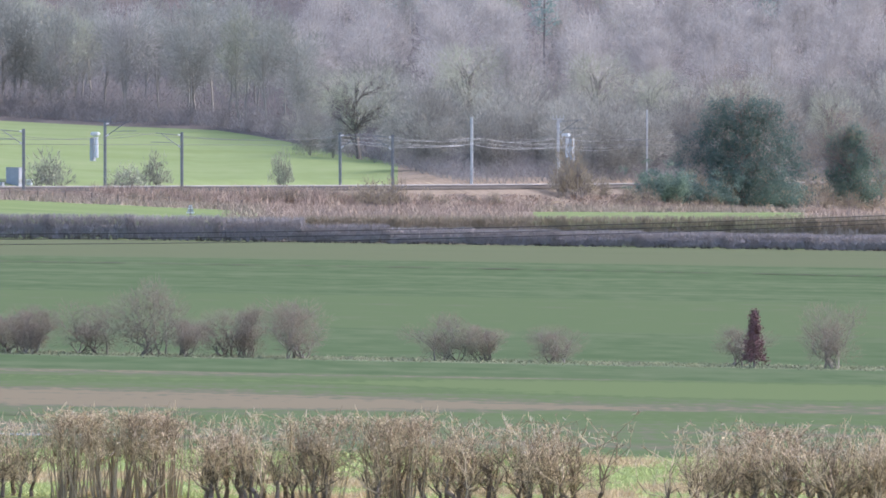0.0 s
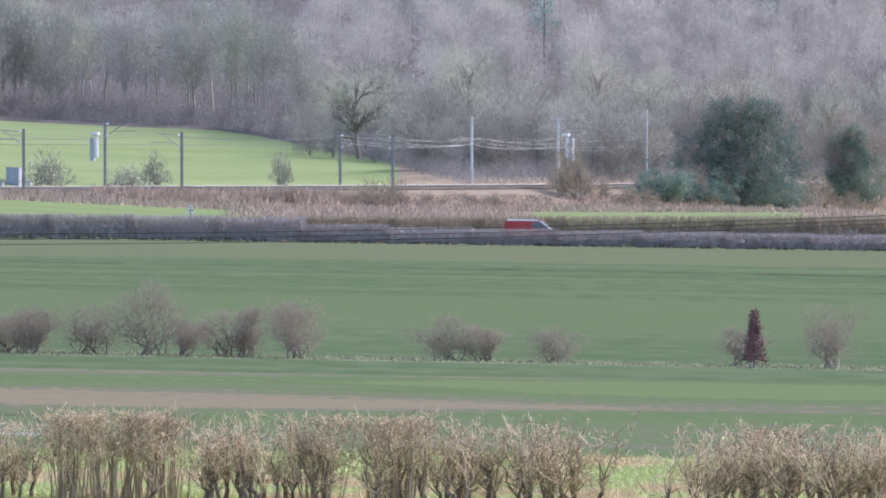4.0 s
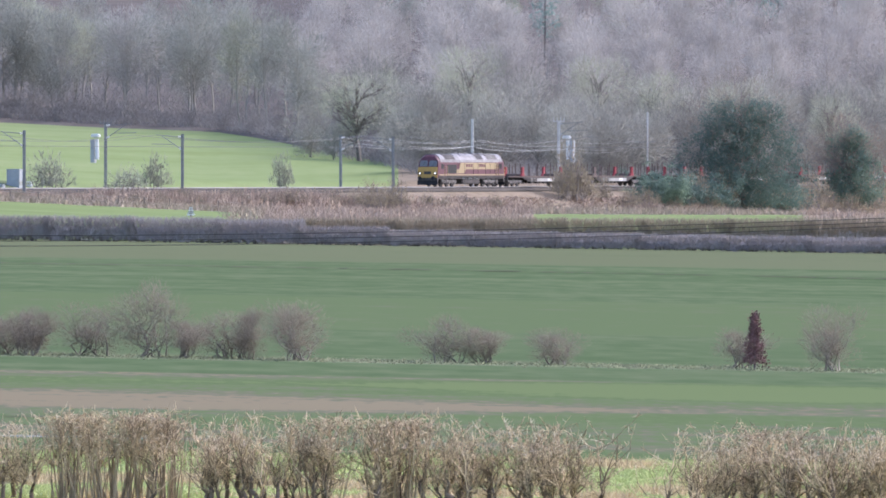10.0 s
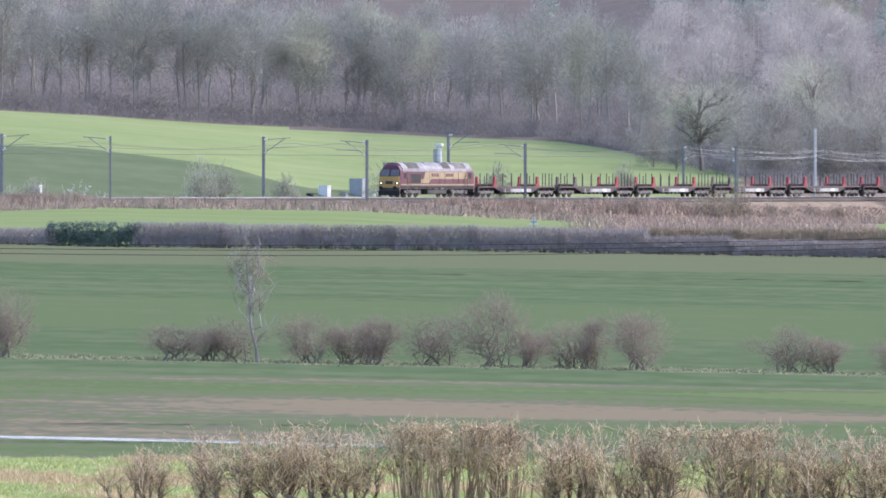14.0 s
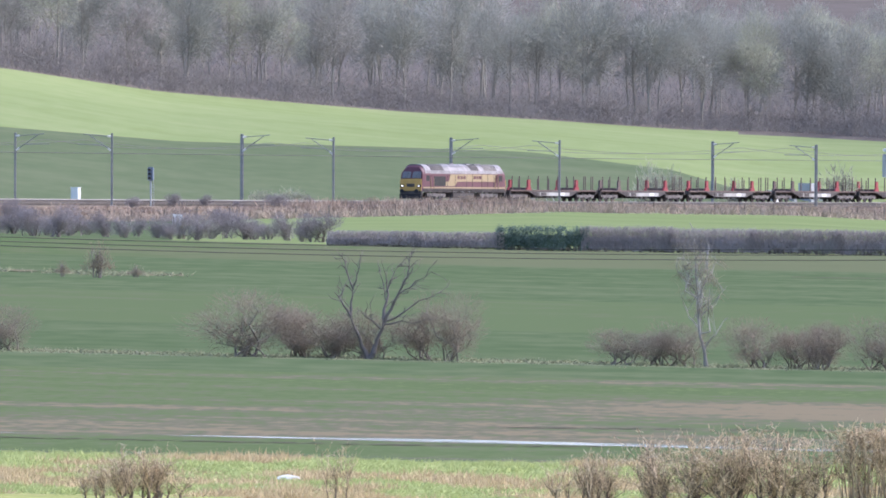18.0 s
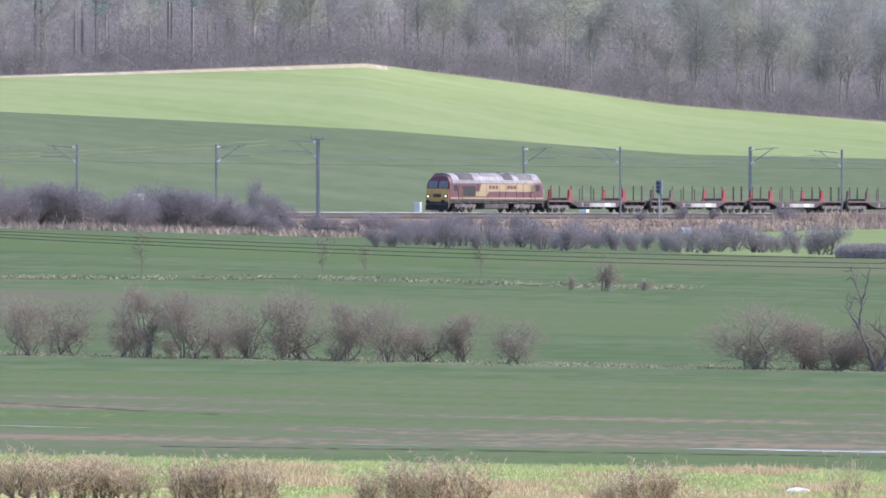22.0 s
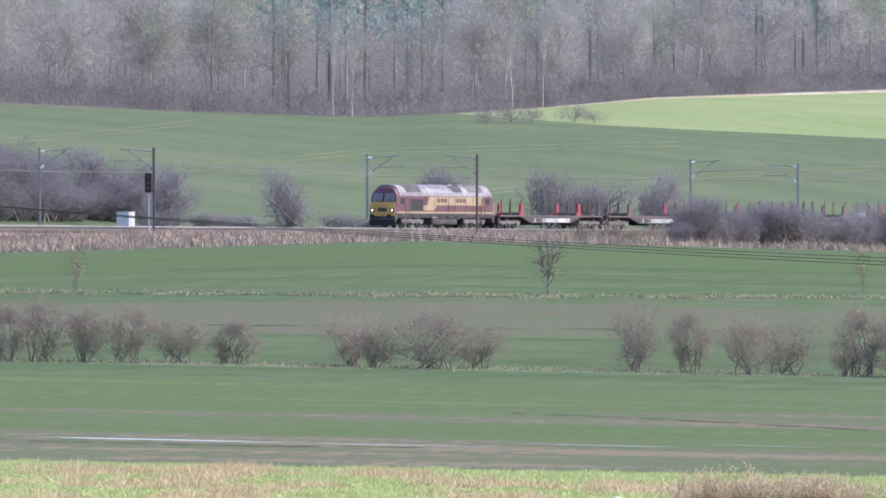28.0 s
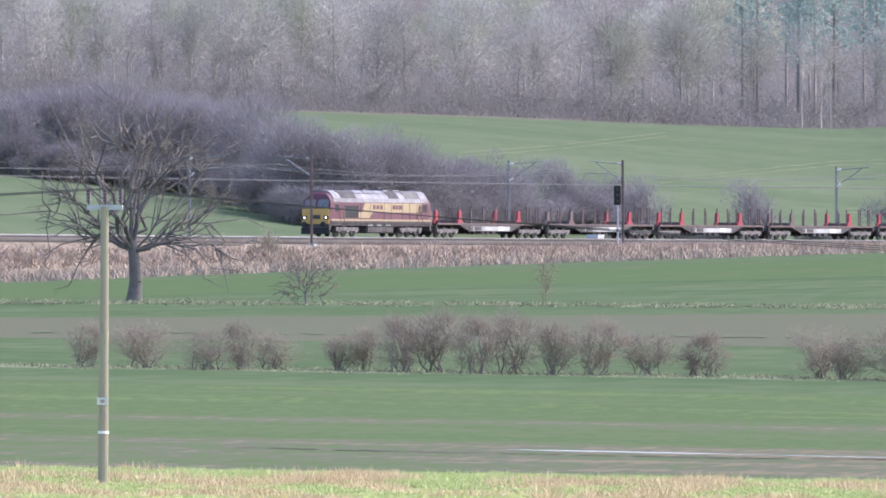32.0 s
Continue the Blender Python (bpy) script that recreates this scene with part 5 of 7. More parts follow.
def woodland():
    kinds = []
    for i in range(6):
        kinds.append((puff_tree(300 + i, 15.0, 9.5, (0.1, 0.2, 0.3)[i % 3], 13, 3000, 0.036, 0.14, 0.19, 0.75, 0.85), M_BARK_WOOD, (M_TWIG_GREY, M_TWIG_OLIVE, M_TWIG_GREY, M_TWIG_WARM, M_TWIG_OLIVE, M_TWIG_GREY)[i], "tall bare woodland tree at the wood's edge", "woodland_tree"))
    for i in range(3):
        kinds.append((puff_tree(320 + i, 14.0, 9.5, 0.1, 13, 3000, 0.038, 0.11, 0.2, 0.75, 0.85), M_BARK_WOOD, M_TWIG_MAUVE, "bare birch with mauve-brown twigs in the wood", "birch_tree"))
    for i in range(2):
        kinds.append((puff_tree(330 + i, 4.5, 7.0, 0.0, 14, 760, 0.032, 0.07, 0.2, 0.5, 0.6, 3), M_BRUSH, M_BRUSH, "low bare scrub along the wood's edge", "edge_scrub"))
    for i in range(2):
        kinds.append((pine_variant(340 + i, 15.0, 4.6), M_BARK, M_PINE, "pine with blue-green needles in the wood", "pine_tree"))
    kinds.append((puff_tree(350, 15.0, 4.5, 0.4, 10, 700, 0.033, 0.1, 0.2, 0.8, 0.95), M_BIRCH, M_TWIG_MAUVE, "silver birch with a white trunk at the wood's edge", "silver_birch"))
    kinds.append((puff_tree(351, 13.0, 13.0, 0.2, 26, 3600, 0.028, 0.36, 0.14, 0.8, 0.6, 8), M_BARK, M_TWIG_OLIVE, "broad bare oak before the wood", "oak_tree"))
    for i in range(2):
        kinds.append((puff_tree(360 + i, 9.0, 10.0, 0.0, 16, 3600, 0.034, 0.16, 0.19, 0.75, 0.7), M_BARK_WOOD, M_TWIG_ROUND, "rounded bare tree with a crown down to the ground", "round_tree"))
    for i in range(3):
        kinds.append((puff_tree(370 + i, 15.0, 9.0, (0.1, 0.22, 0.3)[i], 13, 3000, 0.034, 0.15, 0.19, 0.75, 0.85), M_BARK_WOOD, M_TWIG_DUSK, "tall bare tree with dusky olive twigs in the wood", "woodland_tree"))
    r = random.Random(77)
    spots = []
    for row in range(13):
        u = -5500.0
        while u < 1300:
            right = u > -250
            deep = 6 + (row * 10 + max(0, row - 3) ** 2 * 5 if not right else row * 34) + r.uniform(0, 7)
            d = float(np.interp(u, LINE_U[ORDER], LINE_D[ORDER])) + float(tab(u, EDGE_OUT)) + deep
            step = (8.2 if not right else 9.0) / d * K
            if right:
                kind = r.choice((6, 7, 8))
                tall = r.uniform(0.75, 1.05) if row > 1 else r.uniform(0.45, 0.7)
                if row < 3:
                    kind, tall = 15 + r.randrange(2), r.uniform(0.55, 1.0)
                if row == 0 and r.random() < 0.5:
                    kind, tall = 9 + r.randrange(2), r.uniform(0.8, 1.4)
                if row > 10:
                    kind = r.choice((0, 1, 2, 3, 11, 12))
                spots.append((row, kind, u, d, tall))
            elif row < 8:
                pine = (0.62 if row > 1 else 0.25) if -3950 < u < -2700 else 0.008
                x = r.random()
                if row == 0:
                    kind, tall = 9 + r.randrange(2), r.uniform(0.5, 1.1)
                elif x < pine and row > 0:
                    kind, tall = 11 + r.randrange(2), r.uniform(1.0, 1.4)
                elif -4000 < u < -3000 and row == 1 and x > 0.9:
                    kind, tall = 13, r.uniform(0.8, 1.0)
                else:
                    kind, tall = r.randrange(6) if r.random() < 0.75 else 6 + r.randrange(3), r.uniform(0.8, 1.12) * (1.15 if u > -2100 else 1.0)
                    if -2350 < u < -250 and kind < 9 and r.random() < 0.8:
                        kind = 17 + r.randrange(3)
                spots.append((row, kind, u, d, tall))
            u += step * r.uniform(0.75, 1.25)
    u = -5500.0
    while u < -250:
        d = float(np.interp(u, LINE_U[ORDER], LINE_D[ORDER])) + float(tab(u, EDGE_OUT)) + r.uniform(2, 14)
        spots.append((0, 9 + r.randrange(2), u, d, r.uniform(0.6, 1.25)))
        u += r.uniform(35, 60)
    for u, d, tall in ((-150, 2030, 0.98), (52, 2040, 1.08), (370, 2060, 0.95), (280, 2080, 0.98), (520, 2050, 1.0), (690, 2060, 0.95)):
        spots.append((0, 14, u, d, tall))
    for u, d, tall in ((-30, 2020, 1.0), (120, 2005, 1.12), (200, 2010, 1.05), (330, 2030, 0.95), (-235, 2040, 0.75), (-195, 2030, 0.6), (430, 2040, 1.1), (-85, 2015, 0.7), (620, 2030, 1.0)):
        spots.append((0, 15 + r.randrange(2), u, d, tall))
    for i in range(60):
        u = -150 + 1450 * (i + r.random()) / 60
        d = float(np.interp(u, LINE_U[ORDER], LINE_D[ORDER])) + float(tab(u, EDGE_OUT)) + r.uniform(-14, 110)
        spots.append((1, 15 + r.randrange(2), u, d, r.uniform(0.7, 1.2)))
    for u, tall in ((-3772, 0.95), (-3722, 0.85), (-3738, 0.75), (-3400, 0.9), (-3455, 0.8)):
        spots.append((0, 13, u, float(np.interp(u, LINE_U[ORDER], LINE_D[ORDER])) + float(tab(u, EDGE_OUT)) + 1.0, tall))
    spots.append((4, 12, 180, 2250, 1.25))
    for i in range(22):                 # dark conifers at the back of the wood
        u = (-250 + 250 * r.random()) if i < 16 else (640 + 160 * r.random())
        spots.append((12, 11 + i % 2, u, float(np.interp(u, LINE_U[ORDER], LINE_D[ORDER])) + float(tab(u, EDGE_OUT)) + r.uniform(430, 580), r.uniform(0.9, 1.3)))
    spots.sort(key=lambda s: s[3] - float(np.interp(s[2], LINE_U[ORDER], LINE_D[ORDER])) - float(tab(s[2], EDGE_OUT)))
    made, parts_t, parts_c = {}, {}, {}
    for n, (row, kind, u, d, tall) in enumerate(spots):
        forms, bark, leaf, label, name = kinds[kind]
        trunk, crown = forms[0] if n < 295 or len(forms) < 3 else forms[2], forms[1]
        where, turn = far(u, d), r.uniform(0, 6.28)
        if n < 295:
            if kind in made:
                put(made[kind], where, turn, tall, tall * r.uniform(0.85, 1.15))
            else:
                ob = thing(name, label, "tree", "trees of the wood's edge")
                wood = part("trunk", fast_mesh("trunk", *trunk), bark, ob)
                if name == "edge_scrub":
                    wood.name, wood["kind"] = "stem", "stuff"
                part("crown", fast_mesh("crown", *crown), leaf, ob)
                made[kind] = place(ob, where, turn, tall)
        else:
            c, s = math.cos(turn), math.sin(turn)
            for (v, f), mat, store in ((trunk, bark, parts_t), (crown, leaf, parts_c)):
                w = np.stack([v[:, 0] * c - v[:, 1] * s, v[:, 0] * s + v[:, 1] * c, v[:, 2]], 1) * tall + np.array(where)
                store.setdefault((mat.name, f.shape[1]), (mat, []))[1].append((w, f))
    # brushwood and poles that fill the wood between its trees
    rng = np.random.default_rng(99)
    for name, lo, hi, count, start, reach, most, mat in (("wood_brush", -5500, -250, 70000, 2, 45, 2.6, M_BRUSH), ("wood_brush", -5500, -300, 34000, 30, 260, 4.5, M_BRUSH),
                                                         ("wood_brush", -900, 1250, 30000, 90, 640, 4.5, M_BRUSH), ("wood_brush", -250, 1250, 30000, -22, 110, 3.0, M_BRUSH)):
        us = np.linspace(lo, hi, 240)
        edge = np.array([float(np.interp(v, LINE_U[ORDER], LINE_D[ORDER])) + float(tab(v, EDGE_OUT)) for v in us])
        q = rng.random(count)
        u = lo + (hi - lo) * rng.random(count)
        deep = start + reach * q ** 1.3
        d = np.interp(u, us, edge) + deep
        near, nets = np.clip(np.searchsorted(COLUMNS, u) - 1, 0, len(COLUMNS) - 2), np.zeros(count)
        for c in np.unique(near):
            pick = near == c
            w = (u[pick] - COLUMNS[c]) / (COLUMNS[c + 1] - COLUMNS[c])
            nets[pick] = (1 - w) * np.interp(d[pick], GRID_D[c], GRID_Z[c]) + w * np.interp(d[pick], GRID_D[c + 1], GRID_Z[c + 1])
        tall = rng.uniform(0.3, 1.0, count) * most
        lift = tall * 0.8 * rng.random(count)
        p0 = np.stack([d * np.sin(u / K), d * np.cos(u / K), nets - 0.2 + lift], 1)
        p1 = p0 + np.stack([rng.normal(size=count) * (0.25 + 0.16 * tall), rng.normal(size=count) * 0.5, np.maximum((tall - lift) * 0.7, 0.5)], 1)
        out = rng.normal(size=(count, 3)) * 0.5 + (0, -0.7, 0.5)
        data = fast_mesh(name, *faced(p0, p1, 0.036, out))
        data.materials.append(mat)
        tagged(new(name, data), "bare brushwood filling the wood between its trees", "undergrowth", kind="stuff")
    for store, title in ((parts_t, "trunks"), (parts_c, "crowns")):
        for (name, k), (mat, pieces) in store.items():
            data = fast_mesh("woodland", *joined(pieces))
            data.materials.append(mat)
            tagged(new("woodland_" + title, data), "depth of the bare wood on the hillside", "wood", kind="stuff")


woodland()


# ---- the railway ----
def ribbon(off, half, z0, z1, s0=-415, s1=890, step=5):
    """A bar along the line."""
    pts = []
    for s in np.arange(s0, s1 + 1, step):
        for o, z in ((off - half, z0), (off + half, z0), (off + half, z1), (off - half, z1)):
            x, y, fx, fy = line_at(s, o)
            pts.append((x, y, rail_z(s) + z))
    n = len(pts) // 4
    faces = [[4 * i + k, 4 * i + (k + 1) % 4, 4 * i + 4 + (k + 1) % 4, 4 * i + 4 + k] for i in range(n - 1) for k in range(4)]
    return fast_mesh("rail", np.array(pts), np.array(faces))


OTHER = -3.7        # the second track lies beyond the near one
for track, off in (("track", 0.0), ("track", OTHER)):
    ob = thing("railway_" + track, "ballasted railway track with bright worn rails", "railway track", "railway tracks", "structure")
    for side in (-0.75, 0.75):
        part("rail", ribbon(off + side, 0.04, -0.16, 0.0), M_RAIL, ob)
    vs, fs, base = [], [], 0
    cube = np.array([(0, 1, 2, 3), (7, 6, 5, 4), (0, 4, 5, 1), (1, 5, 6, 2), (2, 6, 7, 3), (3, 7, 4, 0)])
    for s in np.arange(-200, 720, 0.75):
        x, y, fx, fy = line_at(s, off)
        c = np.array((x, y, rail_z(s) - 0.26))
        f, l = np.array((fx, fy, 0)) * 0.13, np.array((-fy, fx, 0)) * 1.25
        vs.append([c + a * f + b * l + np.array((0, 0, z)) for z in (-0.1, 0.1) for a, b in ((-1, -1), (1, -1), (1, 1), (-1, 1))])
        fs.append(cube + base)
        base += 8
    sleepers = part("sleepers", fast_mesh("sleepers", np.array(vs).reshape(-1, 3), np.concatenate(fs)), M_BALLAST, ob)
    sleepers["kind"] = "stuff"
    # the ballast shoulder under it
    part("ballast_bed", ribbon(off, 1.7, -0.75, -0.24), M_BALLAST, ob)


def mast(high, heavy, arms=True, dark=False, bracket=False):
    """A steel mast of the overhead line; its arm reaches along +x."""
    ob = thing("overhead_line_mast", ("pale weathered" if dark == 2 else "brown-painted" if dark else "galvanised grey") + " steel railway mast" + (" with a bracketed arm" if arms else " with a bare top"), "mast", "overhead line masts")
    mat = M_PALE_STEEL if dark == 2 else M_RUST if dark else M_STEEL
    bm = bmesh.new()
    w = 0.135 if heavy else 0.085
    for y in (-w, w):
        box(bm, -w * 0.9, w * 0.9, y - 0.025, y + 0.025, -0.8, high)
    if heavy:
        for i in range(int(high / 0.7)):
            for x in (-w * 0.8, w * 0.8):
                tube(bm, (x, -w, 0.3 + 0.7 * i), (x, w, 0.75 + 0.7 * i), 0.03, n=4)
    else:
        box(bm, -0.02, 0.02, -w, w, -0.8, high)
    part("column", bm, mat, ob)
    foot = bmesh.new()
    box(foot, -0.4, 0.4, -0.4, 0.4, -0.9, -0.25)
    part("footing", foot, M_GREYBOX, ob)
    if arms:
        top = bmesh.new()
        tube(top, (0, 0, high - 0.35), (3.3, 0, high - 0.1), 0.04, n=6)
        part("top_tube", top, M_STEEL, ob)
        stay = bmesh.new()
        tube(stay, (0, 0, high - 1.85), (2.6, 0, high - 0.2), 0.045, n=6)
        part("stay_tube", stay, M_STEEL, ob)
        reg = bmesh.new()
        tube(reg, (1.1, 0, high - 1.2), (3.9, 0, high - 1.15), 0.035, n=6)
        part("registration_arm", reg, M_STEEL, ob)
        for p, q in (((0.1, 0, high - 0.34), (0.55, 0, high - 0.3)), ((0.1, 0, high - 1.8), (0.5, 0, high - 1.54))):
            ins = bmesh.new()
            for k in range(4):
                a = Vector(p).lerp(Vector(q), k / 4)
                tube(ins, a, a + (Vector(q) - Vector(p)) * 0.14, 0.11, 0.07, 8)
            part("insulator", ins, M_WHITE if not dark else M_GREYBOX, ob)
    if bracket:
        bm = bmesh.new()
        box(bm, -0.75, 0.75, -0.06, 0.06, high - 0.1, high + 0.02)
        for x in (-0.7, -0.25, 0.25, 0.7):
            tube(bm, (x, 0, high), (x, 0, high + 0.45), 0.05, 0.04, 6)
        part("bracket", bm, mat, ob)
    return ob


NEAR_OFF, FAR_OFF = 3.4, OTHER - 3.6
masts = {}


def set_mast(u, near, high, heavy=False, arms=True, dark=False, bracket=False):
    key = (high, heavy, arms, dark, bracket)
    off = NEAR_OFF if near else FAR_OFF
    s = chain_at(u, off)
    x, y, fx, fy = line_at(s, off)
    turn = math.atan2(-fx, fy) if near else math.atan2(fx, -fy)
    m = Matrix.Translation((x, y, rail_z(s) - 0.4)) @ Matrix.Rotation(turn, 4, "Z")
    if key in masts:
        ob = copy_thing(masts[key], m)
    else:
        ob = masts[key] = mast(*key)
        ob.matrix_basis = m
    return ob, s


near_s, far_s = [], []
for u, high in ((-4640, 7.3), (-4089, 7.3), (-3517, 7.2), (-2949, 6.8), (-1988, 7.2), (-1596, 7.1), (-1196, 7.1), (-742, 6.9), (-462, 6.6), (-89, 6.4)):
    near_s.append(set_mast(u, True, high, heavy=u > -800, dark=u < -3000, arms=True)[1])
near_s.append(set_mast(-2523, True, 7.6, True, bracket=True)[1])
for u, high in ((-4856, 7.3), (-4291, 7.3), (-3711, 7.2), (-3139, 7.2), (-2703, 7.1), (-2159, 7.2), (-1758, 7.4), (-1388, 7.3), (-925, 7.2), (-182, 6.6)):
    far_s.append(set_mast(u, False, high, heavy=-1800 < u)[1])
far_s.append(set_mast(-598, False, 7.9, True, bracket=True)[1])
far_s.append(set_mast(51, False, 8.6, True, arms=False, dark=2)[1])
far_s.append(set_mast(204, False, 8.4, True, bracket=True, dark=2)[1])
far_s.append(set_mast(361, False, 9.6, False, arms=False, dark=2)[1])
near_s += [-70.0, -130.0, -190.0, 640.0]
far_s += [-190.0, 690.0]


def overhead():
    for name, off, stops in (("overhead_wires", 0.0, sorted(near_s)), ("overhead_wires", OTHER, sorted(far_s))):
        ob = thing(name, "thin overhead contact and catenary wires above the track", "overhead wire", "overhead wires")
        low, high = [], []
        for a, b in zip(stops, stops[1:]):
            n = 8
            for i in range(n):
                q = i / n
                s = a + (b - a) * q
                x, y, fx, fy = line_at(s, off)
                low.append((x, y, rail_z(s) + 4.75))
                high.append((x, y, rail_z(s) + 6.1 - 3.2 * q * (1 - q)))
        part("contact_wire", cable(low, 0.022), M_WIRE, ob)
        part("catenary_wire", cable(high, 0.022), M_WIRE, ob)


    feed = thing("feeder_wires", "pale feeder wires slung between the mast tops at the junction", "overhead wire", "overhead wires")
    for off, stops, lows in ((FAR_OFF, ((-182, 6.3), (51, 6.0), (204, 6.0), (361, 6.2)), (0.0, 0.8)), (OTHER + 0.6, ((-182, 5.9), (51, 5.2), (204, 5.0), (330, 4.9)), (0.0,)),
                             (NEAR_OFF - 0.3, ((-89, 6.1), (70, 6.0), (240, 5.6)), (0.0, 0.5))):
        for low in lows:
            pts = []
            for (u0, z0), (u1, z1) in zip(stops, stops[1:]):
                s0, s1 = chain_at(u0, off), chain_at(u1, off)
                for i in range(8):
                    q = i / 8
                    s = s0 + (s1 - s0) * q
                    x, y, fx, fy = line_at(s, off)
                    pts.append((x, y, rail_z(s) - 0.4 + z0 + (z1 - z0) * q - low - 2.0 * q * (1 - q)))
            part("wire", cable(pts, 0.013), M_PALE_STEEL, feed)


overhead()


def boxes_and_signals():
    def at_line(u, off):
        s = chain_at(u, off)
        x, y, fx, fy = line_at(s, off)
        return Matrix.Translation((x, y, rail_z(s) - 0.55)) @ Matrix.Rotation(math.atan2(fy, fx), 4, "Z")

    def cabinet(u, off, w, d, h, mat, label):
        ob = thing("lineside_cabinet", label, "cabinet", "lineside cabinets")
        bm = bmesh.new()
        box(bm, -w / 2, w / 2, -d / 2, d / 2, 0.1, h)
        bmesh.ops.bevel(bm, geom=bm.edges[:], offset=0.03, segments=1, affect="EDGES")
        part("body", bm, mat, ob)
        lid = bmesh.new()
        box(lid, -w / 2 - 0.05, w / 2 + 0.05, -d / 2 - 0.05, d / 2 + 0.05, h, h + 0.07)
        part("lid", lid, mat, ob)
        for x in (-w / 4, w / 4):
            door = bmesh.new()
            box(door, x - w / 4 + 0.03, x + w / 4 - 0.03, d / 2, d / 2 + 0.02, 0.2, h - 0.1)
            part("door", door, mat, ob)
        plinth = bmesh.new()
        box(plinth, -w / 2 - 0.1, w / 2 + 0.1, -d / 2 - 0.1, d / 2 + 0.1, -0.5, 0.1)
        part("plinth", plinth, M_BALLAST, ob)
        ob.matrix_basis = at_line(u, off)

    cabinet(-817, -8.8, 1.0, 1.1, 1.8, M_WHITE, "white lineside equipment cabinet on the railway verge")
    cabinet(-843, -8.8, 0.6, 0.6, 0.9, M_BLACK, "small dark equipment box on the railway verge")
    cabinet(-783, -8.8, 0.6, 0.7, 0.9, M_GREYBOX, "small grey equipment box on the railway verge")
    cabinet(-757, -9.0, 1.6, 1.6, 2.6, M_GREYBOX, "tall grey equipment cabinet behind a mast")
    cabinet(-732, -8.8, 0.5, 0.5, 1.2, M_WHITE, "white narrow equipment box at a mast foot")
    cabinet(-1325, -8.8, 0.7, 0.8, 1.8, M_WHITE, "white lineside cabinet among dead grass")
    cabinet(-2052, -8.8, 0.7, 0.8, 1.7, M_WHITE, "white lineside cabinet beyond the tracks")
    cabinet(-2346, -8.8, 0.5, 0.6, 1.5, M_WHITE, "white narrow lineside cabinet beyond the tracks")
    cabinet(-4139, -8.0, 1.3, 1.2, 1.8, M_WHITE, "pale double-door lineside cabinet beyond the tracks")
    cabinet(-2840, -8.5, 0.8, 0.8, 2.2, M_WHITE, "white lineside cabinet seen over the thicket")
    cabinet(-3302, -8.5, 1.6, 0.6, 1.0, M_GREYBOX, "low grey crossing box beyond the tracks")
    cabinet(-3305, -8.3, 0.35, 0.35, 2.2, M_WHITE, "white slim post box beyond the tracks")
    # transformer with a white lamp housing on the signal mast
    for u, off, z in ((-613, FAR_OFF, 5.2), (220, FAR_OFF, 5.2)):
        ob = thing("pole_transformer", "white transformer unit hung high on a steel mast", "transformer", "pole transformers")
        bm = bmesh.new()
        tube(bm, (0, 0, z - 1.4), (0, 0, z + 1.0), 0.24, 0.2, 10)
        part("tank", bm, M_WHITE, ob)
        cap = bmesh.new()
        box(cap, -0.35, 0.35, -0.7, 0.35, z + 1.15, z + 1.55)
        bmesh.ops.bevel(cap, geom=cap.edges[:], offset=0.12, segments=2, affect="EDGES")
        part("housing", cap, M_WHITE, ob)
        arm = bmesh.new()
        tube(arm, (0, 0, z + 0.8), (0.0, -0.5 if u < 0 else 0.5, z + 1.3), 0.06, n=6)
        tube(arm, (0, 0, z - 1.0), (0, -0.9 if u < 0 else 0.9, z - 1.0), 0.06, n=6)
        part("bracket", arm, M_GREYBOX, ob)
        back = bmesh.new()
        box(back, -0.5, 0.2, -0.75 if u < 0 else 0.3, -0.3 if u < 0 else 0.75, z - 1.8, z + 0.9)
        part("backing_box", back, M_GREYBOX, ob)
        ob.matrix_basis = at_line(u, off)
    # colour-light signals
    def signal(u, off, high, head, mat, label):
        ob = thing("railway_signal", label, "signal", "railway signals")
        post = bmesh.new()
        tube(post, (0, 0, -0.4), (0, 0, high), 0.08, n=8)
        part("post", post, M_GREYBOX, ob)
        hd = bmesh.new()
        box(hd, -0.12, 0.18, -0.32, 0.32, high - head, high)
        bmesh.ops.bevel(hd, geom=hd.edges[:], offset=0.06, segments=2, affect="EDGES")
        part("head", hd, mat, ob)
        for i in range(3):
            hood = bmesh.new()
            tube(hood, (0.18, 0, high - head * (0.2 + 0.3 * i)), (0.42, 0, high - head * (0.2 + 0.3 * i)), 0.14, n=8)
            part("hood", hood, M_BLACK, ob)
        lad = bmesh.new()
        for y in (-0.2, 0.2):
            tube(lad, (-0.35, y, -0.4), (-0.2, y, high - head), 0.02, n=4)
        for i in range(9):
            z = -0.1 + i * (high - head) / 9
            tube(lad, (-0.33, -0.2, z), (-0.33, 0.2, z), 0.015, n=4)
        part("ladder", lad, M_GREYBOX, ob)
        ob.matrix_basis = at_line(u, off)

    signal(-1919, 3.6, 3.9, 1.4, M_BLUE, "tall lineside signal with a blue-grey head")
    signal(-4098, NEAR_OFF + 0.1, 5.2, 1.7, M_BLACK, "black colour-light signal hung beside a brown mast")
    # fence along the bank
    post = thing("fence_post", "weathered timber post of the railway fence", "fence post", "railway fence posts")
    bm = bmesh.new()
    box(bm, -0.07, 0.07, -0.07, 0.07, -0.4, 1.15)
    bmesh.ops.bevel(bm, geom=bm.edges[:], offset=0.02, segments=1, affect="EDGES")
    part("stake", bm, M_POST, post)
    first, tops = True, []
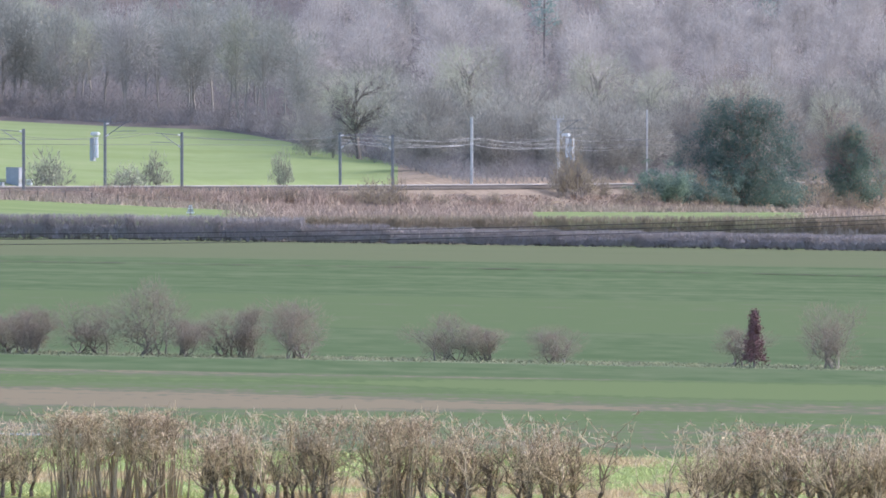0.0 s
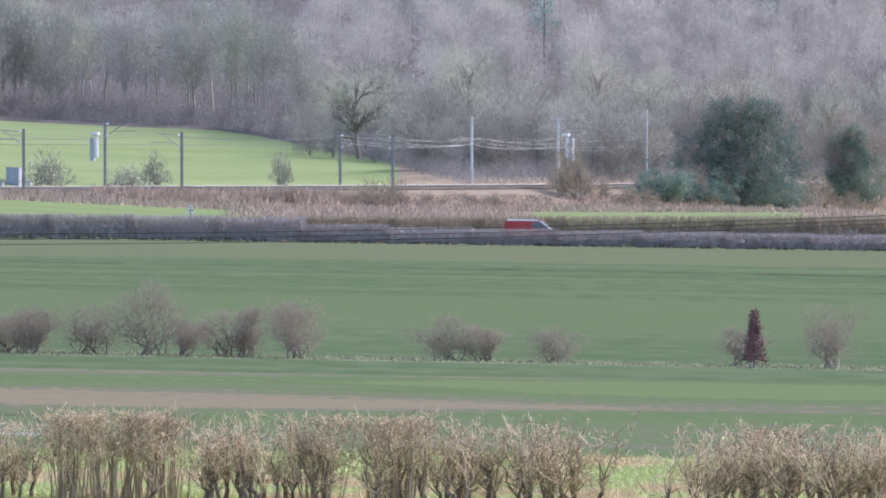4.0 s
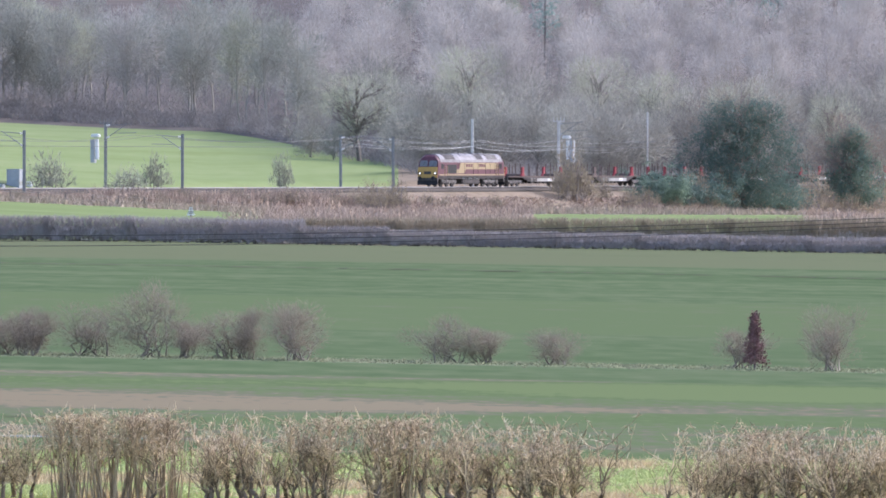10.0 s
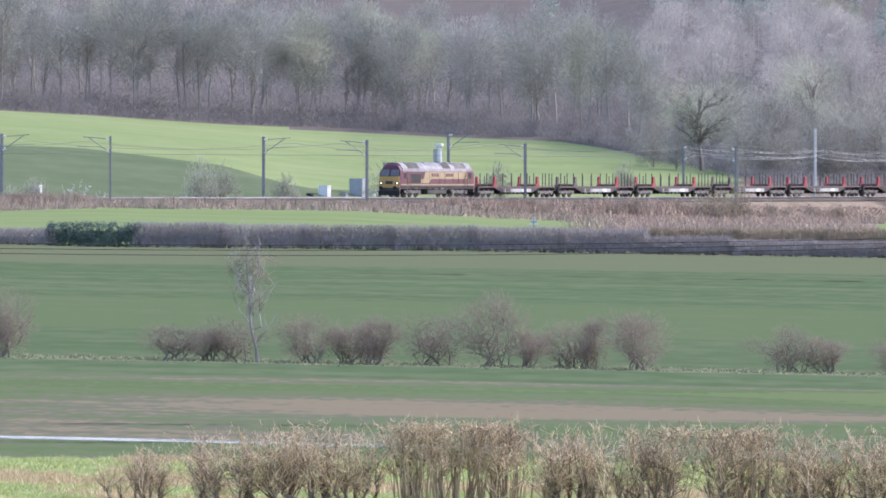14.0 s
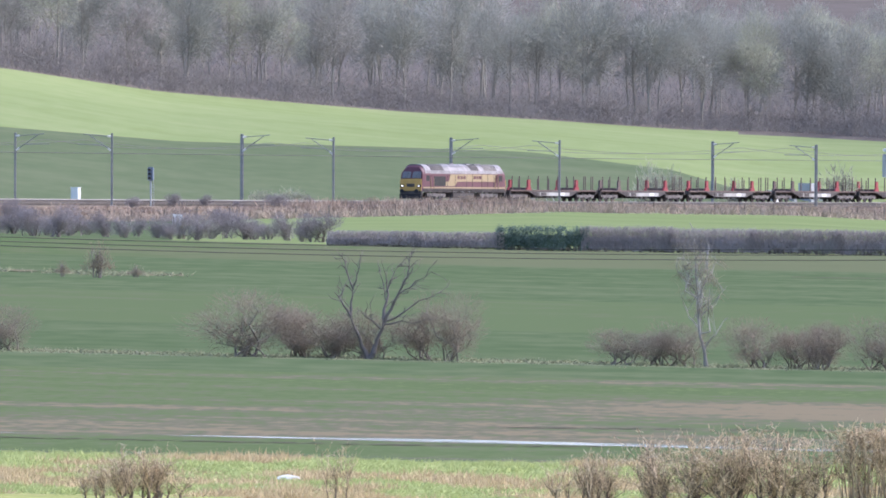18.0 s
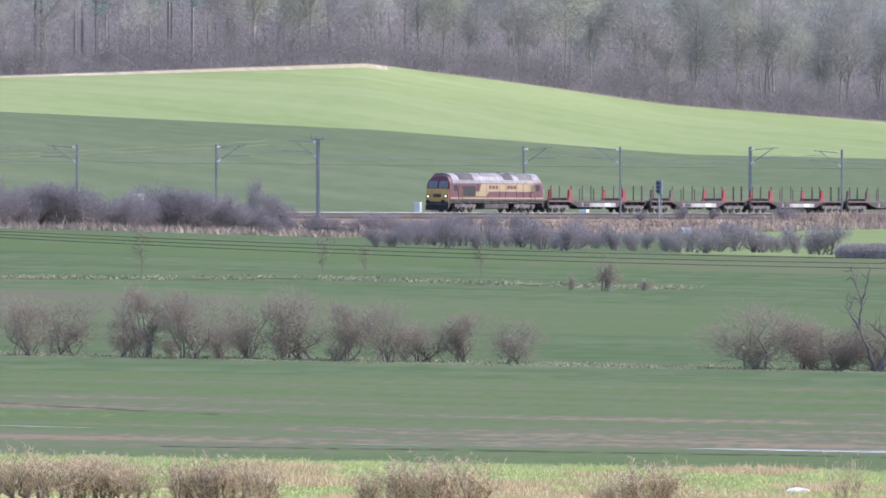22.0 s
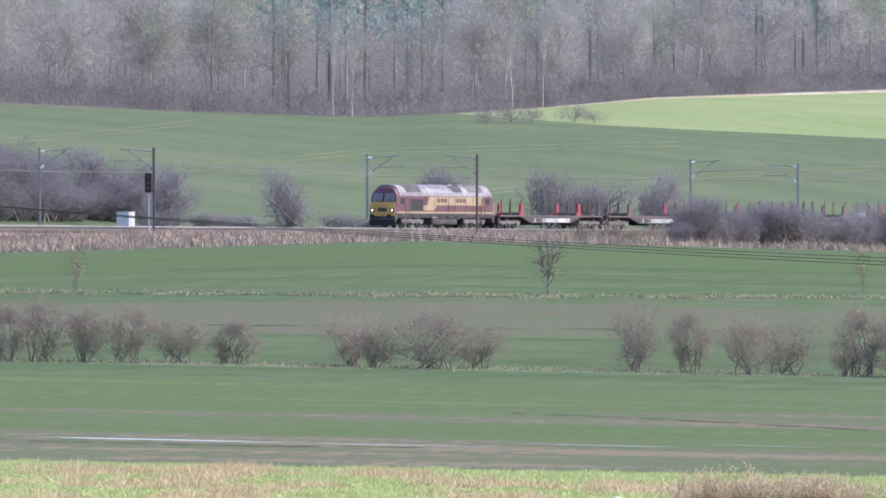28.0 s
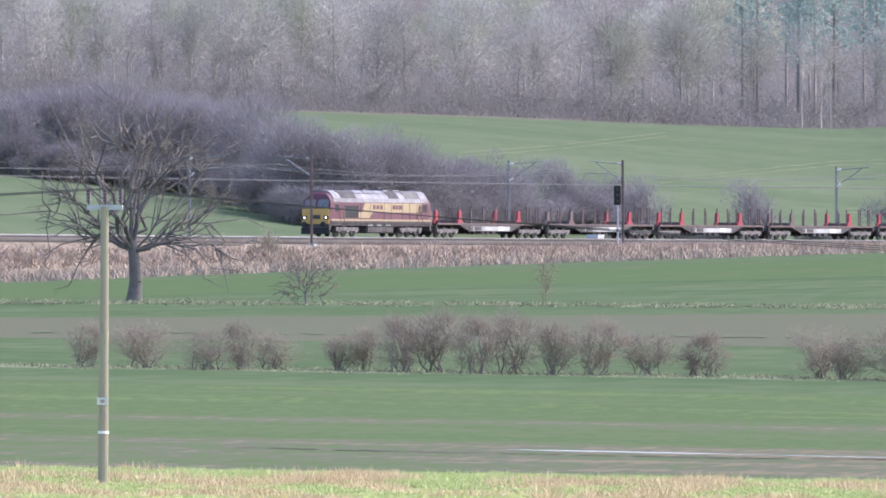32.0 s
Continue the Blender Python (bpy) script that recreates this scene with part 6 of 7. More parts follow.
    for s in np.arange(20, 330, 7.5):
        x, y, fx, fy = line_at(s, 17 + 2 * math.sin(s * 0.02))
        where = Vector((x, y, ground(x, y)))
        tops.append(where)
        m = Matrix.Translation(where) @ Matrix.Rotation(s, 4, "Z")
        if first:
            post.matrix_basis, first = m, False
        else:
            copy_thing(post, m)
    wires = thing("fence_wire", "thin wire strands of the railway fence", "fence wire")
    for z in (0.5, 1.0):
        part("strand", cable([t + Vector((0, 0, z)) for t in tops], 0.012), M_WIRE, wires)
    # white marker signs in the hedge
    ob = thing("marker_sign", "small white chevron marker on a post in the hedge", "sign")
    bm = bmesh.new()
    tube(bm, (0, 0, -0.3), (0, 0, 2.6), 0.05, n=6)
    part("post", bm, M_POST, ob)
    for i in range(4):
        bm = bmesh.new()
        w = 0.12 + 0.06 * i
        box(bm, -w, w, -0.04, 0.0, 2.5 - 0.17 * i, 2.62 - 0.17 * i)
        part("board", bm, M_WHITE if i != 2 else M_GREYBOX, ob)
    p = spot(-447, -17)
    ob.matrix_basis = Matrix.Translation(p)
    ob = thing("board_sign", "pair of small white boards on stakes at the field hedge", "sign")
    for x in (-0.2, 0.22):
        bm = bmesh.new()
        box(bm, x - 0.19, x + 0.19, -0.03, 0.0, 0.7, 1.6, Matrix.Rotation(0.06, 4, "Y") @ Matrix.Rotation(-0.25, 4, "X"))
        part("board", bm, M_WHITE, ob)
        bm = bmesh.new()
        box(bm, x - 0.04, x + 0.04, 0.002, 0.06, -0.2, 1.4)
        part("stake", bm, M_POST, ob)
    ob.matrix_basis = Matrix.Translation(spot(-1874, -52))


boxes_and_signals()


# ---- wooden pole with its power line ----
def power_line():
    a = far(-5023, 483)
    b = far(2300, 500)
    tops = []
    for n, p in enumerate((far(-9500, 470), a, b)):
        if n == 1:
            ob = thing("utility_pole", "weathered wooden power pole with three insulators on its crossarm", "utility pole", "power poles")
            bm = bmesh.new()
            tube(bm, (0.22, 0, -0.5), (0.3, 0, 8.45), 0.165, 0.125, 12)
            part("pole", bm, M_POLE, ob)
            bm = bmesh.new()
            box(bm, -0.55 + 0.3, 0.55 + 0.3, -0.06, 0.06, 8.35, 8.5)
            part("crossarm", bm, M_GREYBOX, ob)
            for x in (-0.5, 0.02, 0.5):
                pin = bmesh.new()
                tube(pin, (x + 0.3, 0, 8.5), (x + 0.3, 0, 8.6), 0.03, n=6)
                for k in range(4):
                    tube(pin, (x + 0.3, 0, 8.58 + 0.1 * k), (x + 0.3, 0, 8.67 + 0.1 * k), 0.09, 0.06, 8)
                part("insulator", pin, M_CERAMIC, ob)
            plate = bmesh.new()
            box(plate, 0.25 - 0.17, 0.25 + 0.17, -0.19, -0.165, 2.4, 2.62)
            part("warning_plate", plate, M_PALE_STEEL, ob, "small pale plate with a faded emblem")
            mark = bmesh.new()
            box(mark, 0.25 - 0.07, 0.25 + 0.07, -0.198, -0.19, 2.46, 2.56)
            part("plate_mark", mark, M_POLE, ob)
            band = bmesh.new()
            tube(band, (0.238, 0, 1.52), (0.239, 0, 1.6), 0.166, 0.166, 12)
            part("band", band, M_WHITE, ob)
            ob.matrix_basis = Matrix.Translation(p)
        elif n == 2:
            put_pole = copy_thing(bpy.data.objects["utility_pole"], Matrix.Translation(p) @ Matrix.Diagonal((1, 1, 1.105, 1)))
        tops.append([p + Vector((x + 0.3, 0.1 * i, 9.0 + (0.95 if n == 2 else 0) + (-1.1 if n == 0 else 0))) for i, x in enumerate((-0.5, 0.02, 0.5))])
    ob = thing("power_line_wires", "three dark sagging power line wires over the fields", "power line")
    for k in range(3):
        p0 = []
        for (left, right, sag) in ((tops[0], tops[1], 0.9), (tops[1], tops[2], 2.6 + 0.16 * k)):
            n = 40
            pts = [left[k].lerp(right[k], i / n) - Vector((0, 0, 4 * sag * (i / n) * (1 - i / n))) for i in range(n + 1)]
            p0 += pts[:-1] if left is tops[0] else pts
        part("wire", cable(p0, 0.011), M_DARKWIRE, ob)


power_line()


# ---- the train ----
def ring(x, half, z0, z1, top):
    """Cross-section of a body at x: upright sides, sloping cant rails and a flattened roof."""
    rise = top - z1
    side = [(half, z1), (half * 0.95, z1 + 0.32 * rise), (half * 0.74, z1 + 0.74 * rise), (half * 0.5, z1 + 0.95 * rise)]
    pts = [(x, -half, z0)] + [(x, -y, z) for y, z in side] + [(x, 0.0, top)] + [(x, y, z) for y, z in side[::-1]] + [(x, half, z0)]
    return pts


def bogie(parent, x, axles, wheel_r, long, frame_mat=None):
    """A bogie with its wheels, at x under the parent."""
    bm = bmesh.new()
    for y in (-1.05, 1.05):
        box(bm, x - long / 2, x + long / 2, y - 0.09, y + 0.09, wheel_r * 0.95, wheel_r * 1.55)
        for ax in axles:
            box(bm, x + ax - 0.22, x + ax + 0.22, y - 0.14, y + 0.14, wheel_r * 0.7, wheel_r * 1.25)
        for a, b in zip(axles, axles[1:]):
            m = x + (a + b) / 2
            tube(bm, (m, y, wheel_r * 0.6), (m, y, wheel_r * 1.7), 0.13, n=8)
    box(bm, x - 0.3, x + 0.3, -1.0, 1.0, wheel_r * 0.9, wheel_r * 1.6)
    ob = part("bogie", bm, M_BOGIE, parent)
    for ax in axles:
        bm = bmesh.new()
        tube(bm, (x + ax, -0.95, wheel_r), (x + ax, 0.95, wheel_r), 0.08, n=8)
        for y in (-0.75, 0.75):
            tube(bm, (x + ax, y - 0.07, wheel_r), (x + ax, y + 0.07, wheel_r), wheel_r, n=18)
        part("wheelset", bm, M_GRIME, ob)
    return ob


def locomotive():
    ob = thing("diesel_locomotive", "maroon and gold diesel locomotive with a yellow nose and grey roof", "locomotive")
    half = 1.32
    # underframe and tank
    bm = bmesh.new()
    box(bm, -10.3, 10.3, -1.25, 1.25, 0.95, 1.25)
    box(bm, 10.3, 10.62, -1.25, 1.25, 0.55, 1.3)
    box(bm, -10.62, -10.3, -1.25, 1.25, 0.55, 1.3)
    part("underframe", bm, M_GRIME, ob)
    bm = bmesh.new()
    box(bm, -2.9, 2.6, -1.2, 1.2, 0.32, 0.98)
    bmesh.ops.bevel(bm, geom=bm.edges[:], offset=0.12, segments=2, affect="EDGES")
    part("fuel_tank", bm, M_GRIME, ob, "grimy fuel tank slung between the bogies")
    for x in (6.6, -6.6):
        bogie(ob, x, (-1.75, 0, 1.75), 0.53, 4.6)
    for sign in (1, -1):
        bm = bmesh.new()
        box(bm, sign * 10.66 - 0.06, sign * 10.66 + 0.06, -1.3, 1.3, 0.22, 0.75)
        part("snowplough", bm, M_BLACK, ob)
        for y in (-0.87, 0.87):
            bm = bmesh.new()
            tube(bm, (sign * 10.6, y, 1.05), (sign * 11.0, y, 1.05), 0.1, n=8)
            tube(bm, (sign * 11.0, y, 1.05), (sign * 11.06, y, 1.05), 0.24, n=12)
            part("buffer", bm, M_BLACK, ob)
    # body: long hood and two cabs
    eave, crown = 2.9, 3.86
    bm = bmesh.new()
    loft(bm, [ring(x, half, 1.25, eave, crown) for x in (-8.3, 8.3)])
    part("body", bm, M_MAROON, ob)
    lean = lambda z: max(0.0, z - 2.1) * 0.36
    for sign in (1, -1):
        bm = bmesh.new()
        low = [ring(sign * 8.3, half + 0.004, 1.25, eave, crown + 0.02), ring(sign * 9.75, half + 0.004, 1.25, eave - 0.04, crown)]
        nose = [(sign * (10.62 - lean(p[2])), p[1] * 0.97, p[2]) for p in ring(0, half, 1.1, eave - 0.1, crown - 0.2)]
        loft(bm, low + [nose])
        cab = part("cab", bm, M_MAROON, ob)
        bm = bmesh.new()
        loft(bm, [[(sign * (10.64 + e - lean(z)), y * 1.26, z) for y, z in ((-1, 1.08), (1, 1.08), (1, 2.1), (0.98, 2.38), (-0.98, 2.38), (-1, 2.1))] for e in (-0.05, 0.03)])
        part("nose_panel", bm, M_YELLOW, cab, "bright yellow warning panel")
        for y in (-0.6, 0.6):
            bm = bmesh.new()
            loft(bm, [[(sign * (10.655 - lean(z) + e), y + b, z) for b, z in ((-0.5, 2.44), (0.5, 2.44), (0.5, 3.0), (0.38, 3.16), (-0.38, 3.16), (-0.5, 3.0))] for e in (-0.05, 0.02)])
            part("windscreen", bm, M_GLASS, cab, "bluish windscreen pane")
            bm = bmesh.new()
            tube(bm, (sign * (10.7 - lean(2.44)), y - 0.1, 2.42), (sign * (10.7 - lean(2.95)), y + 0.2, 2.95), 0.015, n=4)
            part("wiper", bm, M_BLACK, cab)
        bm = bmesh.new()
        box(bm, sign * 10.66 - 0.03, sign * 10.66 + 0.03, -0.45, 0.45, 1.5, 1.85)
        part("coupling_recess", bm, M_GRIME, cab)
        for y in (-1.0, 1.0):
            bm = bmesh.new()
            box(bm, sign * 10.655 - 0.03, sign * 10.655 + 0.03, y - 0.22, y + 0.22, 1.46, 1.76)
            part("lamp_housing", bm, M_BLACK, cab, "black lamp housing")
            bm = bmesh.new()
            tube(bm, (sign * 10.66, y, 1.61), (sign * 10.72, y, 1.61), 0.075, n=12)
            part("headlight", bm, M_LAMP if sign > 0 else M_GLASS, cab, "glowing round headlight" if sign > 0 else "")
        for y in (-1, 1):
            bm = bmesh.new()
            box(bm, sign * 9.15 - 0.42, sign * 9.15 + 0.42, y * half - 0.015, y * half + 0.015, 2.15, 2.75)
            part("cab_window", bm, M_BLACK, cab, "dark cab side window")
            bm = bmesh.new()
            box(bm, sign * 8.1 - 0.32, sign * 8.1 + 0.32, y * half - 0.02, y * half + 0.02, 1.3, 2.82)
            part("cab_door", bm, M_MAROON, cab)
            for x in (8.48, 7.72):
                bm = bmesh.new()
                tube(bm, (sign * x, y * (half + 0.06), 1.35), (sign * x, y * (half + 0.06), 2.5), 0.03, n=6)
                part("handrail", bm, M_GOLD, cab)
            bm = bmesh.new()
            for k in range(3):
                box(bm, sign * 8.1 - 0.3, sign * 8.1 + 0.3, y * 1.2 - 0.12, y * 1.2 + 0.12, 0.35 + 0.3 * k, 0.39 + 0.3 * k)
            part("steps", bm, M_GRIME, cab)
    # gold band with its tail, grille, stripe, lettering
    for y in (-1, 1):
        bm = bmesh.new()
        loft(bm, [[(x, y * (half + e), z) for x, z in ((3.5, 2.88), (3.9, 2.1), (-8.4, 2.1), (-8.4, 2.88))] for e in (-0.02, 0.02)])
        part("gold_band", bm, M_GOLD, ob, "broad gold band along the side, dulled for cloud shade")
        bm = bmesh.new()
        loft(bm, [[(x, y * (half + e), z) for x, z in ((4.7, 1.62), (4.7, 2.1), (1.8, 2.1), (2.4, 1.62))] for e in (-0.02, 0.02)])
        part("gold_tail", bm, M_GOLD, ob)
        bm = bmesh.new()
        box(bm, 4.75, 7.6, y * half - 0.025, y * half + 0.025, 1.62, 2.66)
        part("air_intake", bm, M_BLACK, ob, "square black air intake grille")
        bm = bmesh.new()
        box(bm, -10.3, 10.3, y * (half + 0.01) - 0.02, y * (half + 0.01) + 0.02, 1.36, 1.5)
        part("stripe", bm, M_GOLD, ob, "thin gold stripe along the sole bar")
        bm = bmesh.new()
        box(bm, -10.3, 10.3, y * (half + 0.004) - 0.015, y * (half + 0.004) + 0.015, 1.16, 1.34)
        part("sole_bar", bm, M_GRIME, ob)
        for x, w in ((1.5, 0.5), (0.75, 0.5), (0.0, 0.5), (-2.6, 0.5), (-3.3, 0.5), (-4.0, 0.5)):
            bm = bmesh.new()
            box(bm, x - w / 2, x + w / 2, y * (half + 0.03) - 0.012, y * (half + 0.03) + 0.012, 2.36, 2.72)
            part("lettering_bar", bm, M_MAROON, ob)
        for x in (-7.4, -5.9, -4.4, -2.0, -0.6, 2.3, 4.3):
            bm = bmesh.new()
            box(bm, x - 0.02, x + 0.02, y * (half + 0.02) - 0.012, y * (half + 0.02) + 0.012, 1.52, 2.9)
            part("panel_joint", bm, M_GRIME, ob)
        for x in (-1.6, 0.3, 2.1):
            bm = bmesh.new()
            box(bm, x - 0.5, x + 0.5, y * 1.22 - 0.03, y * 1.22 + 0.03, 0.95, 1.08)
            part("tank_label", bm, M_GREYBOX, ob)
    # roof panels, hatches, exhaust
    def roof_panel(x0, x1, mat, lift=0.03, name="roof_panel", skip=1):
        bm = bmesh.new()
        rings = []
        for x in (x0, x1):
            outer = ring(x, half + 0.01, eave - 0.06, eave + 0.02, crown + lift)[skip:-skip]
            rings.append([(p[0], p[1] * 1.005, p[2] + lift) for p in outer])
        loft(bm, rings)
        part(name, bm, mat, ob)

    roof_panel(8.32, 9.75, M_ROOF, 0.05)
    roof_panel(-9.75, -8.32, M_ROOF, 0.05)
    roof_panel(-8.28, 8.28, M_ROOF, 0.02)
    roof_panel(5.0, 8.1, M_GRIME, 0.05, "radiator_grille", 2)
    for x0, x1 in ((2.9, 4.9), (0.6, 2.7), (-1.6, 0.5)):
        roof_panel(x0, x1, M_ROOF, 0.06, skip=3)
    roof_panel(-3.9, -1.8, M_GRIME, 0.05, "exhaust_grille", 2)
    roof_panel(-8.2, -5.2, M_BOGIE, 0.05, "rear_panel", 2)
    for x, w in ((-2.4, 0.5), (-4.7, 0.7), (1.6, 0.6)):
        bm = bmesh.new()
        box(bm, x - w, x + w, -0.6, 0.6, 3.86, 4.02)
        bmesh.ops.bevel(bm, geom=bm.edges[:], offset=0.05, segments=1, affect="EDGES")
        part("roof_hatch", bm, M_ROOF, ob)
    bm = bmesh.new()
    box(bm, -3.4, -2.95, -0.25, 0.25, 3.8, 4.06)
    part("exhaust", bm, M_BLACK, ob)
    return ob


def wagon(front=None, back=None):
    """An empty bogie bolster wagon; its two bolsters carry tapered stanchions."""
    plain = front is None
    front, back = front or M_RED, back or M_RED
    label = "empty dark flat wagon with red stanchions and pale sills" if plain else "empty dark flat wagon with one dark and one red bolster"
    ob = thing("steel_carrier_wagon", label, "railway wagon", "freight train wagons")
    bm = bmesh.new()
    box(bm, -11.2, 11.2, -1.22, 1.22, 1.1, 1.22)
    box(bm, -11.2, 11.2, -0.45, 0.45, 0.7, 1.1)
    for x in (-11.2, 11.0):
        box(bm, x, x + 0.2, -1.22, 1.22, 0.8, 1.22)
    part("deck", bm, M_GRIME, ob, "dark steel flat deck")
    for y in (-1, 1):
        bm = bmesh.new()
        loft(bm, [[(x, y * 1.24 + e, z) for x, z in ((-6.6, 1.12), (6.6, 1.12), (4.4, 0.55), (-4.4, 0.55))] for e in (-0.03, 0.03)])
        part("side_sill", bm, M_GRIME, ob, "grimy dark side sill")
        bm = bmesh.new()
        box(bm, -4.1, 4.1, y * 1.265 - 0.012, y * 1.265 + 0.012, 0.6, 0.98)
        part("pale_panel", bm, M_SILL, ob, "pale grey side panel")
        bm = bmesh.new()
        box(bm, -11.0, 11.0, y * 1.22 - 0.05, y * 1.22 + 0.05, 1.1, 1.25)
        part("edge_rail", bm, M_RUST, ob)
        for x, w, mat in ((-2.2, 0.6, M_WHITE), (2.6, 0.7, M_GRIME), (4.0, 0.4, M_GRIME)):
            bm = bmesh.new()
            box(bm, x - w, x + w, y * 1.29 - 0.012, y * 1.29 + 0.012, 0.64, 0.96)
            part("data_panel", bm, mat, ob, "white data panel" if mat is M_WHITE else "dark painted panel")
        for x in (-1.0, 0.2, 1.3):
            bm = bmesh.new()
            box(bm, x - 0.3, x + 0.3, y * 0.9 - 0.25, y * 0.9 + 0.25, 0.35, 0.72)
            part("brake_gear", bm, M_GRIME, ob)
        for x in (-6.15, 6.15):
            bm = bmesh.new()
            loft(bm, [[(x + a, y * 1.12 + b, z) for a, b in ((-w, -0.1), (w, -0.1), (w, 0.1), (-w, 0.1))] for w, z in ((0.6, 1.24), (0.5, 1.42), (0.3, 1.6), (0.27, 2.1), (0.22, 2.36))])
            part("stanchion", bm, front if x > 0 else back, ob, "tapered stanchion")
        for x in (-10.4, -8.5, -3.9, -1.3, 1.3, 3.9, 8.5, 10.4):
            bm = bmesh.new()
            box(bm, x - 0.045, x + 0.045, y * 1.15 - 0.045, y * 1.15 + 0.045, 1.22, 2.75 - 0.3 * (int(abs(x) * 10) % 3 == 0))
            part("stake", bm, M_RUST, ob)
        for sx in (-1, 1):
            bm = bmesh.new()
            tube(bm, (sx * 11.2, y * 0.87, 1.0), (sx * 11.6, y * 0.87, 1.0), 0.09, n=8)
            tube(bm, (sx * 11.6, y * 0.87, 1.0), (sx * 11.66, y * 0.87, 1.0), 0.22, n=10)
            part("buffer", bm, M_BLACK, ob)
    for x in (-6.15, 6.15):
        bm = bmesh.new()
        box(bm, x - 0.22, x + 0.22, -1.1, 1.1, 1.22, 1.5)
        part("bolster", bm, M_RUST, ob)
    for x in (-8.6, 8.6):
        bogie(ob, x, (-1.6, 0, 1.6), 0.47, 4.4)
    return ob


LOCO = locomotive()
RED_WAGON, MIXED_WAGON = wagon(), wagon(M_RUST, M_RED)
WAGONS, used = [], set()
for i in range(12):
    kind = MIXED_WAGON if i in (1, 3, 6, 10) else RED_WAGON
    WAGONS.append(copy_thing(kind, pose(0, 0, 0)) if kind.name in used else kind)
    used.add(kind.name)


# ---- the van on the lane ----
def van():
    """A small red panel van, its nose towards +x, origin under its nose."""
    ob = thing("red_van", "bright red panel van passing along the lane behind the hedge", "van")
    bm = bmesh.new()
    prof = ((-4.4, 0.35), (-4.42, 1.1), (-4.3, 1.78), (-3.9, 1.86), (-1.75, 1.84), (-1.45, 1.75), (-0.75, 1.12), (-0.12, 0.95), (0.0, 0.75), (-0.02, 0.35))
    loft(bm, [[(x, y, z) for x, z in prof] for y in (-0.86, -0.8, 0.8, 0.86)])
    part("body", bm, M_VANRED, ob)
    # Pale pane paints the highlight on the windscreen.
    bm = bmesh.new()
    loft(bm, [[(x + 0.03, y, z + 0.02) for x, z in ((-1.6, 1.80), (-0.72, 1.12), (-0.86, 1.05), (-1.75, 1.72))] for y in (-0.885, 0.885)])
    part("windscreen", bm, M_GLARE, ob, "windscreen painted pale for its bright reflection")
    # Pale cap paints the glare along the red roof's edge.
    bm = bmesh.new()
    loft(bm, [[(x, y, z) for x, z in ((-4.2, 1.76), (-1.85, 1.76), (-1.75, 1.87), (-4.1, 1.90))] for y in (-0.88, 0.88)])
    part("roof_panel", bm, M_GLARE, ob, "pale roof cap painted for the sun's glare")
    for y in (-1, 1):
        bm = bmesh.new()
        loft(bm, [[(x, y * 0.865 + e, z) for x, z in ((-2.3, 1.2), (-1.05, 1.2), (-1.5, 1.66), (-2.3, 1.7))] for e in (-0.012, 0.012)])
        part("side_window", bm, M_GLASS, ob)
        for x in (-0.85, -3.5):
            bm = bmesh.new()
            tube(bm, (x, y * 0.72, 0.32), (x, y * 0.9, 0.32), 0.32, n=16)
            tyre = part("wheel", bm, M_BLACK, ob)
            bm = bmesh.new()
            tube(bm, (x, y * 0.88, 0.32), (x, y * 0.91, 0.32), 0.19, n=12)
            part("rim", bm, M_GREYBOX, tyre)
        bm = bmesh.new()
        box(bm, -0.2, 0.01, y * 0.62 - 0.17, y * 0.62 + 0.17, 0.68, 0.88)
        part("headlight", bm, M_GLARE, ob)
    bm = bmesh.new()
    box(bm, -0.3, 0.06, -0.84, 0.84, 0.3, 0.55)
    part("bumper", bm, M_BLACK, ob)
    return ob


# Red body paint, and a pale gloss that stands in for glare.
M_VANRED = blend("glossy_red_paint", [(0.33, 0.025, 0.03), (0.40, 0.04, 0.04)], 1.0, rough=0.3, spec=0.5)
M_GLARE = blend("glazed_sheet", [(0.55, 0.57, 0.60), (0.68, 0.70, 0.72)], 0.6, rough=0.12, spec=0.6)
VAN = van()


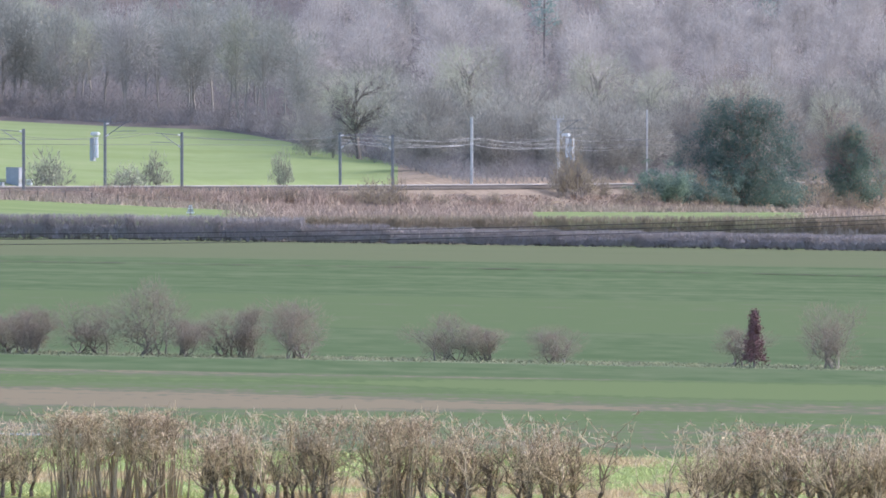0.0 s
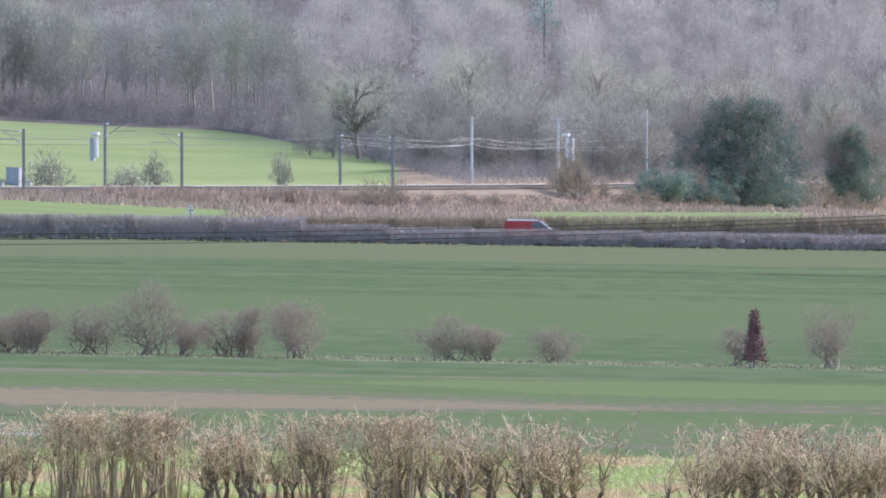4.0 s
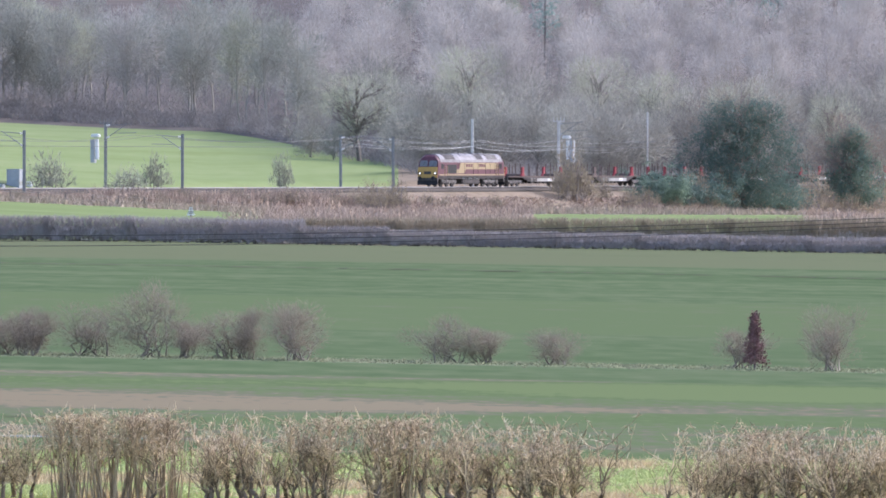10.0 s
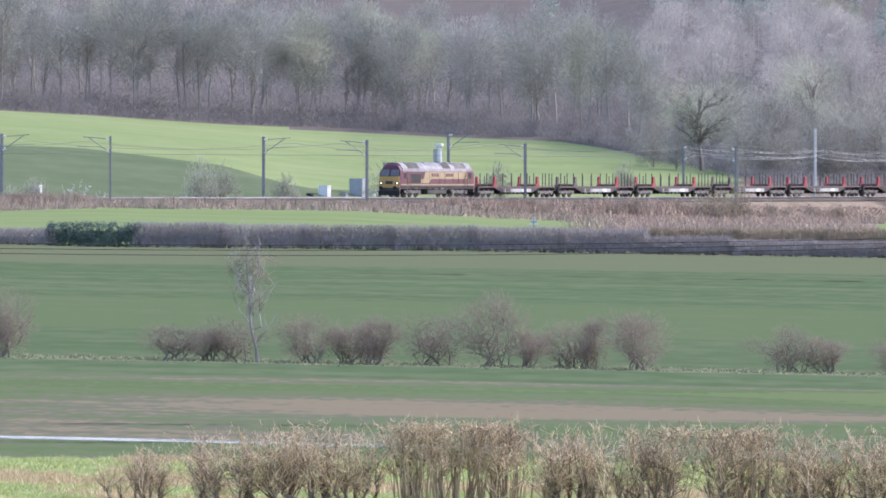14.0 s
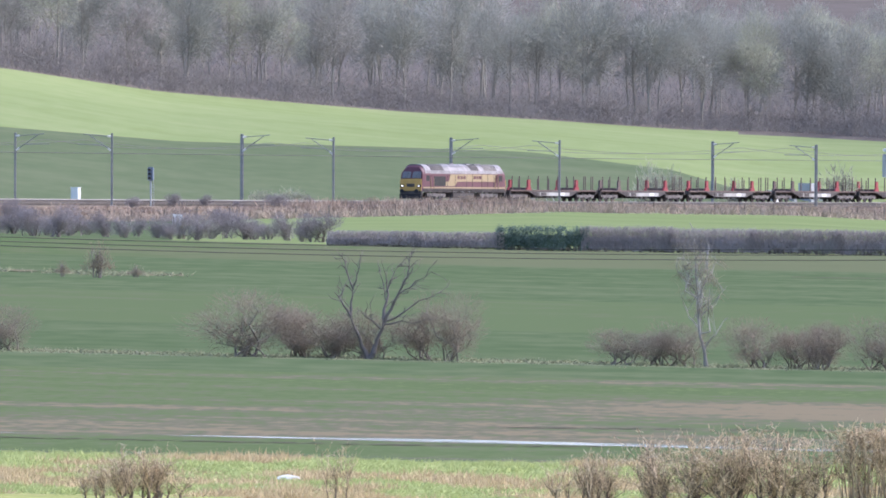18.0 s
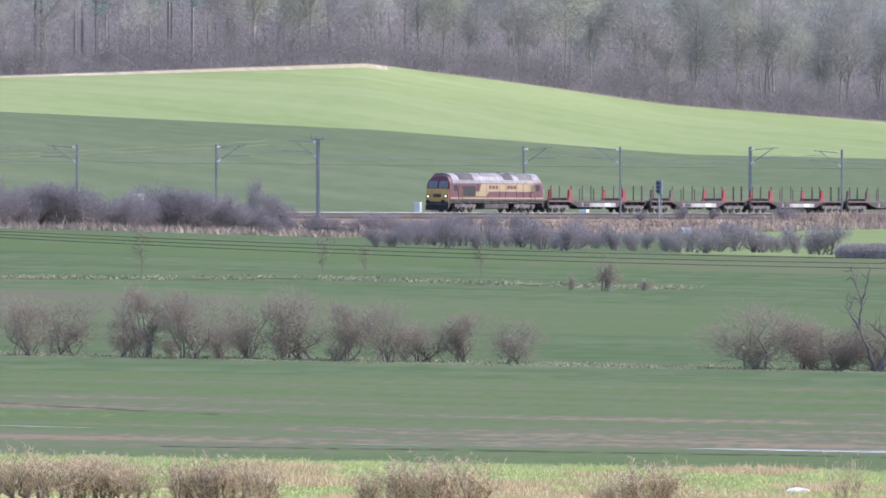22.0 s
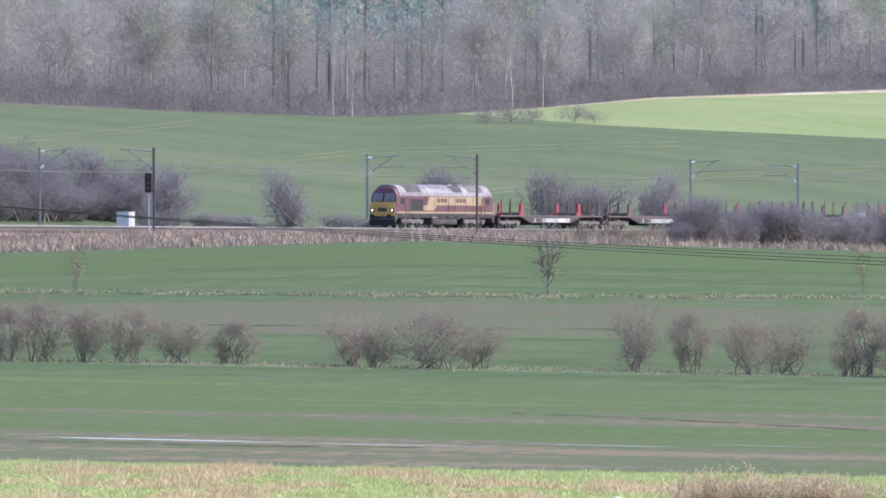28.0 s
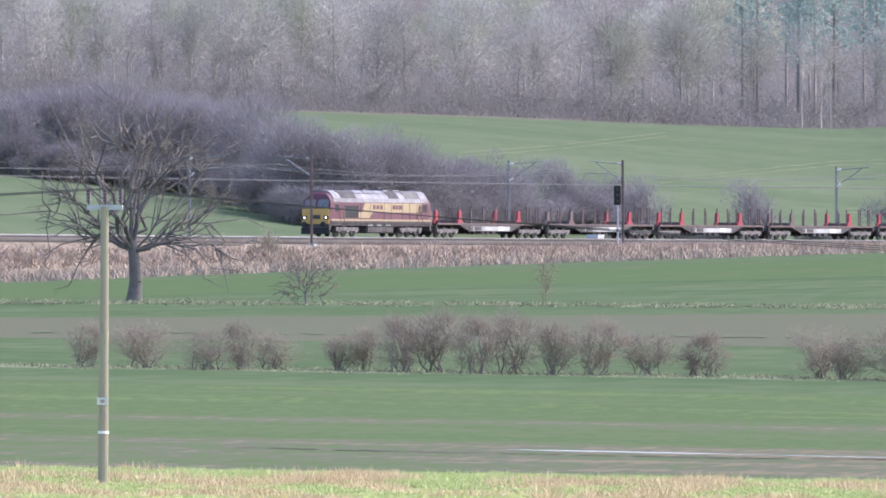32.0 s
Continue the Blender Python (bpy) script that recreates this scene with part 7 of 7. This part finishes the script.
# ---- rough grass, puddles and small litter ----
def grasses():
    rng = np.random.default_rng(12)
    n = 10500
    u = rng.uniform(-5500, 900, n)
    strip = np.interp(u, (-4400, -4000, -2085, -1300, 0), (489, 487, 473, 474, 474))
    kind = rng.random(n)
    d = np.where(kind < 0.5, strip + 3 + (511 - strip) * rng.random(n), np.where(kind < 0.7, strip + 3.2 * rng.normal(size=n), 452 + (strip - 455) * rng.random(n)))
    rim = np.interp(u, [q[0] for q in RIM], [q[1] for q in RIM])
    d = np.where(d > rim - 1, rim - 14 * rng.random(n), d)
    x, y = d * np.sin(u / K), d * np.cos(u / K)
    lump = np.array([noise.noise((a * 0.28, b * 0.12, 0)) for a, b in zip(x, y)])
    dead = np.where(kind < 0.5, lump > 0.3, np.where(kind < 0.7, lump > -0.1, lump > 0.05))
    for name, keep, mat, tall, label in (("grass_tufts", ~dead, M_TUFT, 0.2, "lumpy green tufts of rough pasture grass"), ("dead_grass", dead, M_DEAD, 0.34, "bleached dead grass and bracken in the pasture")):
        a, b = x[keep], y[keep]
        k = 40
        big = np.repeat(rng.uniform(0.35, 1.25, len(a)), k)
        side = rng.normal(size=(len(a) * k, 2)) * (0.26, 0.2) * big[:, None] * 1.25
        p0 = np.repeat(np.stack([a, b, -FALL * a - 0.02], 1), k, 0)
        p0[:, :2] += side
        top = tall * big * np.exp(-3.0 * (side ** 2).sum(1) / big ** 2) * rng.uniform(0.6, 1.1, len(p0))
        p1 = p0 + np.concatenate([side * 0.4 + rng.normal(size=side.shape) * 0.08, top[:, None] + 0.02], 1)
        data = fast_mesh(name, *slivers(p0, p1, 0.02))
        data.materials.append(mat)
        tagged(new(name, data), label, "grass", kind="stuff")
    # tussocks on the ditch margins and the bank
    for name, dist, spread, mat, tall, count in (("ditch_grass", 689, 2.6, M_PALEGRASS, 0.13, 6000),):
        u = rng.uniform(-5700, 1000, count)
        dd = dist + rng.normal(size=count) * spread
        a, b = dd * np.sin(u / K), dd * np.cos(u / K)
        p0 = np.repeat(np.stack([a, b, -FALL * a - 0.02], 1), 3, 0) + rng.normal(size=(count * 3, 3)) * (0.15, 0.15, 0)
        p1 = p0 + rng.normal(size=p0.shape) * (0.1, 0.1, 0) + np.stack([np.zeros(len(p0)), np.zeros(len(p0)), tall * rng.uniform(0.3, 1.2, len(p0))], 1)
        data = fast_mesh(name, *spikes(p0, p1, 0.03))
        data.materials.append(mat)
        tagged(new(name, data), "pale dead grass along the ditch", "grass", kind="stuff")
    # brambles and dead stalks on the bank, in clumps
    r = random.Random(3)
    p0, p1 = [], []
    for i in range(2600):
        s = r.uniform(-150, 720)
        if s > 340 and r.random() < 0.15:
            continue
        off = 8.5 + 22 * r.random() ** 1.5
        x, y, fx, fy = line_at(s, off)
        tall = r.uniform(0.5, 1.0)
        n = 26
        q = rng.normal(size=(n, 2)) * (1.1, 0.8)
        foot = np.stack([x + q[:, 0], y + q[:, 1], np.full(n, ground(x, y) - 0.15)], 1)
        p0.append(foot)
        p1.append(foot + np.stack([rng.normal(size=n) * 0.4, rng.normal(size=n) * 0.3, tall * rng.uniform(0.5, 1.3, n) * np.exp(-0.25 * (q ** 2).sum(1)) + 0.25], 1))
    for i in range(2300):
        s = r.uniform(-150, 720)
        x, y, fx, fy = line_at(s, r.uniform(4.6, 9.0))
        high = r.uniform(0.9, 1.5) if -35 < s < 35 or 130 < s < 190 else r.uniform(0.25, 0.6) if s < 335 else r.uniform(0.4, 0.85)
        n = 30
        q = rng.normal(size=(n, 2)) * (1.0, 0.8)
        foot = np.stack([x + q[:, 0], y + q[:, 1], np.full(n, ground(x, y) - 0.15)], 1)
        p0.append(foot)
        p1.append(foot + np.stack([rng.normal(size=n) * 0.35, rng.normal(size=n) * 0.3, high * rng.uniform(0.5, 1.1, n)], 1))
    for i in range(800):
        u = r.uniform(-360, 130) if i < 560 else r.uniform(600, 1000)
        foot_d = float(np.interp(u, LINE_U[ORDER], LINE_D[ORDER])) - 28
        c = far(u, 1225 + (foot_d - 1225) * r.random())
        n = 26
        q = rng.normal(size=(n, 2)) * (1.2, 0.8)
        foot = np.stack([c.x + q[:, 0], c.y + q[:, 1], np.full(n, c.z - 0.15)], 1)
        p0.append(foot)
        p1.append(foot + np.stack([rng.normal(size=n) * 0.35, rng.normal(size=n) * 0.3, r.uniform(0.5, 1.1) * rng.uniform(0.5, 1.1, n)], 1))
    data = fast_mesh("bank_brambles", *slivers(np.concatenate(p0), np.concatenate(p1), 0.065))
    data.materials.append(M_STALK)
    tagged(new("bank_brambles", data), "dead brown stalks and brambles on the railway bank", "undergrowth", kind="stuff")


M_PALEGRASS = blend("pale_ditch_grass", [(0.165, 0.188, 0.098), (0.195, 0.212, 0.120), (0.255, 0.255, 0.165)], 3, isle=0.15)
M_TUFT = blend("green_grass_blades", [(0.358, 0.411, 0.166), (0.437, 0.490, 0.205), (0.529, 0.562, 0.265)], 1.5, isle=0.2, thin=0.12)
DITCH_TOPS = ((-5300, -13), (-4400, -6), (-3500, 3), (-2500, 6), (-2000, 21), (-1850, 24))


def ditch_tussocks():
    rng = np.random.default_rng(66)
    p0, p1 = [], []
    for i in range(900):
        u = rng.uniform(-5300, -1900)
        if noise.noise((u * 0.011, 3.1, 0)) < -0.12:
            continue
        c = spot(u, float(tab(u, DITCH_TOPS)) + rng.normal() * 1.5)
        k = 12
        side = rng.normal(size=(k, 2)) * (0.8, 0.3)
        foot = np.stack([c.x + side[:, 0], c.y + side[:, 1], np.full(k, c.z - 0.05)], 1)
        p0.append(foot)
        p1.append(foot + np.stack([rng.normal(size=k) * 0.2, rng.normal(size=k) * 0.1, rng.uniform(0.06, 0.3, k)], 1))
    data = fast_mesh("ditch_tussocks", *spikes(np.concatenate(p0), np.concatenate(p1), 0.06))
    data.materials.append(M_PALEGRASS)
    tagged(new("ditch_tussocks", data), "pale and dark tussocks along the field ditch", "grass", kind="stuff")


M_DEAD = blend("bleached_grass_blades", [(0.433, 0.323, 0.190), (0.559, 0.426, 0.258), (0.687, 0.551, 0.343)], 1.5, isle=0.35, thin=0.12)
M_STALK = blend("dead_bank_stalks", [(0.272, 0.207, 0.167), (0.369, 0.282, 0.224), (0.504, 0.401, 0.293)], 5, isle=0.35)
grasses()
ditch_tussocks()


def puddles():
    r = random.Random(8)
    for u, length, d in ((-1080, 15, 531), (-960, 6, 530), (-1500, 9, 530), (-1330, 5, 532), (-1190, 7, 533), (-1750, 2, 531), (-3020, 2.5, 545), (-3300, 3, 541), (-4130, 4, 538), (-4020, 5, 537), (-3700, 4, 536), (-2400, 2, 527), (-2200, 1.5, 529)):
        bm = bmesh.new()
        n = 22
        c = far(u, d)
        ring1 = []
        for i in range(n):
            t = 2 * math.pi * i / n
            k = r.uniform(0.7, 1.1)
            x, y = c.x + math.cos(t) * length * k, c.y + math.sin(t) * min(0.5, 0.1 * length) * k
            ring1.append(bm.verts.new((x - c.x, y - c.y, -FALL * (x - c.x) + 0.012)))
        bm.faces.new(ring1)
        ob = part("puddle", bm, M_WATER, None, "")
        tagged(ob, "shallow puddle in the wheel ruts of the field edge", "puddle", "wheel-rut puddles")
        ob.matrix_basis = Matrix.Translation((c.x, c.y, -FALL * c.x))
    for u, d, s in ((-1675, 474, 0.55), (-1725, 464, 0.25), (-2640, 463, 0.3), (-3270, 470, 0.2)):
        bm = bmesh.new()
        bmesh.ops.create_icosphere(bm, subdivisions=2, radius=0.5)
        for v in bm.verts:
            v.co = v.co * (0.8 + 0.35 * noise.noise(v.co * 2.3 + Vector((u, 0, 0))))
            v.co.z = max(v.co.z, -0.2) * 0.55
        ob = part("feed_bag", bm, M_WHITE, None, "")
        tagged(ob, "crumpled white plastic sack lying on the pasture", "sack", "discarded sacks")
        ob.matrix_basis = Matrix.Translation(far(u, d) + Vector((0, 0, 0.08 * s))) @ Matrix.Diagonal((s * 1.6, s, s, 1))


puddles()


# ---- wheel tracks, ruts and ditch lines on the fields ----
def field_line(name, label, points, thick, mat, lift=0.03, wobble=0.6, seed=1, gaps=0.0):
    """A strip laid on the ground along bearings and dips."""
    r = random.Random(seed)
    us = np.arange(points[0][0], points[-1][0], 16.0)
    vs = np.interp(us, [p[0] for p in points], [p[1] for p in points])
    verts = []
    for u, v in zip(us, vs):
        v += r.uniform(-wobble, wobble)
        t = thick * r.uniform(0.5, 1.3) * (0.05 if r.random() < gaps else 1)
        for w in (v + t / 2, v - t / 2):
            p = spot(u, w)
            verts.append((p.x, p.y, p.z + lift))
    n = len(us) - 1
    faces = np.array([(2 * i, 2 * i + 2, 2 * i + 3, 2 * i + 1) for i in range(n)])
    data = fast_mesh(name, np.array(verts), faces)
    data.materials.append(mat)
    return tagged(new(name, data), label, "track" if "track" in name else "ditch", kind="structure")


M_TRACKMARK = blend("pale_wheel_track", [(0.136, 0.164, 0.088), (0.184, 0.197, 0.120)], 10, fine=1.0, detail=0.4, spec=0)
M_RUT = blend("dark_wet_rut", [(0.088, 0.088, 0.068), (0.115, 0.112, 0.084)], 6, fine=0.8, detail=0.4, spec=0)
M_DITCH = blend("rank_ditch_grass", [(0.075, 0.085, 0.055), (0.14, 0.14, 0.09), (0.20, 0.18, 0.12)], 5, fine=0.8, detail=0.5, spec=0)
HILL_TRACKS = (((-4379, -274), (-4204, -287), (-4004, -310)), ((-4024, -226), (-3874, -241), (-3714, -257), (-3424, -264), (-3156, -270)),
               ((-3700, -172), (-3411, -192), (-3161, -210), (-2793, -228), (-2600, -238)))
for k, pts in enumerate(HILL_TRACKS):
    for shift in (0, 7):
        field_line("wheel_track", "pale tractor wheel track across the hill crop", [(u, v + shift) for u, v in pts], 1.5, M_TRACKMARK, seed=k, gaps=0.1)
field_line("ditch_line", "rough grassy ditch line between two fields", ((-5300, -13), (-4400, -6), (-3500, 3), (-2500, 6), (-2000, 21), (-1850, 24)), 3, M_DITCH, 0.04, 1.2, 4, 0.3)
field_line("ditch_line", "pale grassy strip beside ploughed ground", ((-5300, 40), (-4400, 47), (-3500, 59), (-2700, 66)), 2, M_MARGIN, 0.04, 1.0, 5, 0.45)
field_line("wheel_track", "dark wheel rut along the field edge", ((-784, 22), (0, 34), (784, 49), (1200, 55)), 0.9, M_RUT, 0.04, 0.3, 6, 0.4)
field_line("wheel_track", "dark curving wheel rut through the thin crop", ((-3459, 210), (-3200, 220), (-2679, 248)), 1.1, M_RUT, 0.02, 0.6, 7, 0.3)
field_line("wheel_track", "dark curving wheel rut through the thin crop", ((-4800, 246), (-4424, 256), (-3944, 267), (-3600, 271)), 1.1, M_RUT, 0.02, 0.5, 8, 0.3)
field_line("wheel_track", "dark wheel rut along the field edge", ((-1300, 290), (-800, 293), (-430, 297)), 1.6, M_RUT, 0.02, 0.6, 9, 0.35)
field_line("wheel_track", "dark wheel rut along the field edge", ((-2800, 303), (-2300, 309), (-1500, 322), (-1000, 325)), 1.2, M_RUT, 0.02, 0.5, 10, 0.3)

# ---- what moves ----
SPEED = 28.2


def on_rails(s):
    x, y, fx, fy = line_at(s)
    slope = (rail_z(s + 5) - rail_z(s - 5)) / 10
    return Matrix.Translation((x, y, rail_z(s))) @ Matrix.Rotation(math.atan2(fy, fx), 4, "Z") @ Matrix.Rotation(-math.atan(slope), 4, "Y")


def motions():
    times = [0, 4, 8, 10, 12, 14, 16, 18, 20, 21, 22, 23, 24, 25, 26, 27, 28, 29, 30, 31, 32]
    walk(LOCO, [(t, on_rails(SPEED * (t - 13) - 3.7)) for t in times])
    for i, w in enumerate(WAGONS):
        walk(w, [(t, on_rails(SPEED * (t - 13) - 3.7 - 22.9 - 23.4 * i)) for t in times])
    rows = []
    for t, u in ((0, -1030), (0.6, -853), (1.4, -614), (2, -437), (2.6, -250), (3.5, 39), (4.5, 386), (5.6, 767), (7, 1150), (8, 1240), (32, 1240)):
        p, q = far(u, 1205.5), far(u - 100, 1205.5)
        rows.append((t, Matrix.Translation(p + Vector((0, 0, 0.05))) @ Matrix.Rotation(math.atan2(p.y - q.y, p.x - q.x), 4, "Z") @ Matrix.Rotation(-math.atan((p.z - q.z) / (p - q).length), 4, "Y")))
    walk(VAN, rows)


motions()
